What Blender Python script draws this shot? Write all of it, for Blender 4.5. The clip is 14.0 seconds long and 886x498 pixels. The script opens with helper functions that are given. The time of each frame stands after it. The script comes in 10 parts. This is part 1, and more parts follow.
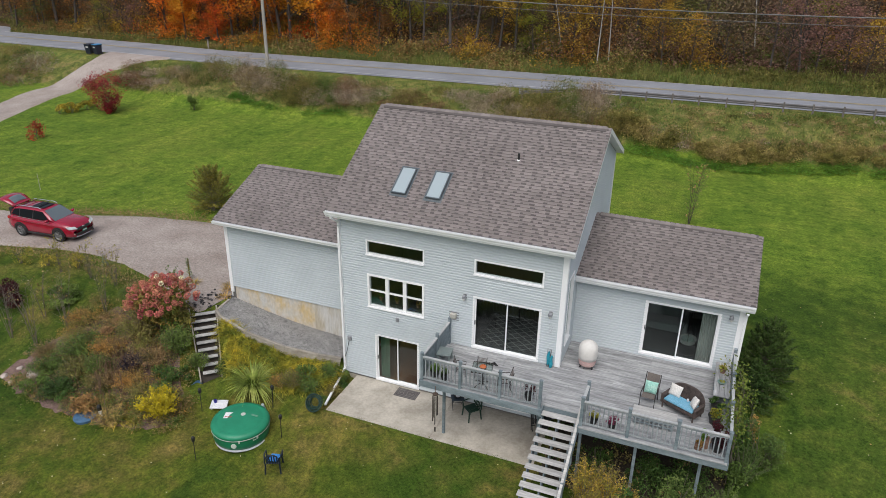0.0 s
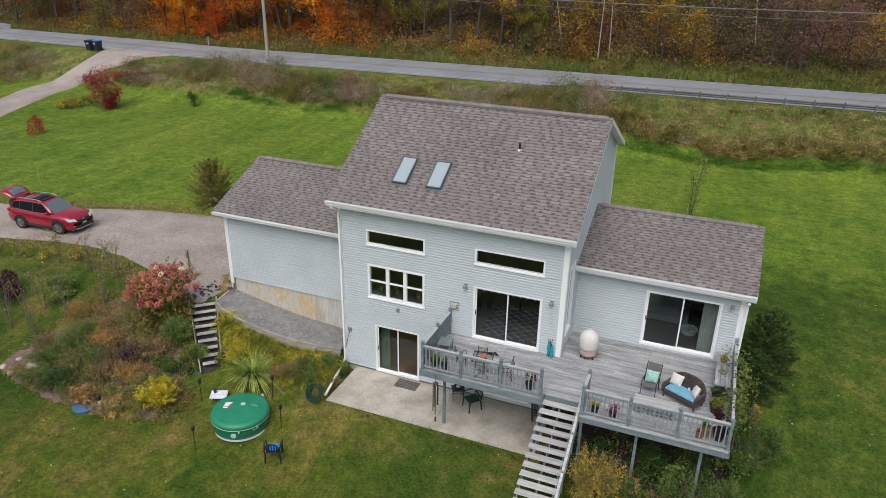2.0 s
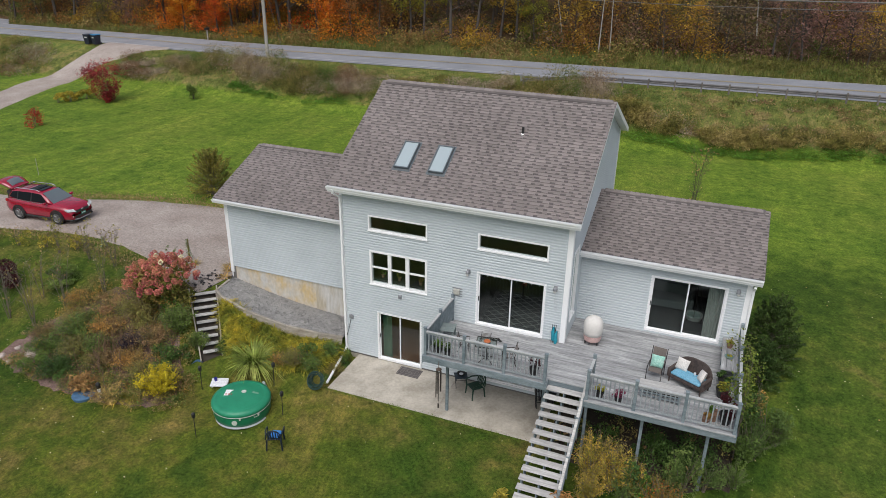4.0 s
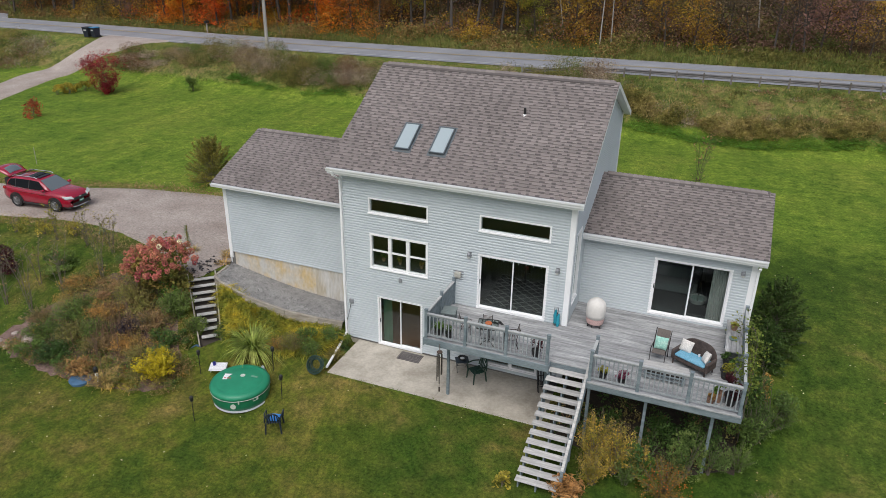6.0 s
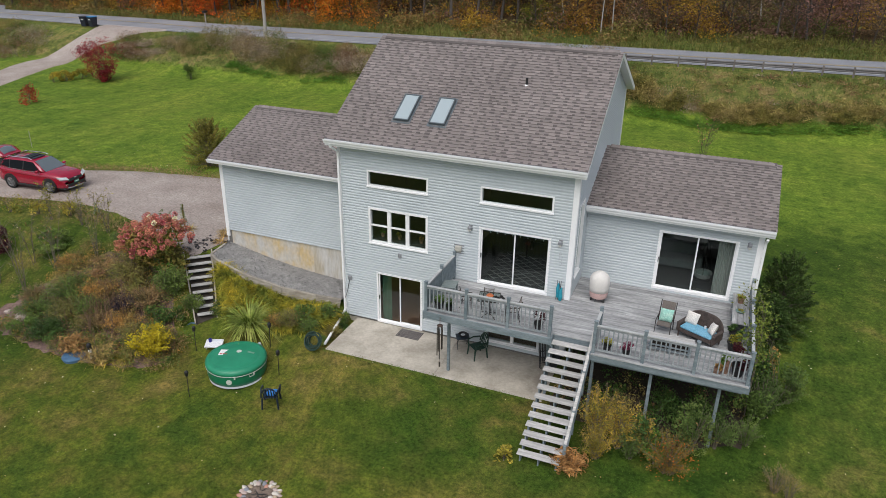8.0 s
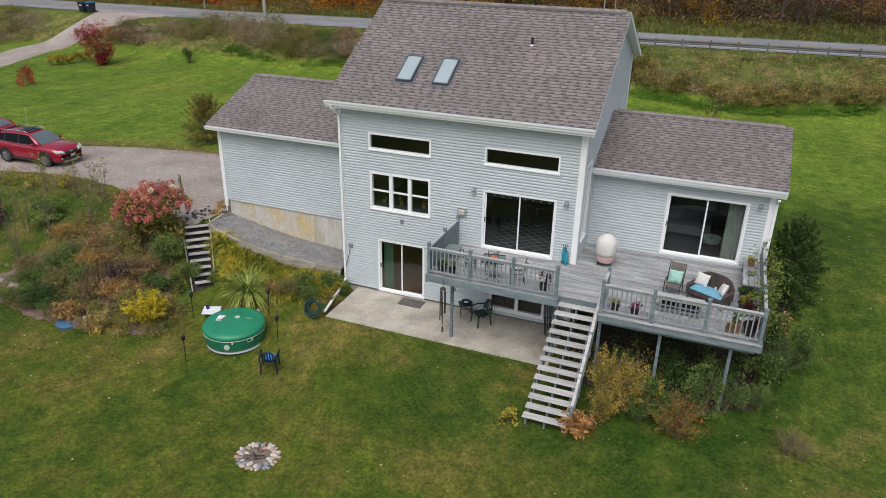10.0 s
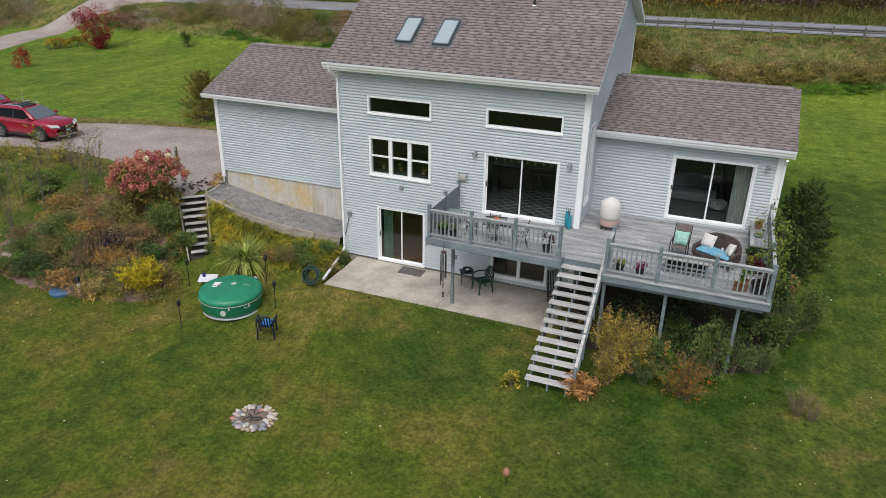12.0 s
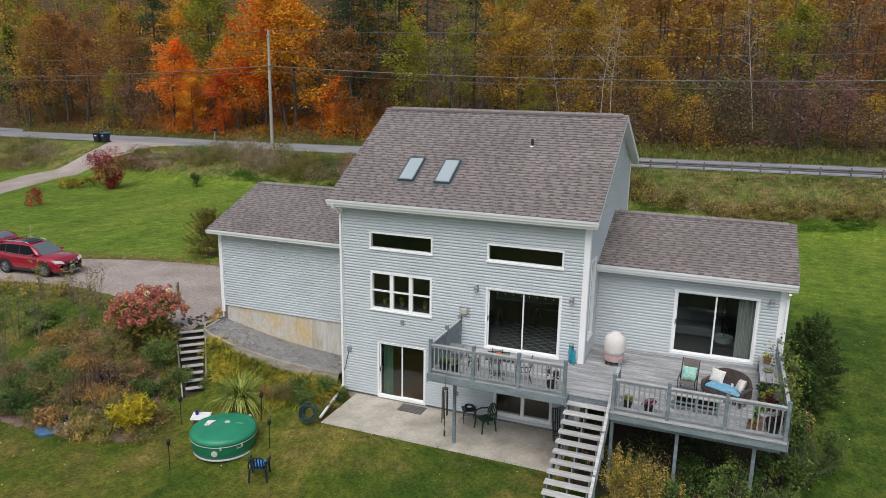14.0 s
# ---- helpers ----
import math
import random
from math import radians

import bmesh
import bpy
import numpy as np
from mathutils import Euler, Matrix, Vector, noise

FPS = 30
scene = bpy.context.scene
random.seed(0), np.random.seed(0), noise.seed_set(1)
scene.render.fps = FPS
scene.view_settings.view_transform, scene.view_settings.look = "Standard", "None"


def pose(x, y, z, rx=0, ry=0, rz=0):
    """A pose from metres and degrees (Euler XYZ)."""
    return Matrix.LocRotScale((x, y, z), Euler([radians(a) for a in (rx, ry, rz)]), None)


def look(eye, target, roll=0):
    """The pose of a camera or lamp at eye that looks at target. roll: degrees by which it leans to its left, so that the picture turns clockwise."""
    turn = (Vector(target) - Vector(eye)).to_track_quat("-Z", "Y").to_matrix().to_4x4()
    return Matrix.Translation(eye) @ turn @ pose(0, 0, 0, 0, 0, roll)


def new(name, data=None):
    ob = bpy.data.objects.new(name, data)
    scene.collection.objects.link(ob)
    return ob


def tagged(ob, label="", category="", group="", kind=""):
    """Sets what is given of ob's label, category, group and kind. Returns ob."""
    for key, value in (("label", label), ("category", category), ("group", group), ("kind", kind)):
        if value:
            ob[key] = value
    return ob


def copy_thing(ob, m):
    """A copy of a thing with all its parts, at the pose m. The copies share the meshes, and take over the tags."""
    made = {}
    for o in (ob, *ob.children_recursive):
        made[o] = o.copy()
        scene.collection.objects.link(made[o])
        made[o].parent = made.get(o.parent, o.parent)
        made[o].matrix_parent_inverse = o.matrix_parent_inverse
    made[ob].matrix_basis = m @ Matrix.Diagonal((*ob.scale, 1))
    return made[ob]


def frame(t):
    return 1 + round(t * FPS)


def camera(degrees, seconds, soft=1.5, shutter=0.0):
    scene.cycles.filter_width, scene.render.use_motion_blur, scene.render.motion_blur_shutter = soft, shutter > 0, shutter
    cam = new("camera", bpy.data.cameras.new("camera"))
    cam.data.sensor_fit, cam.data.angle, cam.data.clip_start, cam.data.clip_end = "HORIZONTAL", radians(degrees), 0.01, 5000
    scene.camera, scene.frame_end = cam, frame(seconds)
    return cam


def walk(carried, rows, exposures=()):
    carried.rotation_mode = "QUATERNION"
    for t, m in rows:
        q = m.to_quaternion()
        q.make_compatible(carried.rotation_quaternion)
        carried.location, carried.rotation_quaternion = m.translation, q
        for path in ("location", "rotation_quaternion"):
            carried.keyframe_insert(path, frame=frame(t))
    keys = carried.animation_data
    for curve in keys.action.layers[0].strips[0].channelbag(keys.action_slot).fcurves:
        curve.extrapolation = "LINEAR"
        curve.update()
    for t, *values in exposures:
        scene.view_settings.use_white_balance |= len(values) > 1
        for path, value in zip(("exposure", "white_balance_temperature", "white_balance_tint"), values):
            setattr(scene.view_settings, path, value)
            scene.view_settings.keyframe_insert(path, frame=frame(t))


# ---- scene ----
cam = camera(64.2, 14.0, soft=0.75)
PATH = [
    (0, (12.955, -21.724, 16.94), (12.281, -20.028, 16.121), 0.9),
    (0.5, (12.981, -21.782, 16.852), (12.308, -20.085, 16.035), 1.0),
    (1, (13.016, -21.82, 16.755), (12.343, -20.123, 15.939), 1.0),
    (1.5, (13.011, -21.821, 16.674), (12.338, -20.125, 15.855), 0.9),
    (2, (12.977, -21.837, 16.544), (12.303, -20.14, 15.727), 1.0),
    (2.5, (12.942, -21.813, 16.437), (12.269, -20.117, 15.618), 0.9),
    (3, (12.911, -21.819, 16.311), (12.239, -20.124, 15.491), 0.9),
    (5.5, (12.827, -21.87, 15.477), (12.156, -20.174, 14.657), 0.9),
    (6, (12.843, -21.845, 15.313), (12.171, -20.15, 14.491), 0.9),
    (6.5, (12.841, -21.837, 15.114), (12.17, -20.142, 14.292), 0.9),
    (7, (12.834, -21.825, 14.868), (12.163, -20.13, 14.044), 0.9),
    (7.5, (12.82, -21.808, 14.562), (12.149, -20.113, 13.74), 0.9),
    (8, (12.811, -21.78, 14.249), (12.14, -20.085, 13.426), 0.9),
    (10.5, (12.701, -21.834, 12.52), (12.032, -20.138, 11.698), 1.1),
    (11, (12.72, -21.834, 12.208), (12.051, -20.139, 11.384), 1.1),
    (11.5, (12.748, -21.837, 11.905), (12.078, -20.142, 11.079), 1.0),
    (12, (12.734, -21.851, 11.63), (12.065, -20.158, 10.803), 1.0),
    (12.5, (12.69, -21.825, 11.515), (12.022, -20.132, 10.686), 1.0),
    (13, (12.672, -21.76, 11.557), (11.997, -20.056, 10.755), 1.0),
    (13.5, (12.652, -21.665, 11.588), (11.949, -19.904, 10.95), 0.9),
    (14, (12.634, -21.692, 11.498), (11.912, -19.885, 11.034), 0.9),
]
walk(cam, [(t, look(eye, target, roll)) for t, eye, target, roll in PATH])

# ---- world, sun, exposure ----
world = bpy.data.worlds.new("overcast")
scene.world = world
world.use_nodes = True
wn, wl = world.node_tree.nodes, world.node_tree.links
sky = wn.new("ShaderNodeTexSky")
sky.sky_type, sky.sun_disc = "NISHITA", False
sky.sun_elevation, sky.sun_rotation = radians(57), radians(174)
sky.air_density, sky.dust_density, sky.ozone_density = 1.0, 4.0, 1.0
grey = wn.new("ShaderNodeHueSaturation")
grey.inputs["Saturation"].default_value = 0.6
wl.new(sky.outputs[0], grey.inputs["Color"])
wl.new(grey.outputs[0], wn["Background"].inputs["Color"])
wn["Background"].inputs["Strength"].default_value = 0.128
sun_data = bpy.data.lights.new("sun", "SUN")
sun_data.energy, sun_data.angle, sun_data.color = 1.34, radians(55), (1.0, 0.995, 1.0)
sun = new("sun", sun_data)
sun.matrix_basis = look((0, 0, 0), (-0.06, 0.54, -0.84))
scene.view_settings.exposure = 0.07

# ---- materials ----


def node_mat(name):
    m = bpy.data.materials.new(name)
    m.use_nodes = True
    nt = m.node_tree
    return m, nt.nodes, nt.links, nt.nodes["Principled BSDF"]


def ramp(nodes, stops, mode="LINEAR"):
    r = nodes.new("ShaderNodeValToRGB")
    r.color_ramp.interpolation = mode
    el = r.color_ramp.elements
    while len(el) < len(stops):
        el.new(0.5)
    for e, (p, c) in zip(el, stops):
        e.position, e.color = p, (*c, 1)
    return r


def noise_node(nodes, links, scale, detail=4, coords="Object", stretch=(1, 1, 1), rough=0.6):
    tc = nodes.new("ShaderNodeTexCoord")
    mp = nodes.new("ShaderNodeMapping")
    mp.inputs["Scale"].default_value = stretch
    n = nodes.new("ShaderNodeTexNoise")
    n.inputs["Scale"].default_value, n.inputs["Detail"].default_value = scale, detail
    n.inputs["Roughness"].default_value = rough
    links.new(tc.outputs[coords], mp.inputs["Vector"])
    links.new(mp.outputs[0], n.inputs["Vector"])
    return n


def mix(nodes, links, kind, fac, a, b):
    m = nodes.new("ShaderNodeMix")
    m.data_type, m.blend_type = "RGBA", kind
    for sock, v in ((m.inputs[0], fac), (m.inputs[6], a), (m.inputs[7], b)):
        if hasattr(v, "links"):
            links.new(v, sock)
        elif isinstance(v, tuple):
            sock.default_value = (*v, 1)
        else:
            sock.default_value = v
    return m.outputs[2]


def bump_to(nodes, links, bsdf, src, strength, dist=0.02):
    b = nodes.new("ShaderNodeBump")
    b.inputs["Strength"].default_value, b.inputs["Distance"].default_value = strength, dist
    links.new(src, b.inputs["Height"])
    links.new(b.outputs[0], bsdf.inputs["Normal"])


def surface(name, c1, c2, rough=0.7, metal=0.0, coarse=1.5, fine=40, bump=0.3, spread=0.25, stretch=(1, 1, 1), vary=0.0, dist=0.01, sharp=0.2):
    """A worn surface: two colours mixed by coarse stains, a fine grain, relief; vary: brightness from piece to piece."""
    m, n, l, b = node_mat(name)
    big = noise_node(n, l, coarse, 5, stretch=stretch)
    small = noise_node(n, l, fine, 3, stretch=stretch)
    r = ramp(n, [(0.5 - sharp, c1), (0.5 + sharp, c2)])
    l.new(big.outputs[0], r.inputs[0])
    g = ramp(n, [(0.25, (1 - spread,) * 3), (0.75, (1 + spread,) * 3)])
    l.new(small.outputs[0], g.inputs[0])
    col = mix(n, l, "MULTIPLY", 1.0, r.outputs[0], g.outputs[0])
    if vary:
        oi, geo = n.new("ShaderNodeObjectInfo"), n.new("ShaderNodeNewGeometry")
        add = n.new("ShaderNodeMath")
        add.operation = "ADD"
        l.new(oi.outputs["Random"], add.inputs[0])
        l.new(geo.outputs["Random Per Island"], add.inputs[1])
        fr = n.new("ShaderNodeMath")
        fr.operation = "FRACT"
        l.new(add.outputs[0], fr.inputs[0])
        v = ramp(n, [(0.0, (1 - vary,) * 3), (1.0, (1 + vary,) * 3)])
        l.new(fr.outputs[0], v.inputs[0])
        col = mix(n, l, "MULTIPLY", 1.0, col, v.outputs[0])
    l.new(col, b.inputs["Base Color"])
    rr = n.new("ShaderNodeMapRange")
    rr.inputs["To Min"].default_value, rr.inputs["To Max"].default_value = max(0.02, rough - 0.08), min(1, rough + 0.08)
    l.new(small.outputs[0], rr.inputs["Value"])
    l.new(rr.outputs[0], b.inputs["Roughness"])
    b.inputs["Metallic"].default_value = metal
    if bump:
        bump_to(n, l, b, small.outputs[0], bump, dist)
    return m


def leaf_mat(name, colours, rough=0.55, thin=0.12, tone=0.35, clumps=1.1):
    """Leaves: clumps and single leaves take their colour out of the list; plants differ a little; some light goes through."""
    m, n, l, b = node_mat(name)
    geo = n.new("ShaderNodeNewGeometry")
    stops = [(i / max(1, len(colours) - 1), tuple(min(0.8, (1.08 + 0.94 * thin) * v) for v in c)) for i, c in enumerate(colours)]
    r = ramp(n, stops)
    oi = n.new("ShaderNodeObjectInfo")
    clump = noise_node(n, l, clumps, 2, coords="Object")
    a = n.new("ShaderNodeMapRange")
    a.inputs["From Min"].default_value, a.inputs["From Max"].default_value = 0.3, 0.7
    a.inputs["To Max"].default_value = 0.76
    l.new(clump.outputs[0], a.inputs["Value"])
    c = n.new("ShaderNodeMath")
    c.operation, c.inputs[1].default_value = "MULTIPLY_ADD", 0.24
    l.new(geo.outputs["Random Per Island"], c.inputs[0])
    l.new(a.outputs[0], c.inputs[2])
    l.new(c.outputs[0], r.inputs[0])
    big = noise_node(n, l, 1.6, 3, coords="Object")
    g = ramp(n, [(0.3, (1 - tone,) * 3), (0.7, (1 + tone,) * 3)])
    l.new(big.outputs[0], g.inputs[0])
    col = mix(n, l, "MULTIPLY", 1.0, r.outputs[0], g.outputs[0])
    small = noise_node(n, l, 5.5, 2, coords="Object")
    fleck = ramp(n, [(0.36, (0.68,) * 3), (0.5, (1.0,) * 3), (0.64, (1.32,) * 3)])
    l.new(small.outputs[0], fleck.inputs[0])
    col = mix(n, l, "MULTIPLY", 1.0, col, fleck.outputs[0])
    tint = ramp(n, [(0.0, (0.82, 0.86, 0.85)), (0.5, (1.0, 1.0, 1.0)), (1.0, (1.2, 1.12, 1.1))])
    l.new(oi.outputs["Random"], tint.inputs[0])
    col = mix(n, l, "MULTIPLY", 1.0, col, tint.outputs[0])
    l.new(col, b.inputs["Base Color"])
    b.inputs["Roughness"].default_value = rough
    b.inputs["Specular IOR Level"].default_value = 0.15
    tr = n.new("ShaderNodeBsdfTranslucent")
    l.new(col, tr.inputs["Color"])
    ms = n.new("ShaderNodeMixShader")
    ms.inputs[0].default_value = thin
    l.new(b.outputs[0], ms.inputs[1])
    l.new(tr.outputs[0], ms.inputs[2])
    l.new(ms.outputs[0], n["Material Output"].inputs["Surface"])
    return m


def glass_mat(name, tint=(0.78, 0.84, 0.82)):
    m, n, l, b = node_mat(name)
    n.remove(b)
    tr, gl, fr, ms = n.new("ShaderNodeBsdfTransparent"), n.new("ShaderNodeBsdfGlossy"), n.new("ShaderNodeFresnel"), n.new("ShaderNodeMixShader")
    tr.inputs["Color"].default_value = (*tint, 1)
    gl.inputs["Roughness"].default_value = 0.02
    fr.inputs["IOR"].default_value = 1.5
    cap = n.new("ShaderNodeMath")
    cap.operation, cap.inputs[1].default_value = "MINIMUM", 0.09
    l.new(fr.outputs[0], cap.inputs[0])
    l.new(cap.outputs[0], ms.inputs[0])
    l.new(tr.outputs[0], ms.inputs[1])
    l.new(gl.outputs[0], ms.inputs[2])
    l.new(ms.outputs[0], n["Material Output"].inputs["Surface"])
    return m


def ground_mat():
    """Mown lawn near the house, rough field under the brush, leaf litter under the wood."""
    m, n, l, b = node_mat("ground_cover")
    pos = n.new("ShaderNodeNewGeometry")
    sep = n.new("ShaderNodeSeparateXYZ")
    l.new(pos.outputs["Position"], sep.inputs[0])
    wide = noise_node(n, l, 0.16, 5)
    mid = noise_node(n, l, 0.9, 6)
    fine = noise_node(n, l, 9, 6, rough=0.75)
    hair = noise_node(n, l, 46, 4, rough=0.8)
    lush = ramp(n, [(0.4, (0.085, 0.148, 0.018)), (0.5, (0.122, 0.186, 0.024)), (0.63, (0.148, 0.196, 0.031))])
    dry = ramp(n, [(0.4, (0.05, 0.085, 0.011)), (0.47, (0.086, 0.113, 0.015)), (0.54, (0.112, 0.113, 0.023)), (0.62, (0.175, 0.14, 0.044))])
    a = n.new("ShaderNodeMath")
    a.operation, a.inputs[1].default_value = "MULTIPLY", 0.55
    l.new(wide.outputs[0], a.inputs[0])
    c = n.new("ShaderNodeMath")
    c.operation, c.inputs[1].default_value = "MULTIPLY_ADD", 0.45
    l.new(mid.outputs[0], c.inputs[0])
    l.new(a.outputs[0], c.inputs[2])
    l.new(c.outputs[0], lush.inputs[0])
    l.new(c.outputs[0], dry.inputs[0])

    def zone(axis, lo, hi, wob):
        w = n.new("ShaderNodeMath")
        w.operation, w.inputs[1].default_value = "MULTIPLY_ADD", wob
        l.new(mid.outputs[0], w.inputs[0])
        l.new(sep.outputs[axis], w.inputs[2])
        r = n.new("ShaderNodeMapRange")
        r.interpolation_type = "SMOOTHSTEP"
        r.inputs["From Min"].default_value, r.inputs["From Max"].default_value = lo + wob / 2, hi + wob / 2
        l.new(w.outputs[0], r.inputs["Value"])
        return r.outputs[0]

    col = mix(n, l, "MIX", zone("Y", -3, 7, 3.0), dry.outputs[0], lush.outputs[0])
    deep = ramp(n, [(0.4, (0.023, 0.054, 0.007)), (0.48, (0.038, 0.074, 0.009)), (0.56, (0.07, 0.094, 0.016)), (0.62, (0.118, 0.108, 0.03))])
    l.new(c.outputs[0], deep.inputs[0])
    side = n.new("ShaderNodeMath")
    side.operation = "MULTIPLY"
    west = n.new("ShaderNodeMath")
    west.operation, west.inputs[0].default_value = "SUBTRACT", 1.0
    l.new(zone("X", -12.5, -7.5, 4.0), west.inputs[1])
    south = n.new("ShaderNodeMath")
    south.operation = "SUBTRACT"
    l.new(west.outputs[0], south.inputs[0])
    l.new(zone("Y", -3, 5, 3.0), south.inputs[1])
    both = n.new("ShaderNodeMath")
    both.operation = "MAXIMUM"
    l.new(zone("X", 6, 13, 5.0), both.inputs[0])
    l.new(south.outputs[0], both.inputs[1])
    court = n.new("ShaderNodeMath")
    court.operation = "MULTIPLY"
    l.new(zone("X", 1.5, 5.5, 3.0), court.inputs[0])
    l.new(zone("Y", -8.5, -5.5, 2.5), court.inputs[1])
    most = n.new("ShaderNodeMath")
    most.operation = "MAXIMUM"
    l.new(both.outputs[0], most.inputs[0])
    l.new(court.outputs[0], most.inputs[1])
    l.new(most.outputs[0], side.inputs[0])
    inv = n.new("ShaderNodeMath")
    inv.operation, inv.inputs[0].default_value = "SUBTRACT", 1.0
    l.new(zone("Y", 8, 17, 4.0), inv.inputs[1])
    l.new(inv.outputs[0], side.inputs[1])
    col = mix(n, l, "MIX", side.outputs[0], col, deep.outputs[0])
    fresh = ramp(n, [(0.4, (0.04, 0.076, 0.01)), (0.48, (0.06, 0.1, 0.014)), (0.56, (0.088, 0.118, 0.02)), (0.62, (0.13, 0.13, 0.034))])
    l.new(c.outputs[0], fresh.inputs[0])
    east = n.new("ShaderNodeMath")
    east.operation = "MULTIPLY"
    l.new(zone("X", 14, 18.5, 4.0), east.inputs[0])
    front = n.new("ShaderNodeMath")
    front.operation = "MULTIPLY"
    l.new(inv.outputs[0], front.inputs[0])
    l.new(zone("Y", -7, -2.5, 3.0), front.inputs[1])
    l.new(front.outputs[0], east.inputs[1])
    col = mix(n, l, "MIX", east.outputs[0], col, fresh.outputs[0])
    field = ramp(n, [(0.38, (0.08, 0.1, 0.026)), (0.5, (0.13, 0.145, 0.04)), (0.62, (0.2, 0.17, 0.07))])
    l.new(mid.outputs[0], field.inputs[0])
    col = mix(n, l, "MIX", zone("Y", 31.3, 32.1, 1.2), col, field.outputs[0])
    verge = ramp(n, [(0.4, (0.1, 0.14, 0.03)), (0.6, (0.18, 0.18, 0.055))])
    l.new(mid.outputs[0], verge.inputs[0])
    col = mix(n, l, "MIX", zone("Y", 35.6, 36.6, 1.2), col, verge.outputs[0])
    litter = ramp(n, [(0.3, (0.03, 0.022, 0.013)), (0.5, (0.068, 0.045, 0.024)), (0.75, (0.13, 0.08, 0.038))])
    l.new(fine.outputs[0], litter.inputs[0])
    col = mix(n, l, "MIX", zone("Y", 47.5, 52, 4.0), col, litter.outputs[0])
    streak = noise_node(n, l, 0.8, 4, stretch=(1.0, 0.12, 1.0))
    sr = ramp(n, [(0.35, (0.8, 0.84, 0.8)), (0.65, (1.2, 1.16, 1.1))])
    l.new(streak.outputs[0], sr.inputs[0])
    col = mix(n, l, "MULTIPLY", 0.8, col, sr.outputs[0])
    mow = noise_node(n, l, 2.6, 4, stretch=(0.22, 1.0, 1.0), rough=0.7)
    mr = ramp(n, [(0.36, (0.88, 0.9, 0.88)), (0.5, (1.0, 1.0, 1.0)), (0.64, (1.12, 1.09, 1.08))])
    l.new(mow.outputs[0], mr.inputs[0])
    col = mix(n, l, "MULTIPLY", zone("Y", 6, 10, 2.0), col, mr.outputs[0])
    blot = noise_node(n, l, 2.3, 5, rough=0.7)
    br = ramp(n, [(0.36, (0.62, 0.7, 0.62)), (0.5, (1.0, 1.0, 1.0)), (0.66, (1.42, 1.3, 1.25))])
    l.new(blot.outputs[0], br.inputs[0])
    col = mix(n, l, "MULTIPLY", 0.8, col, br.outputs[0])
    g = ramp(n, [(0.34, (0.5, 0.55, 0.45)), (0.5, (1.0, 1.0, 1.0)), (0.68, (1.6, 1.5, 1.35))])
    l.new(fine.outputs[0], g.inputs[0])
    col = mix(n, l, "MULTIPLY", 1.0, col, g.outputs[0])
    h = ramp(n, [(0.36, (0.5, 0.5, 0.5)), (0.64, (1.5, 1.5, 1.5))])
    l.new(hair.outputs[0], h.inputs[0])
    col = mix(n, l, "MULTIPLY", 0.8, col, h.outputs[0])
    l.new(col, b.inputs["Base Color"])
    b.inputs["Roughness"].default_value = 0.9
    b.inputs["Specular IOR Level"].default_value = 0.15
    bump_to(n, l, b, fine.outputs[0], 0.6, 0.08)
    return m


GROUND = ground_mat()
ASPHALT = surface("asphalt", (0.205, 0.213, 0.235), (0.285, 0.293, 0.318), 0.85, coarse=0.25, fine=12, spread=0.12)
LINE_YELLOW = surface("worn_yellow_line_paint", (0.46, 0.37, 0.2), (0.36, 0.32, 0.22), 0.7, coarse=2)
LINE_WHITE = surface("worn_white_line_paint", (0.55, 0.55, 0.55), (0.42, 0.42, 0.42), 0.7, coarse=2)
GRAVEL = surface("grey_gravel", (0.275, 0.228, 0.2), (0.4, 0.348, 0.315), 0.95, coarse=0.5, fine=11, spread=0.36, bump=0.35, dist=0.03)
STONE_GRAVEL = surface("crushed_stone", (0.24, 0.235, 0.23), (0.38, 0.37, 0.36), 0.9, coarse=2, fine=22, spread=0.4, bump=0.5, dist=0.03)
SIDING = surface("pale_grey_vinyl_siding", (0.47, 0.522, 0.55), (0.53, 0.582, 0.608), 0.5, coarse=0.6, fine=18, spread=0.03, bump=0.05)
TRIM = surface("white_vinyl_trim", (0.84, 0.855, 0.87), (0.88, 0.89, 0.9), 0.45, coarse=1.2, fine=20, spread=0.04, bump=0.05)
CONCRETE = surface("poured_concrete", (0.33, 0.298, 0.248), (0.55, 0.51, 0.44), 0.85, coarse=0.9, fine=9, spread=0.15, bump=0.25, sharp=0.16)
# Dark cut edges; the tone also paints the shadow line of each course.
SHINGLE_EDGE = surface("dark_shingle_edge", (0.165, 0.145, 0.14), (0.2, 0.178, 0.172), 0.95, coarse=0.5, fine=60, spread=0.2)
SHINGLE = surface("asphalt_shingle", (0.197, 0.172, 0.164), (0.243, 0.213, 0.204), 0.95, coarse=0.5, fine=60, spread=0.2, vary=0.15, bump=0.5)
# Darker granules and the shadow at each course, painted as one tone.
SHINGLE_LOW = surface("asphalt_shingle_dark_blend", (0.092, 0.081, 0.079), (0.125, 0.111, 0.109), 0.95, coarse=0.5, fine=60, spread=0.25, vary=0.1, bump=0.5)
DECKWOOD = surface("weathered_grey_decking", (0.215, 0.22, 0.226), (0.44, 0.448, 0.452), 0.85, coarse=1.3, fine=6, spread=0.34, stretch=(0.45, 3.2, 4), vary=0.13, sharp=0.17)
GREYPAINT = surface("blue_grey_painted_wood", (0.135, 0.178, 0.2), (0.225, 0.27, 0.292), 0.65, coarse=2.5, fine=18, spread=0.18, stretch=(0.6, 2, 2), sharp=0.14)
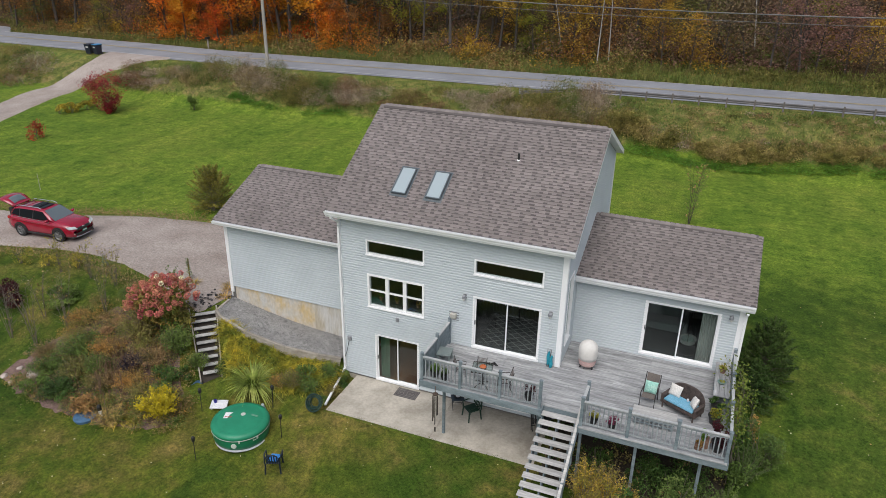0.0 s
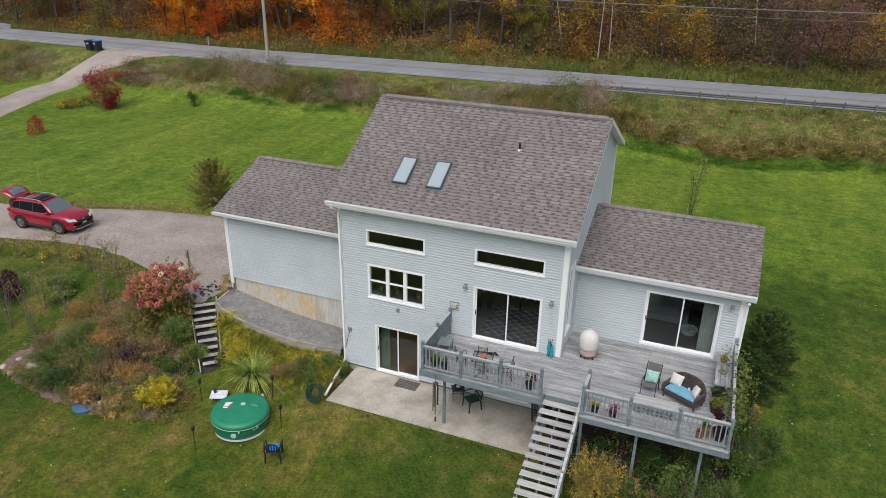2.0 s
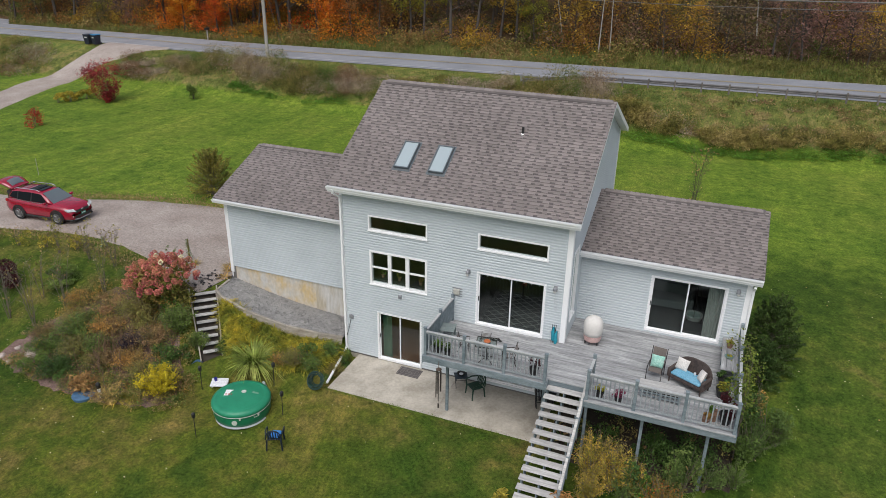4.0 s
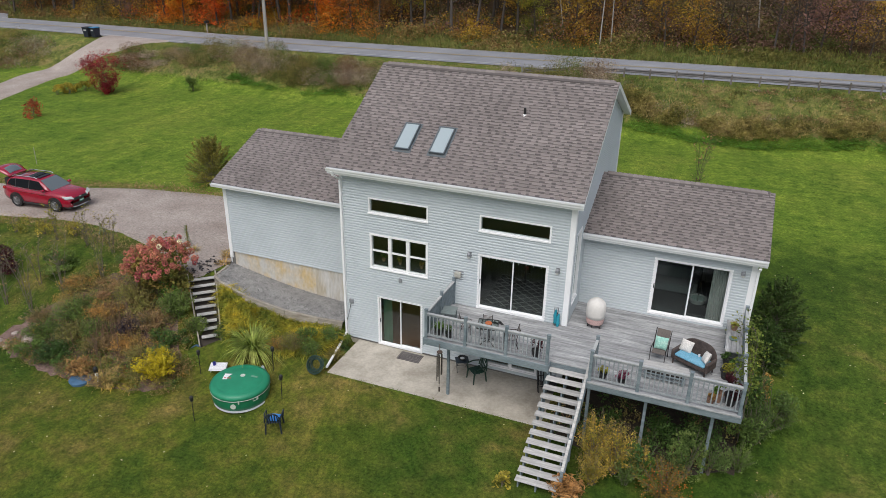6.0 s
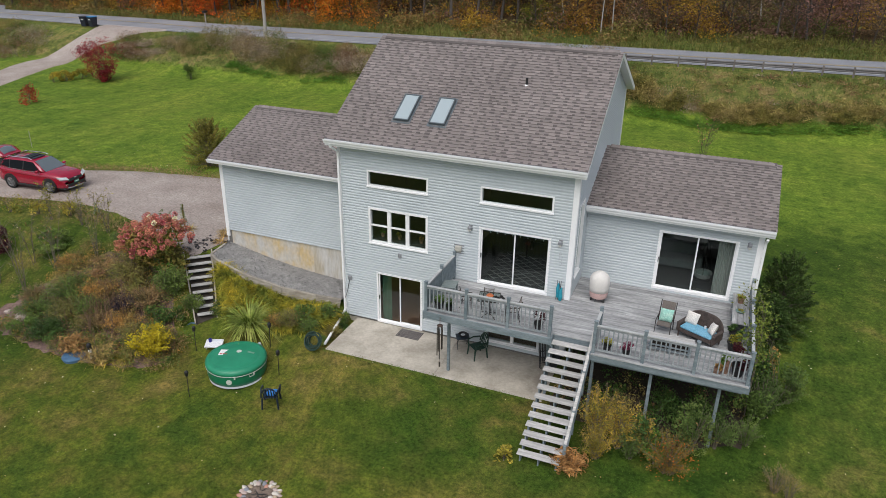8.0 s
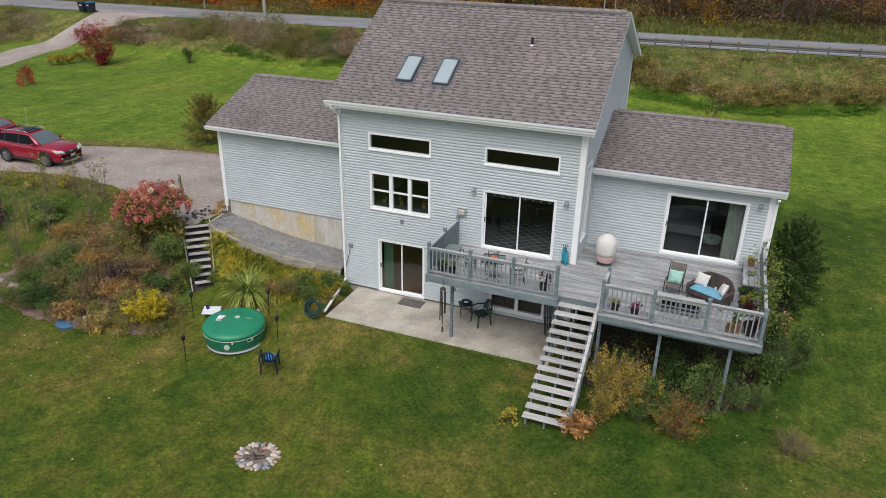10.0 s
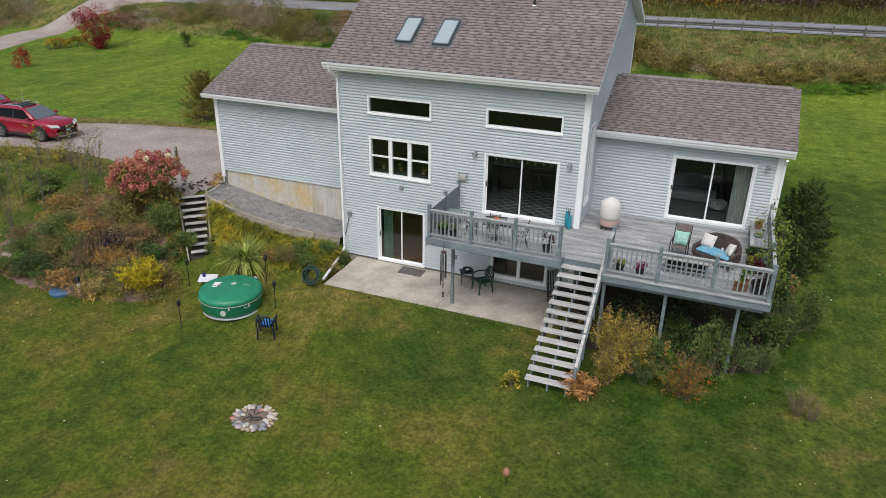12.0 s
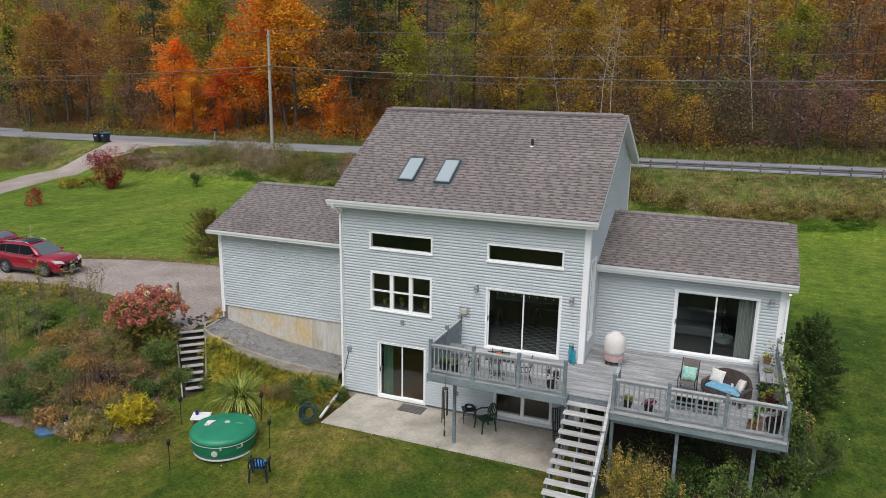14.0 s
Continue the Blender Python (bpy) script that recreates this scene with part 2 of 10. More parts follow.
RAILCAP = surface("worn_grey_rail_wood", (0.34, 0.36, 0.37), (0.48, 0.49, 0.49), 0.75, coarse=2, fine=20, spread=0.15)
BALUSTER = surface("weathered_baluster_paint", (0.21, 0.242, 0.26), (0.34, 0.362, 0.375), 0.75, coarse=2, fine=20, spread=0.2, vary=0.12)
TREADWOOD = surface("bleached_tread_wood", (0.33, 0.325, 0.315), (0.55, 0.545, 0.53), 0.85, coarse=2.2, fine=8, spread=0.22, stretch=(0.4, 4, 4), vary=0.12)
OLDWOOD = surface("old_garden_timber", (0.24, 0.21, 0.17), (0.42, 0.39, 0.34), 0.9, coarse=2, fine=10, spread=0.25, stretch=(0.5, 3, 3), vary=0.12)
BARK = surface("grey_brown_bark", (0.042, 0.033, 0.027), (0.095, 0.082, 0.07), 0.95, coarse=1.5, fine=14, spread=0.35, stretch=(1, 1, 0.3))
BIRCH = surface("birch_bark", (0.3, 0.285, 0.265), (0.48, 0.46, 0.43), 0.8, coarse=2, fine=12, spread=0.3, stretch=(1, 1, 3))
POLEWOOD = surface("weathered_pole_wood", (0.3, 0.28, 0.26), (0.42, 0.4, 0.37), 0.9, coarse=1, fine=10, spread=0.2, stretch=(3, 3, 0.3))
GALV = surface("dull_galvanised_steel", (0.24, 0.25, 0.27), (0.34, 0.355, 0.375), 0.6, 0.25, coarse=1, fine=20, spread=0.15)
BLACK = surface("black_plastic", (0.012, 0.012, 0.013), (0.024, 0.024, 0.025), 0.5, coarse=3)
GLASS = glass_mat("window_glass")

# ---- mesh helpers ----


class Mesh:
    """Collects vertices and faces for one mesh."""

    def __init__(self):
        self.v, self.f = [], []

    def add(self, verts, faces, m=None):
        k = len(self.v)
        self.v += [tuple(m @ Vector(p)) for p in verts] if m else [tuple(p) for p in verts]
        self.f += [tuple(k + i for i in f) for f in faces]
        return self

    def box(self, x0, y0, z0, x1, y1, z1, m=None, c=0.0):
        """A box, its edges chamfered by c."""
        if c <= 0:
            vs = [(x, y, z) for z in (z0, z1) for y in (y0, y1) for x in (x0, x1)]
            fs = [(0, 2, 3, 1), (4, 5, 7, 6), (0, 1, 5, 4), (2, 6, 7, 3), (0, 4, 6, 2), (1, 3, 7, 5)]
            return self.add(vs, fs, m)
        bm = bmesh.new()
        bmesh.ops.create_cube(bm, size=1, matrix=Matrix.LocRotScale(((x0 + x1) / 2, (y0 + y1) / 2, (z0 + z1) / 2), None, (x1 - x0, y1 - y0, z1 - z0)))
        bmesh.ops.bevel(bm, geom=bm.edges[:], offset=c, segments=1, affect="EDGES", profile=0.5)
        bm.verts.index_update()
        self.add([v.co for v in bm.verts], [[v.index for v in f.verts] for f in bm.faces], m)
        bm.free()
        return self

    def tube(self, pts, radii, n=8, caps=True):
        """A round tube along points, with a radius at each."""
        pts = [Vector(p) for p in pts]
        radii = radii if isinstance(radii, (list, tuple)) else [radii] * len(pts)
        k = len(self.v)
        for i, p in enumerate(pts):
            d = (pts[min(i + 1, len(pts) - 1)] - pts[max(i - 1, 0)]).normalized()
            a = d.cross(Vector((0, 0, 1)) if abs(d.z) < 0.9 else Vector((1, 0, 0))).normalized()
            b = d.cross(a)
            for j in range(n):
                w = 2 * math.pi * j / n
                self.v.append(tuple(p + radii[i] * (math.cos(w) * a + math.sin(w) * b)))
        for i in range(len(pts) - 1):
            for j in range(n):
                q, r = k + i * n, (j + 1) % n
                self.f.append((q + j, q + r, q + n + r, q + n + j))
        if caps:
            self.f.append(tuple(k + j for j in range(n))[::-1])
            self.f.append(tuple(k + (len(pts) - 1) * n + j for j in range(n)))
        return self

    def lathe(self, profile, n=24, m=None):
        """A round body from (radius, height) points, bottom to top."""
        k, vs, fs = 0, [], []
        for r, z in profile:
            vs += [(r * math.cos(2 * math.pi * j / n), r * math.sin(2 * math.pi * j / n), z) for j in range(n)]
        for i in range(len(profile) - 1):
            for j in range(n):
                q, r = i * n, (j + 1) % n
                fs.append((q + j, q + r, q + n + r, q + n + j))
        fs.append(tuple(range(n))[::-1])
        fs.append(tuple(range((len(profile) - 1) * n, len(profile) * n)))
        return self.add(vs, fs, m)

    def data(self, name, material, smooth=False):
        me = bpy.data.meshes.new(name)
        me.from_pydata(self.v, [], self.f)
        if material:
            me.materials.append(material)
        if smooth:
            me.shade_smooth()
        me.update()
        return me


def part(name, mesh, material, parent, label="", smooth=False, m=None, kind=""):
    """One mesh object under a thing or under a part, in its parent's space."""
    ob = new(name, mesh.data(name, material, smooth) if isinstance(mesh, Mesh) else mesh)
    ob.parent = parent
    if m:
        ob.matrix_basis = m
    return tagged(ob, label, kind=kind)


def thing(name, label, category, m=None, group="", kind=""):
    ob = new(name)
    ob.empty_display_size = 0.2
    ob.matrix_basis = m or Matrix()
    return tagged(ob, label, category, group, kind)


def solid(name, mesh, material, label, category, m=None, group="", kind="", smooth=False):
    ob = new(name, mesh.data(name, material, smooth))
    ob.matrix_basis = m or Matrix()
    return tagged(ob, label, category, group, kind)


def one(x0, y0, z0, x1, y1, z1, c=0.0, m=None):
    return Mesh().box(x0, y0, z0, x1, y1, z1, m, c)


# ---- the lie of the land ----
RNG = np.random.default_rng(7)


def sm(a, b, x):
    t = np.clip((x - a) / (b - a), 0, 1)
    return t * t * (3 - 2 * t)


def road_z(x):
    return 4.88 + 0.0115 * np.clip(x, -50, 70) + 0.02 * np.clip(x + 50, -70, 0)


def road_y(x):
    return 37.6 + 0.1 * np.maximum(0, -40 - x)


def wave(x, y):
    return np.sin(x * 0.31 + 1.3) * np.sin(y * 0.27 + 0.4) * 0.5 + np.sin(x * 0.083 + y * 0.11) * 0.5


def land(x, y):
    """Height of the ground."""
    x, y = np.asarray(x, float), np.asarray(y, float)
    front = -0.015 - 0.12 * np.clip(-2.6 - y, 0, 3.14) - 0.05 * np.maximum(0, -5.9 - y)
    back = 1.4 + 0.012 * np.maximum(0, y - 8)
    left_back = back + (0.45 - back) * sm(-6.6, 0.0, x) * (1 - sm(3, 6, y))
    left = front + (left_back - front) * sm(-4.6, 0.2, y)
    right = front + (back - front) * sm(-4.0, 9.0, y)
    left = left + (front - left) * sm(-0.45, 0.55, x) * (1 - sm(2, 6, y))
    z = np.where(x < 8.85, left, right)
    pit = (x > 0.06) & (x < 8.8) & (y > -2.5) & (y < 8.3)
    z = np.where(pit, -0.2, z)
    z = z + 0.05 * wave(x * 1.7, y * 1.7) * (sm(-5, -8, y) + sm(11, 14, y))
    # the cutting of the garden steps
    u = np.clip(((x + 6.92) * 2.2 - (y + 0.28) * 2.44) / 10.8, -0.1, 1.1)
    off = np.abs((x + 6.92) * 2.44 + (y + 0.28) * 2.2) / 3.285
    along = ((x + 6.92) * 2.2 - (y + 0.28) * 2.44) / 10.8
    cut = (1 - sm(0.62, 0.95, off)) * ((along > -0.06) & (along < 1.06))
    z = z + (np.minimum(z, 1.46 - 1.34 * u - 0.24) - z) * cut
    rz, ry = road_z(x), road_y(x)
    z = z + (rz - 0.08 - z) * sm(ry - 8.4, ry - 1.2, y)
    hill = 0.22 * np.maximum(0, y - ry - 10) * (0.75 + 0.25 * wave(x * 0.4, y * 0.4)) + 0.00022 * np.maximum(0, y - ry - 10) ** 2
    return z + np.clip(hill, 0, 60) - 0.35 * sm(ry + 7.5, ry + 9, y) * (1 - sm(ry + 10, ry + 13, y))


def spread(lo, hi, step):
    return np.arange(lo, hi, step)


def sheet(name, xs, ys, fn, material):
    """A grid of quads laid on a height function."""
    gx, gy = np.meshgrid(xs, ys)
    co = np.stack([gx, gy, fn(gx, gy)], -1).reshape(-1, 3)
    nx, ny = len(xs), len(ys)
    i = (np.arange(ny - 1)[:, None] * nx + np.arange(nx - 1)[None]).reshape(-1)
    quads = np.stack([i, i + 1, i + nx + 1, i + nx], 1)
    return arrays(name, co, quads, material, True)


def arrays(name, co, quads, material, smooth=False):
    me = bpy.data.meshes.new(name)
    n, k = len(quads), quads.shape[1]
    me.vertices.add(len(co))
    me.vertices.foreach_set("co", np.ascontiguousarray(co, np.float32).ravel())
    me.loops.add(n * k)
    me.loops.foreach_set("vertex_index", np.ascontiguousarray(quads, np.int32).ravel())
    me.polygons.add(n)
    me.polygons.foreach_set("loop_start", np.arange(0, n * k, k, dtype=np.int32))
    me.update(calc_edges=True)
    if smooth:
        me.shade_smooth()
    me.materials.append(material)
    return me


gxs = np.unique(np.round(np.concatenate([spread(-700, -140, 40), spread(-140, -58, 2), spread(-58, -30, 0.7), spread(-30, -9, 0.75), spread(-9, 18, 0.25), [0.0, 0.06, 8.8, 8.85], spread(18, 40, 1.0), spread(40, 120, 4), spread(120, 701, 40)]), 3))
gys = np.unique(np.round(np.concatenate([spread(-700, -60, 40), spread(-60, -14, 2), spread(-14, 9, 0.25), [-2.55, -2.5, 8.3, 8.35], spread(9, 29, 1.0), spread(29, 52, 0.4), spread(52, 120, 2), spread(120, 701, 40)]), 3))
ground = tagged(new("ground", sheet("ground", gxs, gys, land, GROUND)), "mown green lawn running into rough field and woodland floor", "lawn", kind="structure")


def strip(name, left, right, fn, material, steps=10, across=8, wobble=0.0, lift=0.03, drop=0.06):
    """A ribbon between two polylines, laid on the ground."""
    def fine_line(p):
        p = np.array(p, float)
        t = np.linspace(0, len(p) - 1, (len(p) - 1) * steps + 1)
        i = np.clip(t.astype(int), 0, len(p) - 2)
        u = (t - i)[:, None]
        p0, p1, p2, p3 = p[np.maximum(i - 1, 0)], p[i], p[i + 1], p[np.minimum(i + 2, len(p) - 1)]
        return 0.5 * (2 * p1 + (p2 - p0) * u + (2 * p0 - 5 * p1 + 4 * p2 - p3) * u ** 2 + (3 * p1 - p0 - 3 * p2 + p3) * u ** 3)
    a, b = fine_line(left), fine_line(right)
    a += RNG.normal(0, wobble, a.shape)
    b += RNG.normal(0, wobble, b.shape)
    s = np.linspace(0, 1, across + 1)[None, :, None]
    xy = a[:, None] * (1 - s) + b[:, None] * s
    co = np.concatenate([xy, (fn(xy[..., 0], xy[..., 1]) + lift)[..., None]], -1)
    co[:, 0, 2] -= drop
    co[:, -1, 2] -= drop
    ny, nx = xy.shape[:2]
    i = (np.arange(ny - 1)[:, None] * nx + np.arange(nx - 1)[None]).reshape(-1)
    return new(name, arrays(name, co.reshape(-1, 3), np.stack([i, i + 1, i + nx + 1, i + nx], 1), material, True))


def road_surface(x, y):
    return road_z(x) + 0 * y


rx = np.arange(-120, 80, 8.0)
road = tagged(strip("road", [(x, road_y(x)) for x in rx], [(x, road_y(x) + 7.3) for x in rx], road_surface, ASPHALT, 4, 8), "grey asphalt country road with a double yellow line", "road", kind="structure")
for off in (3.45, 3.72):
    part("road_marking", strip("road_marking", [(x, road_y(x) + off) for x in rx], [(x, road_y(x) + off + 0.15) for x in rx], road_surface, LINE_YELLOW, 4, 1, lift=0.05, drop=0).data, None, road, "worn yellow centre line")
for off in (0.35, 6.85):
    part("road_marking", strip("road_marking", [(x, road_y(x) + off) for x in rx], [(x, road_y(x) + off + 0.1) for x in rx], road_surface, LINE_WHITE, 4, 1, lift=0.05, drop=0).data, None, road, "worn white edge line")
for stray in [o for o in bpy.data.objects if o.name.startswith("road_marking") and not o.parent]:
    bpy.data.objects.remove(stray)
DRIVE_OUT = [(-51.4, 38.6), (-50.7, 35.9), (-52.0, 32.4), (-52.3, 28.6), (-50.9, 24.4), (-47.8, 17), (-43, 8.5), (-35, 1.8), (-26, 0.2), (-17, 2.0), (-11.5, 0.9), (-7.2, -0.7)]
DRIVE_IN = [(-41.5, 38.0), (-44.5, 35.0), (-47.2, 33.4), (-48.1, 30.0), (-46.8, 25.6), (-44.0, 19.2), (-39.8, 12.6), (-34, 7.2), (-26.3, 5.3), (-16.4, 8.3), (-9.5, 8.9), (-6.3, 5.0)]
driveway = tagged(strip("driveway", DRIVE_OUT, DRIVE_IN, lambda x, y: land(x, y) + 0.15 * sm(24, 30, y), GRAVEL, 10, 14, 0.03, drop=0.3), "grey gravel driveway with worn edges", "driveway", kind="structure")
tagged(strip("side_track", [(-88, 48.6), (-93, 50.4), (-99, 51.8), (-112, 54)], [(-78.5, 48.0), (-82.3, 51.6), (-89, 53.9), (-112, 57.5)], lambda x, y: np.maximum(land(x, y), road_z(x)) + 0.05, ASPHALT, 8, 6, 0.1), "grey paved lane leading off the road into the wood", "track", kind="structure")


def on_track(x, y):
    """True on the side track that leaves the road for the wood."""
    cx, cy = np.array([-82.0, -87.0, -94.0, -112.0]), np.array([47.0, 51.0, 53.0, 56.0])
    near = np.zeros(np.shape(x), bool)
    for i in range(3):
        dx, dy = cx[i + 1] - cx[i], cy[i + 1] - cy[i]
        u = np.clip(((x - cx[i]) * dx + (y - cy[i]) * dy) / (dx * dx + dy * dy), 0, 1)
        near |= (x - cx[i] - u * dx) ** 2 + (y - cy[i] - u * dy) ** 2 < 3.4 ** 2
    return near


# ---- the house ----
# Cream walls, with the dimness of the rooms put into the colour.
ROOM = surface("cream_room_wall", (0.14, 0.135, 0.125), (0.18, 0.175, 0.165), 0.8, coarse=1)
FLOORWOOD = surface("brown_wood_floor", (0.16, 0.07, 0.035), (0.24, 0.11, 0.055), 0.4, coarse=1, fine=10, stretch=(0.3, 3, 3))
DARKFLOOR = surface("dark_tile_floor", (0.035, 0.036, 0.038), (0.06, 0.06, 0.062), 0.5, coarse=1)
PALESTAIN = surface("streaked_foundation_concrete", (0.44, 0.39, 0.3), (0.54, 0.53, 0.5), 0.9, coarse=1.4, fine=9, spread=0.16, bump=0.25, stretch=(2, 1, 0.35), sharp=0.1)
STAINED = surface("stained_foundation_concrete", (0.55, 0.42, 0.22), (0.52, 0.51, 0.48), 0.9, coarse=0.8, fine=9, spread=0.16, bump=0.25, stretch=(1, 1, 0.6), sharp=0.08)
house = thing("house", "pale grey vinyl-sided house with dark grey shingle roofs and white trim", "house")


def facing(kind, at):
    """Wall space (u, out, v) to the world: a front wall at y=at, a wall facing right at x=at, or one facing left or back."""
    if kind == "front":
        return Matrix(((1, 0, 0, 0), (0, -1, 0, at), (0, 0, 1, 0), (0, 0, 0, 1)))
    if kind == "right":
        return Matrix(((0, 1, 0, at), (1, 0, 0, 0), (0, 0, 1, 0), (0, 0, 0, 1)))
    if kind == "left":
        return Matrix(((0, -1, 0, at), (1, 0, 0, 0), (0, 0, 1, 0), (0, 0, 0, 1)))
    return Matrix(((1, 0, 0, 0), (0, 1, 0, at), (0, 0, 1, 0), (0, 0, 0, 1)))


def spans(lo, hi, holes):
    """What is left of lo..hi outside the holes."""
    out = [(lo, hi)]
    for a, b in holes:
        out = [s for p, q in out for s in ((p, min(q, a)), (max(p, b), q)) if s[1] - s[0] > 0.01]
    return out


def wall(name, kind, at, u0, u1, v0, v1, openings=(), top=None, thick=0.18, siding_from=None, course=0.105):
    """A wall with openings through it, and lapped siding on its outer face. top(u): the height under a gable."""
    m = facing(kind, at)
    core = Mesh()
    step = 0.25
    cuts = sorted({u0, u1, *[o[0] for o in openings], *[o[1] for o in openings], *([u0 + step * i for i in range(1, int((u1 - u0) / step))] if top else [])})
    for a, b in zip(cuts, cuts[1:]):
        hi = (v1, v1) if top is None else (min(v1, top(a)), min(v1, top(b)))
        holes = [(o[2], o[3]) for o in openings if o[0] < (a + b) / 2 < o[1]]
        for p, q in spans(v0, max(hi), holes):
            qa, qb = (hi if q == max(hi) else (q, q))
            core.add([(a, -0.02, p), (b, -0.02, p), (a, -thick, p), (b, -thick, p), (a, -0.02, qa), (b, -0.02, qb), (a, -thick, qa), (b, -thick, qb)],
                     [(0, 2, 3, 1), (4, 5, 7, 6), (0, 1, 5, 4), (2, 6, 7, 3), (0, 4, 6, 2), (1, 3, 7, 5)], m)
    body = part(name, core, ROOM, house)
    lap = Mesh()
    z = v0 if siding_from is None else siding_from
    while z < v1 - 0.01:
        zt = min(z + course, v1)
        lo, hi = u0, u1
        if top:
            us = np.linspace(u0, u1, 200)
            ok = us[np.array([top(u) for u in us]) > (z + zt) / 2]
            if not len(ok):
                break
            lo, hi = ok[0], ok[-1]
        holes = [(o[0] + 0.03, o[1] - 0.03) for o in openings if o[2] + 0.03 < (z + zt) / 2 < o[3] - 0.03]
        for a, b in spans(lo, hi, holes):
            zc = min(z + 0.085, zt)
            lap.add([(a, 0.042, z), (b, 0.042, z), (b, 0.037, z + 0.045), (a, 0.037, z + 0.045), (b, 0.003, zc), (a, 0.003, zc), (b, 0.002, zt), (a, 0.002, zt), (a, -0.02, z), (b, -0.02, z)], [(0, 1, 2, 3), (3, 2, 4, 5), (5, 4, 6, 7), (8, 9, 1, 0)], m)
        z += course
    part("siding", lap, SIDING, body, "pale grey lapped vinyl siding", kind="stuff")
    return body


def window(name, kind, at, u0, u1, v0, v1, cols=1, rows=1, casing=0.085, bar=0.05, label="", sash=0.035, screen=None):
    """A white casing round the opening, bars between the panes, and glass set back."""
    m = facing(kind, at)
    fr = Mesh()
    for a, b, p, q in ((u0, u1, v1 - casing, v1), (u0, u1, v0, v0 + casing), (u0, u0 + casing, v0 + casing, v1 - casing), (u1 - casing, u1, v0 + casing, v1 - casing)):
        fr.box(a, -0.1, p, b, 0.05, q, m)
    iu0, iu1, iv0, iv1 = u0 + casing, u1 - casing, v0 + casing, v1 - casing
    du, dv = (iu1 - iu0) / cols, (iv1 - iv0) / rows
    w = part(name, fr, TRIM, house, label)
    for c in range(1, cols):
        part("mullion", one(iu0 + c * du - bar / 2, -0.08, iv0, iu0 + c * du + bar / 2, 0.02, iv1, m=m), TRIM, w)
    for r in range(1, rows):
        for c in range(cols):
            part("meeting_rail", one(iu0 + c * du + (bar / 2 if c else 0), -0.075, iv0 + r * dv - 0.025, iu0 + (c + 1) * du - (bar / 2 if c < cols - 1 else 0), 0.01, iv0 + r * dv + 0.025, m=m), TRIM, w)
    for c in range(cols):
        for r in range(rows):
            pane = part("pane", one(iu0 + c * du, -0.05, iv0 + r * dv, iu0 + (c + 1) * du, -0.044, iv0 + (r + 1) * dv, m=m), GLASS, w, "clear glass pane")
            pane.visible_shadow = False
    sl = Mesh().box(u0 - 0.02, 0.051, v0 - 0.03, u1 + 0.02, 0.08, v0 + 0.02, m)
    part("sill", sl, TRIM, w)
    return w


def slider(name, kind, at, u0, u1, v0, v1, label):
    """A sliding glass door: casing, threshold, a fixed leaf and a sliding leaf with a handle."""
    m = facing(kind, at)
    c = 0.075
    fr = Mesh()
    fr.box(u0, -0.13, v1 - c, u1, 0.04, v1, m)
    fr.box(u0, -0.13, v0, u1, 0.05, v0 + c, m)
    fr.box(u0, -0.13, v0 + c, u0 + c, 0.04, v1 - c, m)
    fr.box(u1 - c, -0.13, v0 + c, u1, 0.04, v1 - c, m)
    d = part(name, fr, TRIM, house, label)
    mid = (u0 + u1) / 2
    for a, b, out in ((u0 + c, mid + 0.03, -0.03), (mid - 0.03, u1 - c, -0.075)):
        s, lf = 0.045, Mesh()
        lf.box(a, out - 0.03, v1 - c - s, b, out, v1 - c, m)
        lf.box(a, out - 0.03, v0 + c, b, out, v0 + c + s, m)
        lf.box(a, out - 0.03, v0 + c + s, a + s, out, v1 - c - s, m)
        lf.box(b - s, out - 0.03, v0 + c + s, b, out, v1 - c - s, m)
        part("sash", lf, TRIM, d)
        g = part("pane", one(a + s, out - 0.018, v0 + c + s, b - s, out - 0.012, v1 - c - s, m=m), GLASS, d, "clear glass pane")
        g.visible_shadow = False
    part("handle", one(u0 + c + 0.005, -0.03, (v0 + v1) / 2 - 0.1, u0 + c + 0.035, 0.012, (v0 + v1) / 2 + 0.08, m=m, c=0.008), BLACK, d, "black pull handle")
    return d


# main block
MX, MY, WX, GX = 8.9, 8.35, 14.75, -6.44
R_EAVE, R_RIDGE, R_BACK = (-0.45, 7.42), (4.45, 10.4), (8.8, 8.45)


def gable(eave, ridge, back, drop):
    def top(y):
        e, r, b = eave, ridge, back
        return (e[1] + (y - e[0]) * (r[1] - e[1]) / (r[0] - e[0]) if y < r[0] else r[1] + (y - r[0]) * (b[1] - r[1]) / (b[0] - r[0])) - drop
    return top


TRA, TRB = (1.18, 3.6, 5.68, 6.3), (5.56, 8.14, 5.69, 6.3)
SIX, LOW = (1.2, 3.6, 3.43, 4.87), (1.46, 3.38, 0.05, 2.24)
UP, BASE = (5.55, 8.14, 2.61, 4.8), (5.95, 8.0, 0.28, 1.2)
wall("front_wall", "front", 0.0, 0.0, MX, 0.0, 7.42, [TRA, TRB, SIX, LOW, UP, BASE], siding_from=0.1)
top_main = gable(R_EAVE, R_RIDGE, R_BACK, 0.2)
SIDEWIN = (0.42, 1.25, 3.25, 5.95)
wall("gable_wall", "right", MX, 0.0, MY, 0.0, 10.4, [SIDEWIN], top=top_main)
wall("gable_wall", "left", 0.0, 0.0, MY, 0.0, 10.4, [], top=top_main)
wall("back_wall", "back", MY, 0.0, MX, 0.0, 8.4, [])
for nm, o, k in (("transom_window", TRA, (1, 1)), ("transom_window", TRB, (1, 1))):
    window(nm, "front", 0.0, *o, casing=0.06, label="long dark transom window in a white frame")
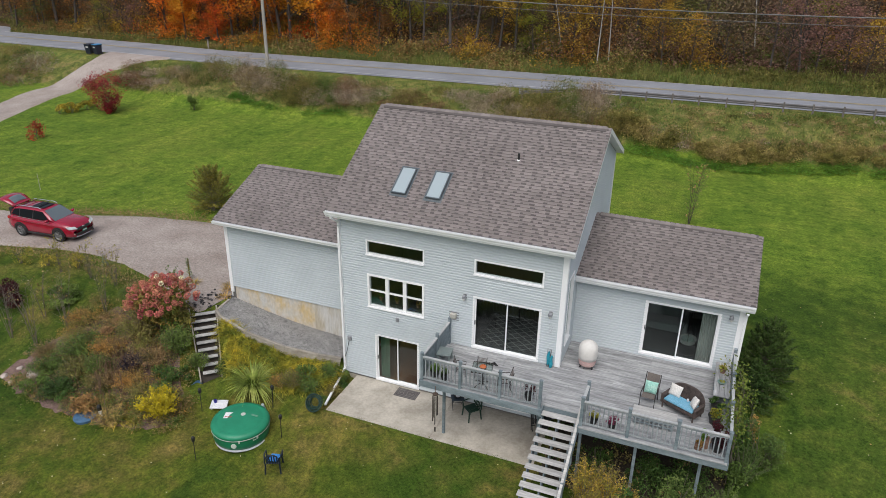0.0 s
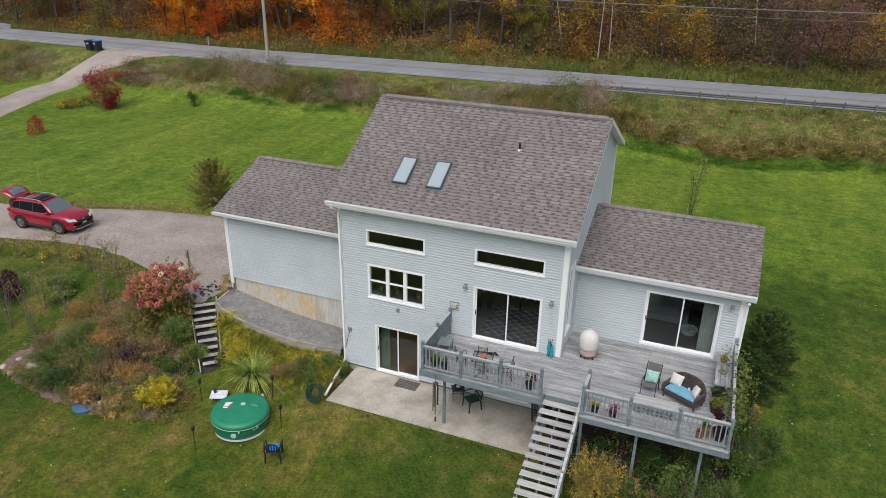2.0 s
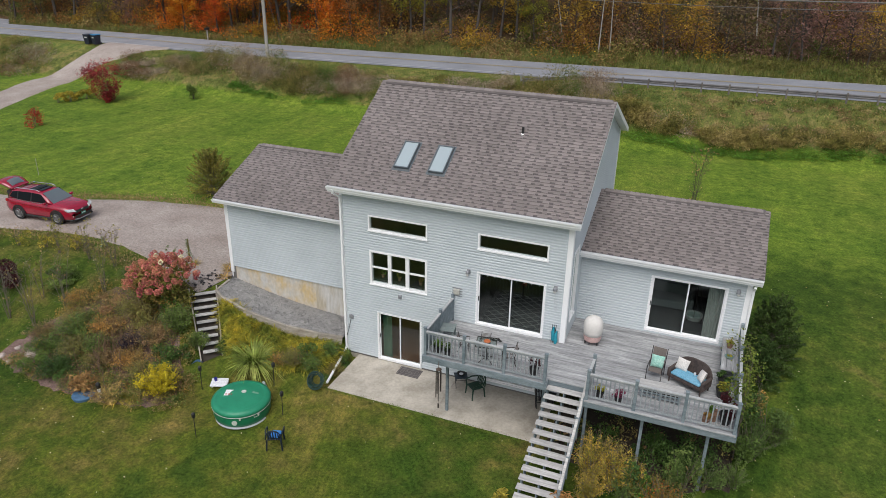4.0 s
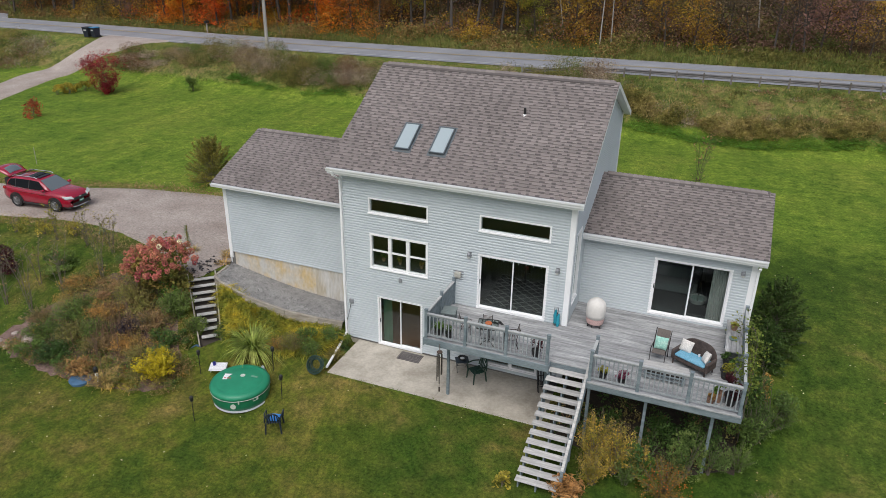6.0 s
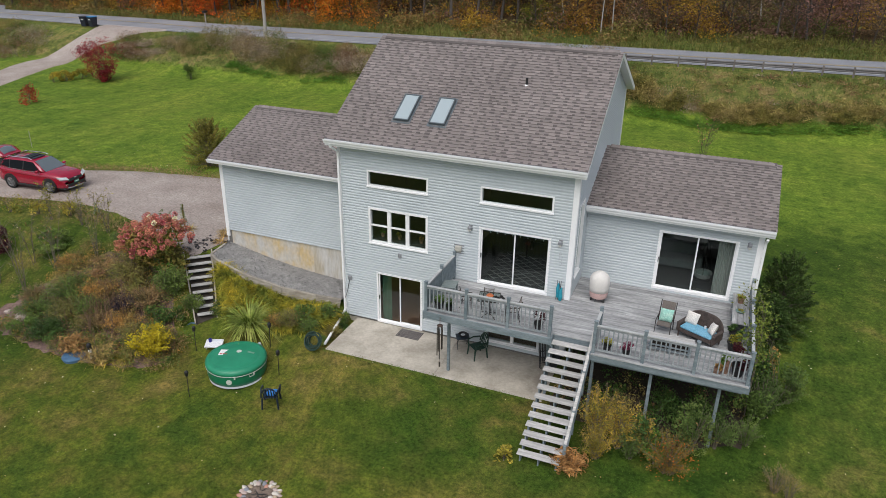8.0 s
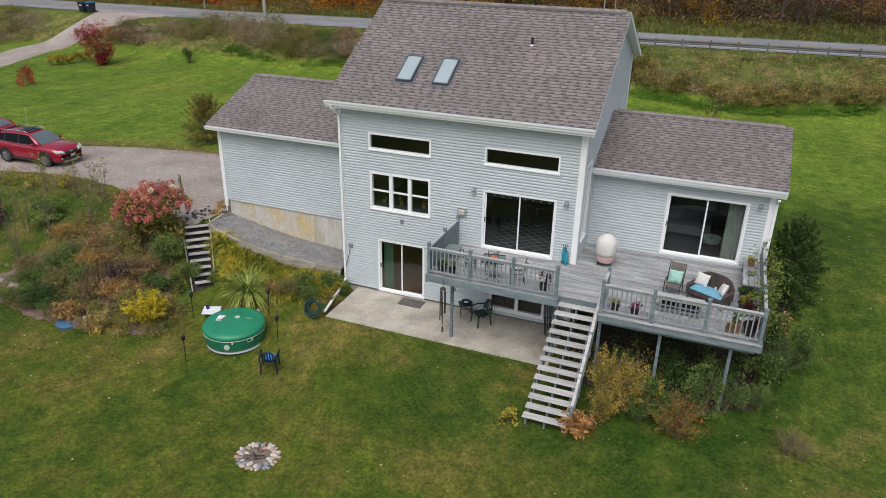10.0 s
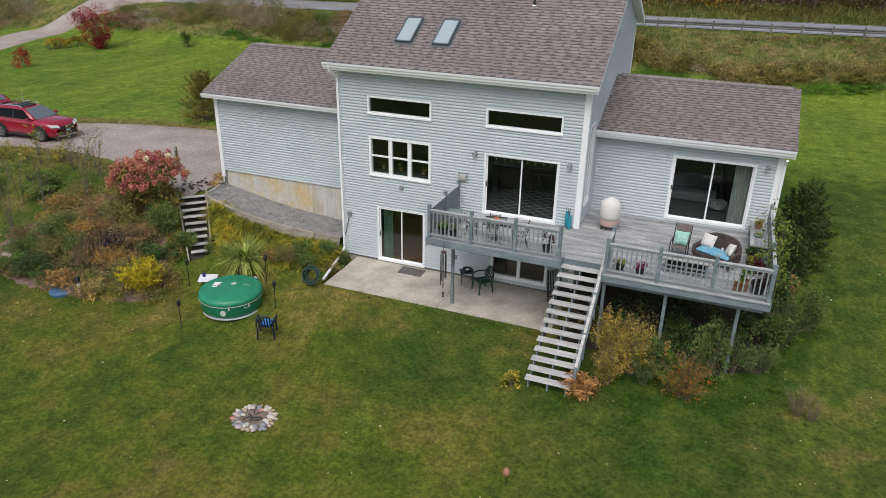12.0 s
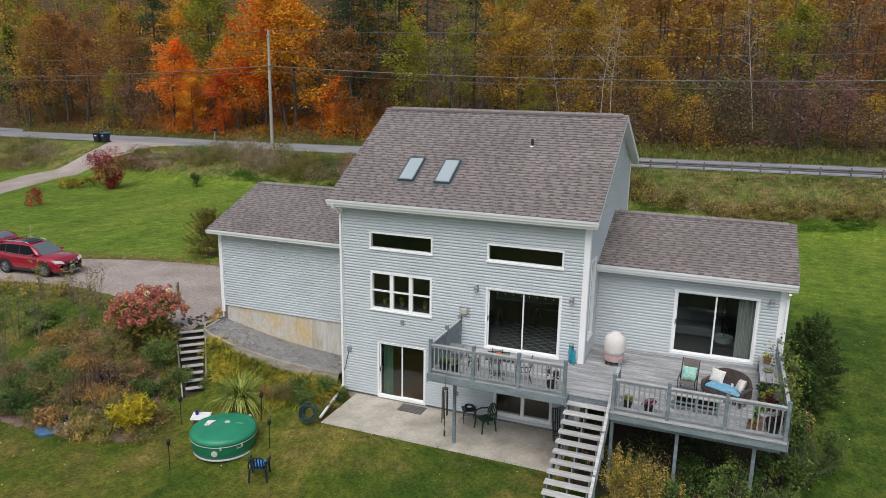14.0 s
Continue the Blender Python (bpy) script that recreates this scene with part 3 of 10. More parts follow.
window("triple_window", "front", 0.0, *SIX, cols=3, rows=2, bar=0.14, label="row of three white double-hung windows")
window("basement_window", "front", 0.0, *BASE, cols=2, bar=0.12, label="white twin basement window under the deck")
window("side_window", "right", MX, *SIDEWIN, label="tall narrow white side window")
slider("patio_door", "front", 0.0, *LOW, "white sliding glass door with a dark interior")
slider("deck_door", "front", 0.0, *UP, "white sliding glass door with a dark interior")
# wing
WY, W_EAVE, W_RIDGE, W_BACK = 2.0, (1.6, 5.6), (4.85, 6.88), (8.1, 5.6)
WING = (11.46, 14.07, 2.68, 4.92)
top_wing = gable(W_EAVE, W_RIDGE, W_BACK, 0.18)
wall("wing_front_wall", "front", WY, MX, WX, 0.3, 5.55, [WING])
wall("wing_gable_wall", "right", WX, WY, 7.7, 0.3, 6.9, [], top=top_wing)
wall("wing_back_wall", "back", 7.7, MX, WX, 0.3, 5.4, [])
slider("wing_door", "front", WY, *WING, "white sliding glass door with a dark interior")
# garage
GY, G_EAVE, G_RIDGE, G_BACK = 1.24, (0.82, 5.5), (4.4, 6.95), (8.0, 5.5)
top_gar = gable(G_EAVE, G_RIDGE, G_BACK, 0.18)
wall("garage_front_wall", "front", GY, GX, 0.0, 2.2, 5.45, [])
wall("garage_gable_wall", "left", GX, GY, 7.6, 1.5, 6.9, [], top=top_gar)
wall("garage_back_wall", "back", 7.6, GX, 0.0, 1.2, 5.3, [])
edges_ = np.linspace(GX + 0.02, -0.01, 10)
for k, (a, b) in enumerate(zip(edges_, edges_[1:])):
    pale = k > 5
    part("foundation_panel", one(a + 0.003, GY + 0.012 + 0.004 * (k % 2), 0.2, b - 0.003, GY + 0.25, 2.2), PALESTAIN if pale else STAINED, house, "pale streaked concrete foundation" if pale else "rust-stained concrete foundation")
part("foundation_wall", one(GX + 0.03, GY + 0.252, 0.6, GX + 0.25, 7.5, 1.5), CONCRETE, house, "concrete foundation")
part("foundation_wall", one(0.02, 0.004, -0.2, MX - 0.02, 0.17, -0.003), CONCRETE, house, "concrete foundation")
# corner boards
cb = [(-0.012, -0.05, 0.1, 0.1, 0.0, 7.22), (MX - 0.14, -0.05, 0.1, MX + 0.05, 0.0, 7.22), (MX + 0.0, 0.002, 2.6, MX + 0.05, 0.13, 7.1), (GX - 0.05, GY - 0.05, 1.9, GX + 0.11, GY, 5.35),
      (GX - 0.05, GY + 0.002, 1.55, GX, GY + 0.12, 5.25), (WX - 0.13, WY - 0.05, 2.4, WX + 0.05, WY, 5.45), (WX, WY + 0.002, 0.6, WX + 0.05, WY + 0.13, 5.35), (MX, MY - 0.14, 2.0, MX + 0.05, MY + 0.05, 8.45),
      (WX, 7.57, 0.6, WX + 0.05, 7.73, 5.3)]
for c in cb:
    part("corner_board", one(*c), TRIM, house)

# roofs
SHINGLE_MESH = {}


def slope_pieces(x0, x1, low, high, expo=0.145, seed=1):
    """Courses of laminated shingles on one slope: raised tabs and the lower bands between them."""
    rng = np.random.default_rng(seed)
    lo, hi = np.array(low), np.array(high)
    length = np.linalg.norm(hi - lo)
    n = int(length / expo)
    e = length / n
    out = []
    for i in range(n):
        x, raised = x0, bool(rng.integers(0, 2))
        w = float(rng.uniform(0.05, 0.2))
        while x < x1 - 0.01:
            w = min(w, x1 - x)
            out.append((i, x, w, 0.016 if raised else 0.003))
            x += w
            raised = not raised
            w = float(rng.choice([0.16, 0.22, 0.28, 0.34], p=[0.25, 0.35, 0.25, 0.15])) if raised else float(rng.choice([0.1, 0.15, 0.2], p=[0.35, 0.4, 0.25]))
    return out, e


def roof(name, x0, x1, eave, ridge, back, seed, near=0, board=0.27, label=""):
    """A gable roof: slab, soffit and fascia, shingle tabs course by course, ridge caps, gutter."""
    e, r, b = eave, ridge, back
    t = 0.16
    slab = Mesh()
    pr = [(e[0], e[1]), (r[0], r[1]), (b[0], b[1]), (b[0], b[1] - t), (r[0], r[1] - t - 0.03), (e[0], e[1] - t)]
    vs = [(x, y, z) for x in (x0 + 0.012, x1 - 0.012) for y, z in pr]
    slab.add(vs, [(0, 1, 4, 5), (1, 2, 3, 4), (6, 11, 10, 7), (7, 10, 9, 8), (0, 6, 7, 1), (1, 7, 8, 2), (2, 8, 9, 3), (3, 9, 10, 4), (4, 10, 11, 5), (5, 11, 6, 0)])
    rf = part(name, slab, SHINGLE, house, label)
    # rake boards and fascia
    for x, sx in ((x0, -1), (x1, 1)):
        for p, q in ((e, r), (r, b)):
            bd = Mesh()
            xa, xb = (x - 0.012, x + 0.012) if sx < 0 else (x - 0.012, x + 0.012)
            bd.add([(xa, p[0], p[1] - t - 0.02), (xb, p[0], p[1] - t - 0.02), (xb, p[0], p[1] - 0.005), (xa, p[0], p[1] - 0.005), (xa, q[0], q[1] - t - 0.04), (xb, q[0], q[1] - t - 0.04), (xb, q[0], q[1] - 0.005), (xa, q[0], q[1] - 0.005)],
                   [(0, 1, 2, 3), (7, 6, 5, 4), (0, 4, 5, 1), (1, 5, 6, 2), (2, 6, 7, 3), (3, 7, 4, 0)])
            part("rake_board", bd, TRIM, rf)
    part("soffit", one(x0 + 0.02, e[0] + 0.02, e[1] - t - 0.02, x1 - 0.02, e[0] + 0.46, e[1] - t - 0.004), TRIM, rf)
    for xa, xb in ((x0 + 0.013, x0 + 0.25), (x1 - 0.28, x1 - 0.013)):
        for p, q in ((e, r), (b, r)):
            sf = Mesh()
            sf.add([(x, y, z) for x in (xa, xb) for y, z in ((p[0], p[1] - t - 0.004), (q[0], q[1] - t - 0.034), (q[0], q[1] - t - 0.046), (p[0], p[1] - t - 0.016))], [(0, 1, 5, 4), (1, 2, 6, 5), (2, 3, 7, 6), (3, 0, 4, 7), (3, 2, 1, 0), (4, 5, 6, 7)])
            part("rake_soffit", sf, TRIM, rf)
    gut = Mesh()
    prof = [(e[0] - 0.005, e[1] - 0.18), (e[0] - 0.08, e[1] - 0.175), (e[0] - 0.09, e[1] - 0.12), (e[0] - 0.12, e[1] - 0.075), (e[0] - 0.128, e[1] - 0.025), (e[0] - 0.112, e[1] - 0.025), (e[0] - 0.07, e[1] - 0.145), (e[0] - 0.005, e[1] - 0.16)]
    k = len(prof)
    gut.add([(x, y, z) for x in (x0, x1) for y, z in prof], [(i, (i + 1) % k, k + (i + 1) % k, k + i) for i in range(k)] + [tuple(range(k))[::-1], tuple(range(k, 2 * k))])
    part("gutter", gut, TRIM, rf, "white eave gutter")
    part("fascia", one(x0, e[0] - 0.004, e[1] - board, x1, e[0] + 0.02, e[1] - 0.02), TRIM, rf)
    bm = [Mesh() for _ in range(6)]
    for side, (lo, hi, sd) in enumerate(((e, r, seed), (b, r, seed + 1))):
        tabs, ex = slope_pieces(x0 - 0.02, x1 + 0.02, lo, hi, seed=sd)
        d = (Vector((0, *hi)) - Vector((0, *lo))).normalized()
        nrm = Vector((1, 0, 0)).cross(d) if d.y > 0 else d.cross(Vector((1, 0, 0)))
        for i, x, w, h in tabs:
            a = Vector((x, *lo)) + d * (ex * i - (0.03 if i == 0 else 0))
            c = Vector((x, *lo)) + d * (ex * (i + 1))
            wv = Vector((w - 0.004, 0, 0))
            up = nrm * (h + 0.01)
            if near and side == 0 and i < near and h > 0.01:
                key = (round(w, 2), h)
                if key not in SHINGLE_MESH:
                    ww = Vector((key[0] - 0.004, 0, 0))
                    o = Vector((0, 0, 0))
                    q = d * ex
                    SHINGLE_MESH[key] = Mesh().add([o, o + ww, o + up, o + ww + up, q + nrm * 0.004, q + ww + nrm * 0.004], [(0, 1, 3, 2), (2, 3, 5, 4), (0, 2, 4), (1, 5, 3)]).data("shingle", SHINGLE)
                    SHINGLE_MESH[key].materials.append(SHINGLE_EDGE)
                    SHINGLE_MESH[key].polygons[0].material_index = 1
                LATER.append((key, a, rf))
                continue
            faces = [(0, 1, 3, 2), (2, 3, 5, 4), (0, 2, 4), (1, 5, 3)]
            if h > 0.01:
                bm[side].add([a, a + wv, a + up, a + wv + up, c + nrm * 0.004, c + wv + nrm * 0.004], faces[1:])
                bm[side + 4].add([a, a + wv, a + up, a + wv + up], [(0, 1, 3, 2)])
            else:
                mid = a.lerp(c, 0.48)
                # The lower half gets the dark tone that draws the course shadow.
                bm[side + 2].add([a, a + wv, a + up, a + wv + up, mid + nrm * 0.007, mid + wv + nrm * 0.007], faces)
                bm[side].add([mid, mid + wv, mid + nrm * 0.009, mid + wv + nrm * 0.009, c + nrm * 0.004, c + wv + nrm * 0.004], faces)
    part("shingles", bm[0], SHINGLE, rf, kind="stuff")
    part("shingles", bm[1], SHINGLE, rf, kind="stuff")
    part("shingle_underlay", bm[2], SHINGLE_LOW, rf, "lower shingle layer, its dark bands drawing the shadow under each course", kind="stuff")
    part("shingle_underlay", bm[3], SHINGLE_LOW, rf, "lower shingle layer, its dark bands drawing the shadow under each course", kind="stuff")
    for k in (4, 5):
        part("shingle_edges", bm[k], SHINGLE_EDGE, rf, "dark cut shingle edges that also draw the course shadow lines", kind="stuff")
    x = x0 + 0.2
    cap = Mesh()
    r = (r[0], r[1] + 0.022)
    while x < x1 - 0.3:
        cap.add([(x, r[0] - 0.14, r[1] - 0.03), (x, r[0], r[1] + 0.04), (x, r[0] + 0.14, r[1] - 0.02), (x + 0.2, r[0] - 0.14, r[1] - 0.04), (x + 0.2, r[0], r[1] + 0.025), (x + 0.2, r[0] + 0.14, r[1] - 0.03),
                 (x, r[0] - 0.14, r[1] - 0.1), (x, r[0] + 0.14, r[1] - 0.09), (x + 0.2, r[0] - 0.14, r[1] - 0.1)], [(0, 3, 4, 1), (1, 4, 5, 2), (0, 1, 2, 7, 6), (6, 8, 3, 0)])
        x += 0.19
    part("ridge_cap", cap, SHINGLE, rf, kind="stuff")
    # Lip below the caps; its dark tone stands for the shade under them.
    under = Mesh()
    for xa, xb in ((x0 + 0.18, x1 - 0.16),):
        under.add([(xx, r[0] + dy, r[1] + dz) for xx in (xa, xb) for dy, dz in ((-0.21, -0.095), (0.0, 0.03), (0.165, -0.065), (0.165, -0.13), (0.0, -0.08), (-0.21, -0.2))],
                  [(0, 1, 7, 6), (1, 2, 8, 7), (2, 3, 9, 8), (5, 0, 6, 11), (0, 5, 4, 1), (1, 4, 3, 2), (6, 7, 10, 11), (7, 8, 9, 10)])
    part("ridge_vent", under, SHINGLE_LOW, rf, "ridge vent, its edge dark for the shade under the caps")
    return rf


LATER = []
main_roof = roof("main_roof", -0.27, MX + 0.3, R_EAVE, R_RIDGE, R_BACK, 11, near=11, label="dark grey-brown asphalt shingle roof")
roof("garage_roof", GX - 0.27, -0.004, G_EAVE, G_RIDGE, G_BACK, 21, board=0.19, label="low grey-brown asphalt shingle roof")
roof("wing_roof", MX + 0.004, WX + 0.3, W_EAVE, W_RIDGE, W_BACK, 31, label="low grey-brown asphalt shingle roof")
# skylights, lying on the main slope
slope = math.atan2(R_RIDGE[1] - R_EAVE[1], R_RIDGE[0] - R_EAVE[0])
SKYFRAME = surface("dark_bronze_skylight_frame", (0.11, 0.135, 0.15), (0.15, 0.175, 0.19), 0.4, 0.3)
# Opaque pane; its pale base colour stands for the reflected sky.
SKYGLASS, n_, l_, b_ = node_mat("skylight_glass")
b_.inputs["Base Color"].default_value, b_.inputs["Roughness"].default_value, b_.inputs["Coat Weight"].default_value = (0.37, 0.44, 0.465, 1), 0.08, 1.0
for x in (2.28, 3.65):
    y = 0.58
    m = Matrix.Translation((x, y, R_EAVE[1] + (y - R_EAVE[0]) * math.tan(slope))) @ Matrix.Rotation(slope, 4, "X")
    fr = Mesh()
    W, L, H, t = 0.6, 1.3, 0.12, 0.045
    for a in ((-W / 2, 0, W / 2, t), (-W / 2, L - t, W / 2, L), (-W / 2, t, -W / 2 + t, L - t), (W / 2 - t, t, W / 2, L - t)):
        fr.box(a[0], a[1], -0.02, a[2], a[3], H, m, 0.008)
    s = part("skylight", fr, SKYFRAME, house, "skylight with a dark metal frame")
    part("pane", one(-W / 2 + t - 0.01, t - 0.01, H - 0.045, W / 2 - t + 0.01, L - t + 0.01, H - 0.03, m=m), SKYGLASS, s, "skylight pane painted the pale grey of reflected sky")
    part("flashing", one(-W / 2 - 0.06, -0.1, 0.01, W / 2 + 0.06, L + 0.08, 0.024, m=m), SKYFRAME, s)
vm = Mesh().lathe([(0.045, -0.1), (0.045, 0.36)], 12, Matrix.Translation((6.22, 2.66, 9.2)))
vent = part("vent_pipe", vm, BLACK, house, "black roof vent pipe")
part("boot", Mesh().lathe([(0.13, -0.02), (0.1, 0.03), (0.055, 0.08)], 12, Matrix.Translation((6.22, 2.66, 9.24))), TRIM, vent, "white flashing boot")


def downspout(pts):
    d = Mesh()
    for p, q in zip(pts, pts[1:]):
        p, q = Vector(p), Vector(q)
        k = (q - p).to_track_quat("Z", "Y").to_matrix().to_4x4()
        d.box(-0.04, -0.03, -0.015, 0.04, 0.03, (q - p).length + 0.015, Matrix.Translation(p) @ k)
    return d


part("downspout", downspout([(-0.02, -0.52, 7.26), (-0.02, -0.48, 7.12), (0.05, -0.1, 6.85), (0.05, -0.1, 6.7), (0.05, -0.1, 0.32), (0.06, -0.3, 0.2), (0.42, -2.35, 0.06)]), TRIM, house, "white downspout with a long ground extension")
part("downspout", downspout([(WX + 0.1, 1.62, 5.25), (WX + 0.09, 1.9, 5.05), (WX + 0.09, 1.93, 0.8)]), TRIM, house, "white downspout")

# rooms behind the glass
inside = thing("house_interior", "dim rooms seen through the glass doors", "room", kind="structure")
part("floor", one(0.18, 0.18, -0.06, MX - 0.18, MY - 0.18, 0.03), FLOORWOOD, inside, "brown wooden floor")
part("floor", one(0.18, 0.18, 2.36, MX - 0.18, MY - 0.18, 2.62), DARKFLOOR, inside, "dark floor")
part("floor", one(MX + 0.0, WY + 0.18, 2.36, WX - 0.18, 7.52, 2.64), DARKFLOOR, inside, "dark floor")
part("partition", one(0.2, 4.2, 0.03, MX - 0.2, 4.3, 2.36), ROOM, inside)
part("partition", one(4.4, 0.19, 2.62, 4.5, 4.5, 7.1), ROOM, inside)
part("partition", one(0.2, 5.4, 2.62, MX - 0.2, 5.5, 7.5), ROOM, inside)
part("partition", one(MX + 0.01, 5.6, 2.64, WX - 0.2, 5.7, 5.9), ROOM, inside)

# ---- deck, stairs, patio ----
DZ = 2.6
patio = solid("patio", Mesh().box(0.55, -2.56, -0.16, 4.9, -0.003, 0.0, c=0.012).box(4.906, -2.56, -0.16, 8.86, -0.003, 0.0, c=0.012), CONCRETE, "pale concrete patio slab", "patio", kind="structure")
deck = thing("deck", "weathered grey timber deck on posts with blue-grey railings", "deck")
LX0, LX1, LY, RX0, RX1, RY = 4.62, 8.95, -2.72, 10.3, 14.78, -3.08
bw = 0.142
y = -0.03
i = 0
rng = np.random.default_rng(3)
while y > RY + 0.02:
    runs = []
    y1 = y - bw + 0.008
    if y > LY:
        runs.append((LX0, RX1 if y > -2.35 else LX1))
    if y <= -2.35:
        runs.append((RX0, RX1))
    for a, b in runs:
        cuts = [a] + ([a + float(rng.choice([2.4, 3.0, 3.66, 4.3, 4.88]))] if b - a > 5.5 else []) + [b]
        if len(cuts) == 3 and cuts[1] < b - 5.0:
            cuts.insert(2, cuts[1] + 3.9)
        for p, q in zip(cuts, cuts[1:]):
            part("deck_board", one(p + 0.003, y1, DZ - 0.035, q - 0.003, y, DZ + float(rng.uniform(-0.003, 0.003))), DECKWOOD, deck)
    y -= bw
y = 1.97
while y > 0.0:
    part("deck_board", one(MX + 0.035, y - bw + 0.008, DZ - 0.035, 12.0 + 0.9 * (i % 2), y, DZ + float(rng.uniform(-0.003, 0.003))), DECKWOOD, deck)
    part("deck_board", one(12.006 + 0.9 * (i % 2), y - bw + 0.008, DZ - 0.035, RX1, y, DZ + float(rng.uniform(-0.003, 0.003))), DECKWOOD, deck)
    y -= bw
    i += 1
for b in ((LX0, LY - 0.04, DZ - 0.25, LX1, LY, DZ - 0.002), (LX0 - 0.04, LY - 0.04, DZ - 0.3, LX0 - 0.002, -0.03, DZ - 0.002), (LX1 + 0.002, LY - 0.04, DZ - 0.3, LX1 + 0.04, -2.36, DZ - 0.002),
          (LX1 + 0.042, -2.4, DZ - 0.3, RX0 - 0.042, -2.36, DZ - 0.036), (RX0 - 0.04, RY - 0.04, DZ - 0.3, RX0 - 0.002, -2.36, DZ - 0.002), (RX0, RY - 0.04, DZ - 0.25, RX1, RY, DZ - 0.002), (RX1 + 0.002, RY - 0.04, DZ - 0.25, RX1 + 0.04, 1.97, DZ - 0.002)):
    part("rim_joist", one(*b, c=0.006), GREYPAINT, deck, "blue-grey painted rim board")
for x in np.arange(LX0 + 0.4, RX1, 0.6):
    part("joist", one(x, (LY if x < LX1 else (-2.3 if x < RX0 else RY)) + 0.01, DZ - 0.27, x + 0.04, -0.04 if x < MX else 1.9, DZ - 0.04), OLDWOOD, deck)
for a, b, yy in ((LX0 + 0.3, LX1 - 0.1, -2.05), (RX0, RX1 - 0.1, -2.75)):
    part("beam", one(a, yy - 0.05, DZ - 0.48, b, yy + 0.05, DZ - 0.272), GREYPAINT, deck)
for x, yy, zb in ((5.27, -2.05, 0.0), (8.78, -2.05, 0.0), (10.34, -2.75, -0.25), (12.11, -2.75, -0.25), (14.07, -2.75, -0.25)):
    part("deck_post", one(x - 0.048, yy - 0.048, zb - 0.05, x + 0.048, yy + 0.048, DZ - 0.481, c=0.008), GREYPAINT, deck, "blue-grey square deck post")


def railing(p, q, posts=(), height=0.98, ends=(True, True), solid_board=False):
    """A run of railing: cap, lower rail, square balusters and posts with small caps."""
    p, q = Vector(p), Vector(q)
    L = (q - p).length
    ang = math.atan2(q.y - p.y, q.x - p.x)
    m = Matrix.Translation(p) @ Matrix.Rotation(ang, 4, "Z")
    rail = part("railing", Mesh().box(0, -0.045, height - 0.06, L, 0.045, height - 0.015, m, 0.006), RAILCAP, deck, "worn grey top rail")
    part("lower_rail", one(0, -0.02, 0.09, L, 0.02, 0.15, m=m), BALUSTER, rail)
    part("upper_rail", one(0, -0.02, height - 0.13, L, 0.02, height - 0.061, m=m), BALUSTER, rail)
    at = [s for s, e in ((0.0, ends[0]), (L, ends[1])) if e] + list(posts)
    for s in at:
        part("post", one(s - 0.05, -0.05, -0.28, s + 0.05, 0.05, height + 0.1, 0.01, m), GREYPAINT, rail, "blue-grey railing post")
        part("post_cap", one(s - 0.06, -0.06, height + 0.101, s + 0.06, 0.06, height + 0.125, 0.008, m), GREYPAINT, rail)
    if solid_board:
        n = int(L / 0.145)
        for k in range(n):
            part("board", one(k * L / n + 0.004, -0.012, 0.151, (k + 1) * L / n - 0.004, 0.012, height - 0.131, m=m), GREYPAINT, rail)
        return rail
    n = int(L / 0.135)
    key = round(height, 2)
    if key not in BAL:
        BAL[key] = one(-0.018, -0.018, 0.151, 0.018, 0.018, height - 0.131).data("baluster", BALUSTER)
    for k in range(1, n):
        s = k * L / n
        if all(abs(s - a) > 0.08 for a in at):
            part("baluster", BAL[key], None, rail, m=m @ pose(s, 0, 0, 0, 0, float(rng.uniform(-4, 4))))
    return rail


BAL = {}
railing((LX0 + 0.05, LY + 0.05, DZ), (LX1 - 0.05, LY + 0.05, DZ), posts=(1.42, 2.84))
railing((LX0 + 0.05, LY + 0.16, DZ), (LX0 + 0.05, -0.08, DZ), posts=(1.25,), ends=(False, True), solid_board=True)
railing((LX1 - 0.05, LY + 0.16, DZ), (LX1 - 0.05, -2.4, DZ), ends=(False, False))
railing((RX0 + 0.05, RY + 0.05, DZ), (RX1 - 0.05, RY + 0.05, DZ), posts=(1.46, 2.92))
railing((RX0 + 0.05, RY + 0.16, DZ), (RX0 + 0.05, -2.1, DZ), ends=(False, True))
railing((RX1 - 0.05, RY + 0.16, DZ), (RX1 - 0.05, 1.9, DZ), posts=(1.5, 3.2), ends=(False, True))
# stairs from the deck to the lawn
stairs = thing("deck_staircase", "open timber staircase with bleached treads down to the lawn", "staircase")
SX0, SX1, STY, SBY, SBZ = 8.96, 10.2, -2.44, -5.25, -0.24
N = 14
rise, run = (DZ - SBZ) / N, (STY - SBY) / (N - 1)
for k in range(1, N):
    z, yy, dx = DZ - rise * k, STY - run * (k - 1), -0.017 * (k - 1)
    part("tread", one(SX0 + dx + float(rng.uniform(-0.01, 0.01)), yy - 0.26, z - 0.04, SX1 + dx * 0.8 + 0.02, yy + 0.0, z, 0.005), TREADWOOD, stairs, "bleached grey wooden tread")
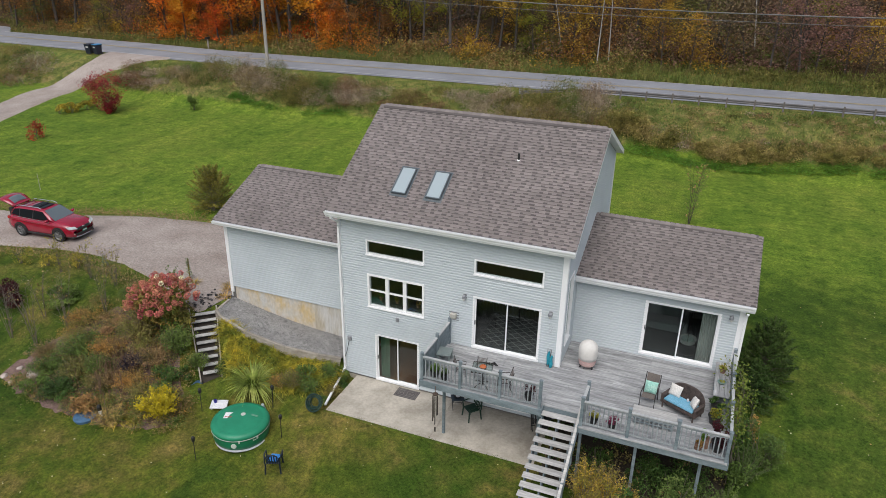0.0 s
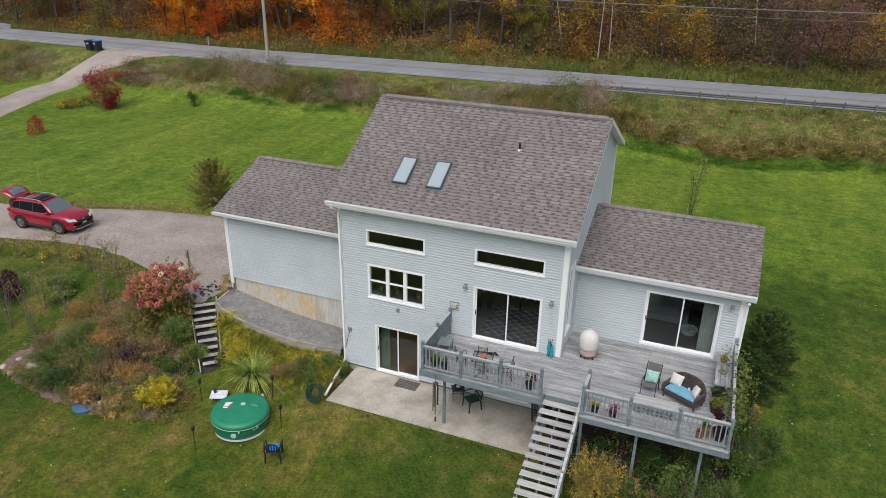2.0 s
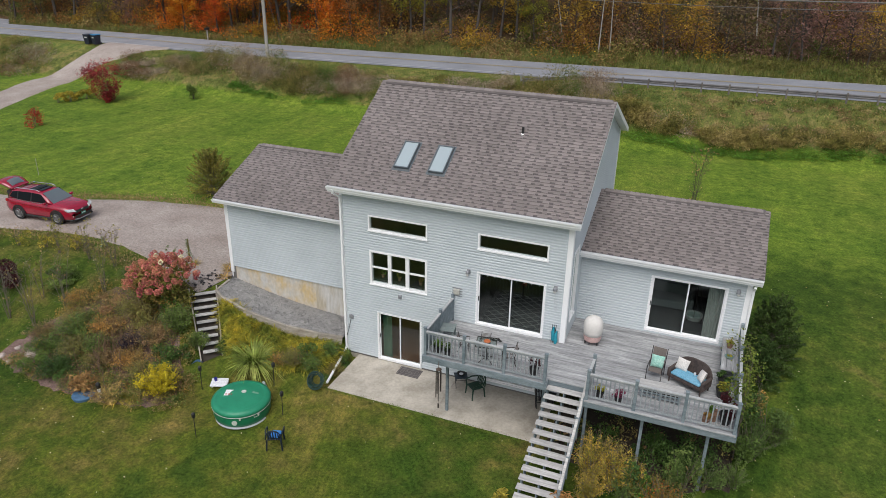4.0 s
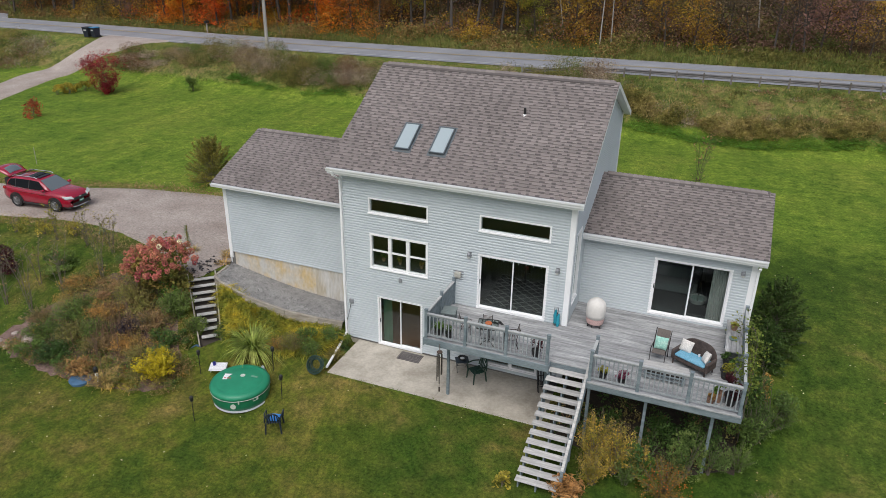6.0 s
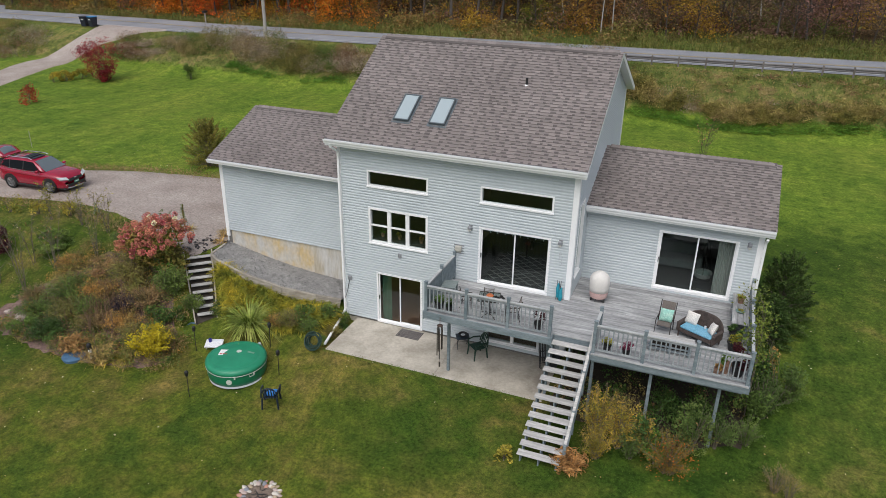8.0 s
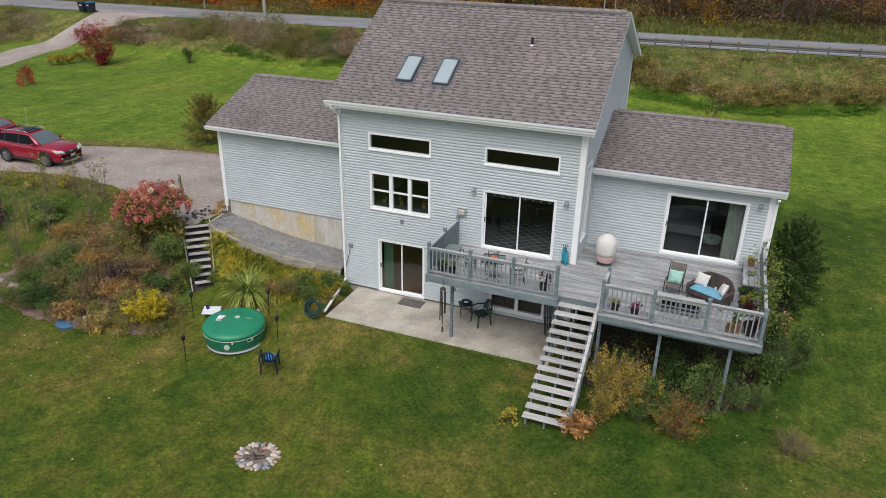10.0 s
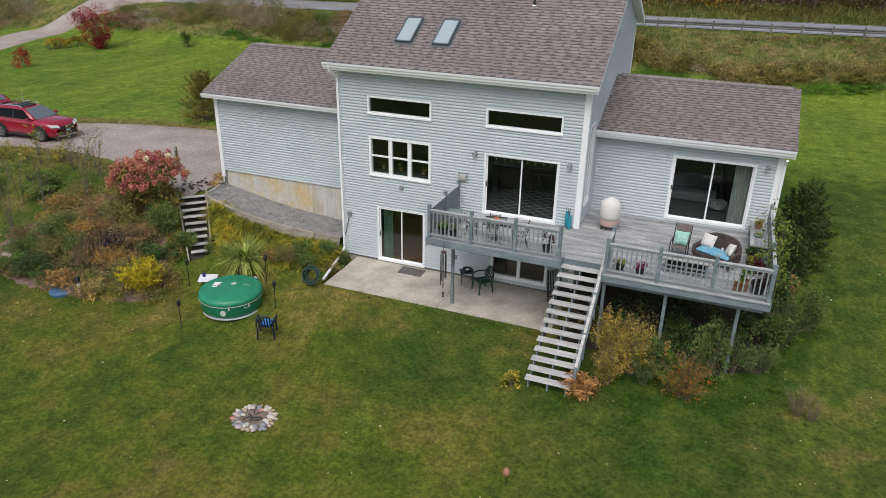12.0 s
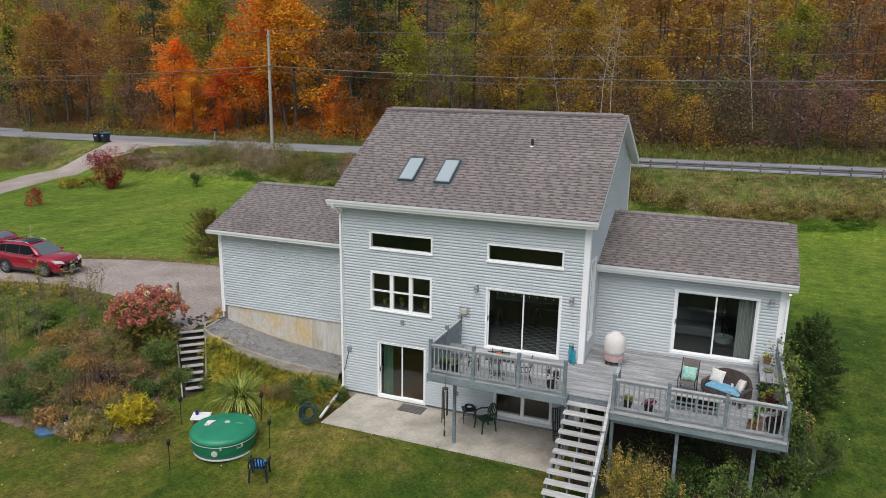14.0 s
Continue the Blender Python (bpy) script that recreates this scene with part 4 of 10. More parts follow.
for x in (SX0 + 0.06, (SX0 + SX1) / 2, SX1 - 0.08):
    saw = []
    for k in range(1, N):
        z, yy = DZ - rise * k, STY - run * (k - 1)
        saw += [(yy - 0.005, z - 0.041), (yy - 0.005 - run, z - 0.041)]
    saw += [(SBY - 0.005, -0.36), (SBY + 0.16, -0.36), (STY - 0.005, DZ - 2 * rise - 0.2)]
    cnt = len(saw)
    lean = [-0.0125 * (STY - a) / run for a, b in saw]
    sides = [(x + dx + s, a, b) for s in (-0.02, 0.02) for (a, b), dx in zip(saw, lean)]
    part("stringer", Mesh().add(sides, [tuple(range(cnt)), tuple(range(2 * cnt - 1, cnt - 1, -1))] + [(k, k + cnt, (k + 1) % cnt + cnt, (k + 1) % cnt) for k in range(cnt)]), GREYPAINT, stairs)
slope_v = Vector((-0.14, SBY - STY, SBZ - DZ))
m = Matrix.Translation((SX1 + 0.06, STY + 0.05, DZ + 0.55)) @ slope_v.to_track_quat("Y", "Z").to_matrix().to_4x4()
hand = part("handrail", one(-0.045, 0, -0.03, 0.045, slope_v.length * 0.93, 0.02, 0.006, m), TREADWOOD, stairs, "pale worn handrail")
part("lower_handrail", one(-0.02, 0.1, -0.52, 0.02, slope_v.length * 0.93, -0.42, 0.0, m), GREYPAINT, hand)
for f in (0.35, 0.66, 0.92):
    c = Vector((SX1 + 0.06, STY, DZ)) + slope_v * f
    part("newel", one(c.x - 0.045, c.y - 0.045, c.z - 0.35, c.x + 0.045, c.y + 0.045, c.z + 0.52, 0.006), GREYPAINT, hand)

# ---- plants ----


def leaf_data(name, centre, size, material, rng, flat=0.4, aspect=0.5, hang=0.0):
    """Many single leaves, each a folded diamond of its own."""
    n = len(centre)
    size = np.broadcast_to(size, (n,)) * rng.uniform(0.65, 1.3, n)
    nor = rng.normal(0, 1, (n, 3))
    nor[:, 2] = np.abs(nor[:, 2]) + flat
    nor /= np.linalg.norm(nor, axis=1, keepdims=True)
    ax = rng.normal(0, 1, (n, 3))
    ax[:, 2] -= hang
    ax -= (ax * nor).sum(1, keepdims=True) * nor
    ax /= np.linalg.norm(ax, axis=1, keepdims=True) + 1e-9
    side = np.cross(nor, ax)
    L, W = size[:, None] * 0.5, size[:, None] * 0.5 * aspect
    co = np.stack([centre - ax * L, centre + side * W + nor * W * 0.25, centre + ax * L, centre - side * W + nor * W * 0.25], 1).reshape(-1, 3)
    return arrays(name, co, np.arange(4 * n).reshape(n, 4), material)


def blade_data(name, base, direction, length, width, droop, material, rng, seg=4):
    """Arching blades: base (n,3), direction (n,2) outward, each a strip that bends down."""
    n = len(base)
    t = np.linspace(0, 1, seg + 1)[None, :, None]
    d = np.concatenate([direction, np.zeros((n, 1))], 1)[:, None]
    up = np.array([0, 0, 1.0])[None, None]
    ln = np.broadcast_to(length, (n,))[:, None, None]
    dr = np.broadcast_to(droop, (n,))[:, None, None]
    mid = base[:, None] + ln * (d * (t * 0.55 + dr * t ** 2 * 0.5) + up * (t * (1 - 0.35 * dr) - dr * 0.75 * t ** 2.2))
    sd = np.cross(d[:, 0], [0, 0, 1.0])
    sd /= np.linalg.norm(sd, axis=1, keepdims=True) + 1e-9
    w = np.broadcast_to(width, (n,))[:, None, None] * (1 - t ** 2 * 0.95) * 0.5
    co = np.stack([mid - sd[:, None] * w, mid + sd[:, None] * w], 2).reshape(-1, 3)
    k = 2 * (seg + 1)
    q = np.array([[2 * i, 2 * i + 1, 2 * i + 3, 2 * i + 2] for i in range(seg)])
    quads = (np.arange(n)[:, None, None] * k + q[None]).reshape(-1, 4)
    return arrays(name, co, quads, material)


def lumps(n, r, h, k, rng, base=0.12):
    """Points of a bushy crown: uneven lumps round an ellipsoid with gaps between."""
    th, u = rng.uniform(0, 2 * np.pi, k), rng.uniform(0.1, 1, k)
    rad = np.sqrt(rng.uniform(0.1, 1, k)) * np.sqrt(1 - (u - 0.35) ** 2 * 0.9)
    cen = np.stack([rad * np.cos(th) * r * 0.72, rad * np.sin(th) * r * 0.72, base * h + u * h * 0.72], 1)
    lr = rng.uniform(0.22, 0.42, k)
    pick = rng.integers(0, k, n)
    d = rng.normal(0, 1, (n, 3))
    d /= np.linalg.norm(d, axis=1, keepdims=True)
    rr = rng.uniform(0.35, 1.0, n) ** 0.5
    p = cen[pick] + d * (rr * lr[pick])[:, None] * np.array([r, r, h * 0.62])
    p[:, 2] = np.maximum(p[:, 2], 0.03)
    return p


STEM = surface("brown_twig", (0.11, 0.09, 0.07), (0.2, 0.17, 0.14), 0.9, coarse=3, fine=20)


def stems(r, h, k, rng, th=0.012):
    s = Mesh()
    for _ in range(k):
        a, q = rng.uniform(0, 2 * np.pi), rng.uniform(0.15, 0.7) * r
        x, y = math.cos(a), math.sin(a)
        s.tube([(x * 0.05, y * 0.05, -0.05), (x * q * 0.4, y * q * 0.4, h * 0.4), (x * q, y * q, h * rng.uniform(0.65, 0.95))], [th, th * 0.8, th * 0.35], 5)
    return s


def bush(name, label, x, y, r, h, material, n, size, k=9, seed=0, flat=0.4, aspect=0.5, z=None, category="shrub", stem_n=7, hang=0.0, group="", base=0.12):
    rng = np.random.default_rng(seed + 1000)
    t = thing(name, label, category, pose(x, y, (float(land(x, y)) if z is None else z) - 0.02), group)
    part("foliage", leaf_data("foliage", lumps(n, r, h, k, rng, base), size, material, rng, flat, aspect, hang), None, t)
    part("branching", stems(r, h, stem_n, rng), STEM, t)
    return t


def spray(name, label, x, y, r, h, material, k, per, size, seed, category="shrub", aspect=0.3, loose=0.045, group="", seeds=None):
    """A feathery shrub: many thin stems that lean out, with leaves all along them."""
    rng = np.random.default_rng(seed + 3000)
    t = thing(name, label, category, pose(x, y, float(land(x, y)) - 0.02), group)
    tw, pts, tips = Mesh(), [], []
    for _ in range(k):
        a, u = rng.uniform(0, 2 * np.pi), rng.uniform(0.05, 1.0) ** 0.6
        tip = np.array([math.cos(a) * u * r, math.sin(a) * u * r, (h - 0.4 * h * u * u) * rng.uniform(0.72, 1.1)])
        foot, m = tip * np.array([0.15, 0.15, 0]), tip * np.array([0.45, 0.45, 0.6])
        tw.tube([foot - np.array([0, 0, 0.03]), m, tip], [0.008, 0.006, 0.002], 4)
        f = rng.uniform(0.08, 1.0, (per, 1))
        tips.append(tip + rng.normal(0, 0.045, (6, 3)) * np.array([1, 1, 1.6]))
        at = np.where(f > 0.4, m + (tip - m) * (f - 0.4) / 0.6, foot + (m - foot) * f / 0.4)
        pts.append(at + rng.normal(0, loose, (per, 3)))
    c = np.concatenate(pts)
    c[:, 2] = np.maximum(c[:, 2], 0.03)
    part("branching", tw, STEM, t)
    part("foliage", leaf_data("foliage", c, size, material, rng, 0.6, aspect), None, t)
    if seeds:
        part("plume", leaf_data("plume", np.concatenate(tips), 0.05, seeds, rng, 0.2, 0.5), None, t, "fluffy tan seed heads", kind="stuff")
    return t


def conifer_shrub(name, label, x, y, r, h, material, k, seed, upright):
    """A dense evergreen: many boughs rising from a short trunk, each hung with fine flat sprays."""
    rng = np.random.default_rng(seed + 4000)
    t = thing(name, label, "shrub", pose(x, y, float(land(x, y)) - 0.02))
    tw, pts = Mesh().tube([(0, 0, -0.1), (0, 0, h * 0.75)], [0.06, 0.015], 6), []
    for i in range(k):
        f = (i + rng.uniform(0, 1)) / k
        a = i * 2.4 + rng.normal(0, 0.3)
        out = r * (1 - f ** 1.6) ** 0.7 * rng.uniform(0.75, 1.12) + 0.08
        o = np.array([0, 0, h * (0.02 + 0.62 * f)])
        tip = np.array([math.cos(a) * out, math.sin(a) * out, min(h * 1.05, o[2] + out * upright * rng.uniform(0.5, 1.2) * (0.1 + 1.2 * f) + 0.3 * h * f * rng.uniform(0.6, 1.25))])
        tw.tube([o, (o + tip) / 2 + np.array([0, 0, -0.06 * out]), tip], [0.014, 0.009, 0.003], 4)
        u = rng.uniform(0.25, 1.03, (95, 1)) ** 0.8
        pts.append(o + (tip - o) * u + rng.normal(0, 1, (95, 3)) * np.array([0.1, 0.1, 0.09]) * (1.25 - u))
    c = np.concatenate(pts)
    c[:, 2] = np.maximum(c[:, 2], 0.03)
    part("branching", tw, STEM, t)
    part("foliage", leaf_data("foliage", c, 0.1, material, rng, 0.2, 0.38, -0.4 if upright > 0.6 else 0.5), None, t)
    return t


def tuft(name, label, x, y, r, h, material, n, width, seed=0, droop=0.8, z=None, category="plant", base_r=0.15):
    rng = np.random.default_rng(seed + 2000)
    a = rng.uniform(0, 2 * np.pi, n)
    d = np.stack([np.cos(a), np.sin(a)], 1) * rng.uniform(0.25, 1.0, n)[:, None] * (r / h)
    b = np.concatenate([d * base_r, np.zeros((n, 1))], 1)
    t = thing(name, label, category, pose(x, y, (float(land(x, y)) if z is None else z) - 0.02))
    part("foliage", blade_data("foliage", b, d, rng.uniform(0.75, 1.2, n) * h, width, rng.uniform(0.5, 1.1, n) * droop, material, rng), None, t)
    return t


L_GREEN = leaf_mat("green_leaf", [(0.0588, 0.098, 0.0224), (0.105, 0.161, 0.0364), (0.168, 0.217, 0.0532)])
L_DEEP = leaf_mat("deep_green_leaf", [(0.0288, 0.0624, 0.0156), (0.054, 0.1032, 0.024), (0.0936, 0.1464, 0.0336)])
L_BRIGHT = leaf_mat("fresh_green_leaf", [(0.06, 0.13, 0.02), (0.1, 0.18, 0.03), (0.16, 0.23, 0.05)])
L_OLIVE = leaf_mat("olive_leaf", [(0.128, 0.14, 0.037), (0.225, 0.218, 0.058), (0.185, 0.138, 0.054), (0.32, 0.275, 0.084)])
L_BROWN = leaf_mat("brown_leaf", [(0.148, 0.108, 0.05), (0.112, 0.104, 0.036), (0.285, 0.196, 0.086), (0.185, 0.102, 0.06), (0.35, 0.245, 0.12)])
L_RUST = leaf_mat("rust_leaf", [(0.276, 0.152, 0.0442), (0.414, 0.228, 0.0621), (0.207, 0.172, 0.0552), (0.359, 0.235, 0.0759)])
L_TAN = leaf_mat("dry_tan_leaf", [(0.28, 0.19, 0.06), (0.42, 0.3, 0.1), (0.36, 0.22, 0.06)])
L_YELLOW = leaf_mat("golden_leaf", [(0.33, 0.26, 0.012), (0.45, 0.36, 0.02), (0.52, 0.44, 0.04)])
L_GOLD = leaf_mat("yellowing_leaf", [(0.13, 0.15, 0.026), (0.27, 0.235, 0.036), (0.46, 0.34, 0.045)])
L_GROD = leaf_mat("goldenrod_leaf", [(0.12, 0.14, 0.03), (0.26, 0.22, 0.035), (0.46, 0.31, 0.055), (0.3, 0.18, 0.045)])
L_LILY = leaf_mat("yellowing_daylily_leaf", [(0.075, 0.115, 0.02), (0.17, 0.18, 0.026), (0.36, 0.3, 0.034), (0.5, 0.37, 0.034)])
L_STRIPE = leaf_mat("variegated_grass", [(0.075, 0.125, 0.022), (0.13, 0.19, 0.034), (0.23, 0.28, 0.07), (0.34, 0.35, 0.12)])
L_WINE = leaf_mat("burgundy_leaf", [(0.03, 0.009, 0.011), (0.055, 0.014, 0.018), (0.085, 0.02, 0.024)])
L_REDSCATTER = leaf_mat("red_and_olive_leaf", [(0.09, 0.115, 0.03), (0.16, 0.15, 0.038), (0.26, 0.15, 0.032), (0.12, 0.13, 0.036), (0.36, 0.12, 0.026)])
L_PINK = leaf_mat("pink_hydrangea_petal", [(0.33, 0.062, 0.082), (0.42, 0.105, 0.115), (0.43, 0.21, 0.12), (0.32, 0.05, 0.075), (0.5, 0.22, 0.19)])
L_CREAM = leaf_mat("cream_petal", [(0.7, 0.6, 0.38), (0.75, 0.68, 0.48)])
L_BLACK = leaf_mat("dark_purple_leaf", [(0.022, 0.018, 0.026), (0.05, 0.036, 0.048), (0.03, 0.035, 0.025)])
L_ORANGE = leaf_mat("orange_leaf", [(0.36, 0.095, 0.016), (0.5, 0.145, 0.02), (0.52, 0.22, 0.026), (0.44, 0.1, 0.018)], thin=0.5, clumps=0.5)
L_FLAME = leaf_mat("red_orange_leaf", [(0.4, 0.07, 0.02), (0.5, 0.098, 0.022), (0.52, 0.155, 0.028)], thin=0.5, clumps=0.5)
L_AMBER = leaf_mat("amber_leaf", [(0.27, 0.165, 0.03), (0.4, 0.27, 0.036), (0.19, 0.11, 0.028), (0.33, 0.19, 0.034)], thin=0.5, clumps=0.5)
L_COPPER = leaf_mat("copper_leaf", [(0.18, 0.088, 0.034), (0.28, 0.138, 0.044), (0.13, 0.07, 0.03), (0.33, 0.18, 0.04)], thin=0.5, clumps=0.5)
L_GOLDTREE = leaf_mat("golden_maple_leaf", [(0.46, 0.19, 0.022), (0.5, 0.25, 0.026), (0.52, 0.33, 0.034)], thin=0.5, clumps=0.5)
L_LIME = leaf_mat("yellow_green_leaf", [(0.15, 0.165, 0.026), (0.26, 0.25, 0.034), (0.11, 0.12, 0.022)], thin=0.5, clumps=0.5)
L_PINE = leaf_mat("pine_needle", [(0.012, 0.036, 0.017), (0.022, 0.056, 0.024), (0.038, 0.075, 0.03)])
L_WBROWN = leaf_mat("woodland_brown_leaf", [(0.1, 0.072, 0.042), (0.16, 0.112, 0.062), (0.22, 0.155, 0.088)])
L_WOLIVE = leaf_mat("woodland_olive_leaf", [(0.072, 0.084, 0.024), (0.125, 0.13, 0.034), (0.19, 0.17, 0.048)])
L_MAUVE = leaf_mat("dull_purple_brown_leaf", [(0.14, 0.082, 0.068), (0.22, 0.12, 0.1), (0.18, 0.125, 0.085)], thin=0.5, clumps=0.5)
L_VERGE = leaf_mat("verge_grass", [(0.07, 0.095, 0.02), (0.115, 0.14, 0.03), (0.18, 0.16, 0.05), (0.14, 0.105, 0.042)])
L_GRASS = leaf_mat("lawn_blade", [(0.0318, 0.0689, 0.00672), (0.0514, 0.0924, 0.00941), (0.0756, 0.105, 0.0148), (0.106, 0.105, 0.0242)], tone=0.3)

L_YPER = leaf_mat("yellowing_perennial_leaf", [(0.12, 0.13, 0.024), (0.33, 0.26, 0.035), (0.48, 0.37, 0.045)])
L_DRYHOSTA = leaf_mat("dried_hosta_leaf", [(0.16, 0.085, 0.03), (0.3, 0.165, 0.06), (0.4, 0.24, 0.09)])
L_CRIMSON = leaf_mat("crimson_leaf", [(0.075, 0.007, 0.014), (0.15, 0.013, 0.024), (0.24, 0.024, 0.032), (0.3, 0.05, 0.038)])
L_REDTHIN = leaf_mat("orange_red_leaf", [(0.2, 0.022, 0.02), (0.4, 0.055, 0.034), (0.5, 0.1, 0.045)])
L_HYD = leaf_mat("turning_hydrangea_leaf", [(0.09, 0.11, 0.025), (0.2, 0.17, 0.04), (0.3, 0.17, 0.05)])

# -- hydrangea: stems, leaves and a dome of rounded flower heads --
hx, hy = -8.1, -1.35
rng = np.random.default_rng(5)
hyd = thing("hydrangea", "large hydrangea covered in fading pink flower heads", "shrub", pose(hx, hy, float(land(hx, hy)) - 0.02))
part("branching", stems(1.3, 2.0, 16, rng, 0.016), STEM, hyd)
part("foliage", leaf_data("foliage", lumps(3000, 1.45, 2.0, 16, rng), 0.14, L_HYD, rng, 0.6, 0.6), None, hyd)
heads = []
for k in range(140):
    a, u = rng.uniform(0, 2 * np.pi), rng.uniform(0, 1) ** 0.5
    q = np.array([math.cos(a) * u * 1.5, math.sin(a) * u * 1.5, 2.15 - 0.75 * u ** 2.2 + rng.normal(0, 0.13) - (0.25 if rng.random() < 0.2 else 0)])
    d = rng.normal(0, 1, (70, 3))
    d /= np.linalg.norm(d, axis=1, keepdims=True)
    heads.append(q + d * np.array([0.11, 0.11, 0.13]) * rng.uniform(0.85, 1.0, (70, 1)))
part("blossom", leaf_data("blossom", np.concatenate(heads), 0.062, L_PINK, rng, 0.3, 0.9), None, hyd, "fading pink flower heads")
pale = []
for q in ((-0.35, 0.25, 2.3), (0.55, 0.75, 2.2), (0.2, -0.1, 2.25)):
    d = rng.normal(0, 1, (60, 3))
    d /= np.linalg.norm(d, axis=1, keepdims=True)
    pale.append(np.array(q) - np.array([0, 0, 0.06]) + d * 0.095)
part("pale_blossom", leaf_data("pale_blossom", np.concatenate(pale), 0.06, L_CREAM, rng, 0.3, 0.9), None, hyd, "cream flower heads")

# -- garden bed --
spray("golden_shrub", "bright golden-yellow feathery shrub at the edge of the lawn", -5.15, -5.15, 0.92, 1.4, L_YELLOW, 64, 74, 0.11, 12)
spray("feather_grass", "pale tan feathery grass clump at the edge of the bed", -6.8, -6.1, 0.75, 0.75, L_TAN, 60, 14, 0.2, 22, "plant", 0.08, 0.06)
tuft("feather_grass", "pale tan feathery grass clump at the edge of the bed", -6.2, -5.6, 0.5, 0.6, L_GOLD, 160, 0.02, 23, 0.9)
spray("dried_hosta", "dried tan hosta clump in the bed", -8.3, -5.9, 0.6, 0.65, L_DRYHOSTA, 90, 12, 0.2, 2, "plant", 0.22, 0.06)
tuft("variegated_grass", "big clump of arching striped grass", -2.55, -2.85, 1.35, 2.05, L_STRIPE, 520, 0.05, 3, 0.98)
bush("burgundy_shrub", "dark burgundy shrub beside the driveway lawn", -16.6, -2.4, 1.15, 1.6, L_WINE, 3600, 0.1, 11, 4)
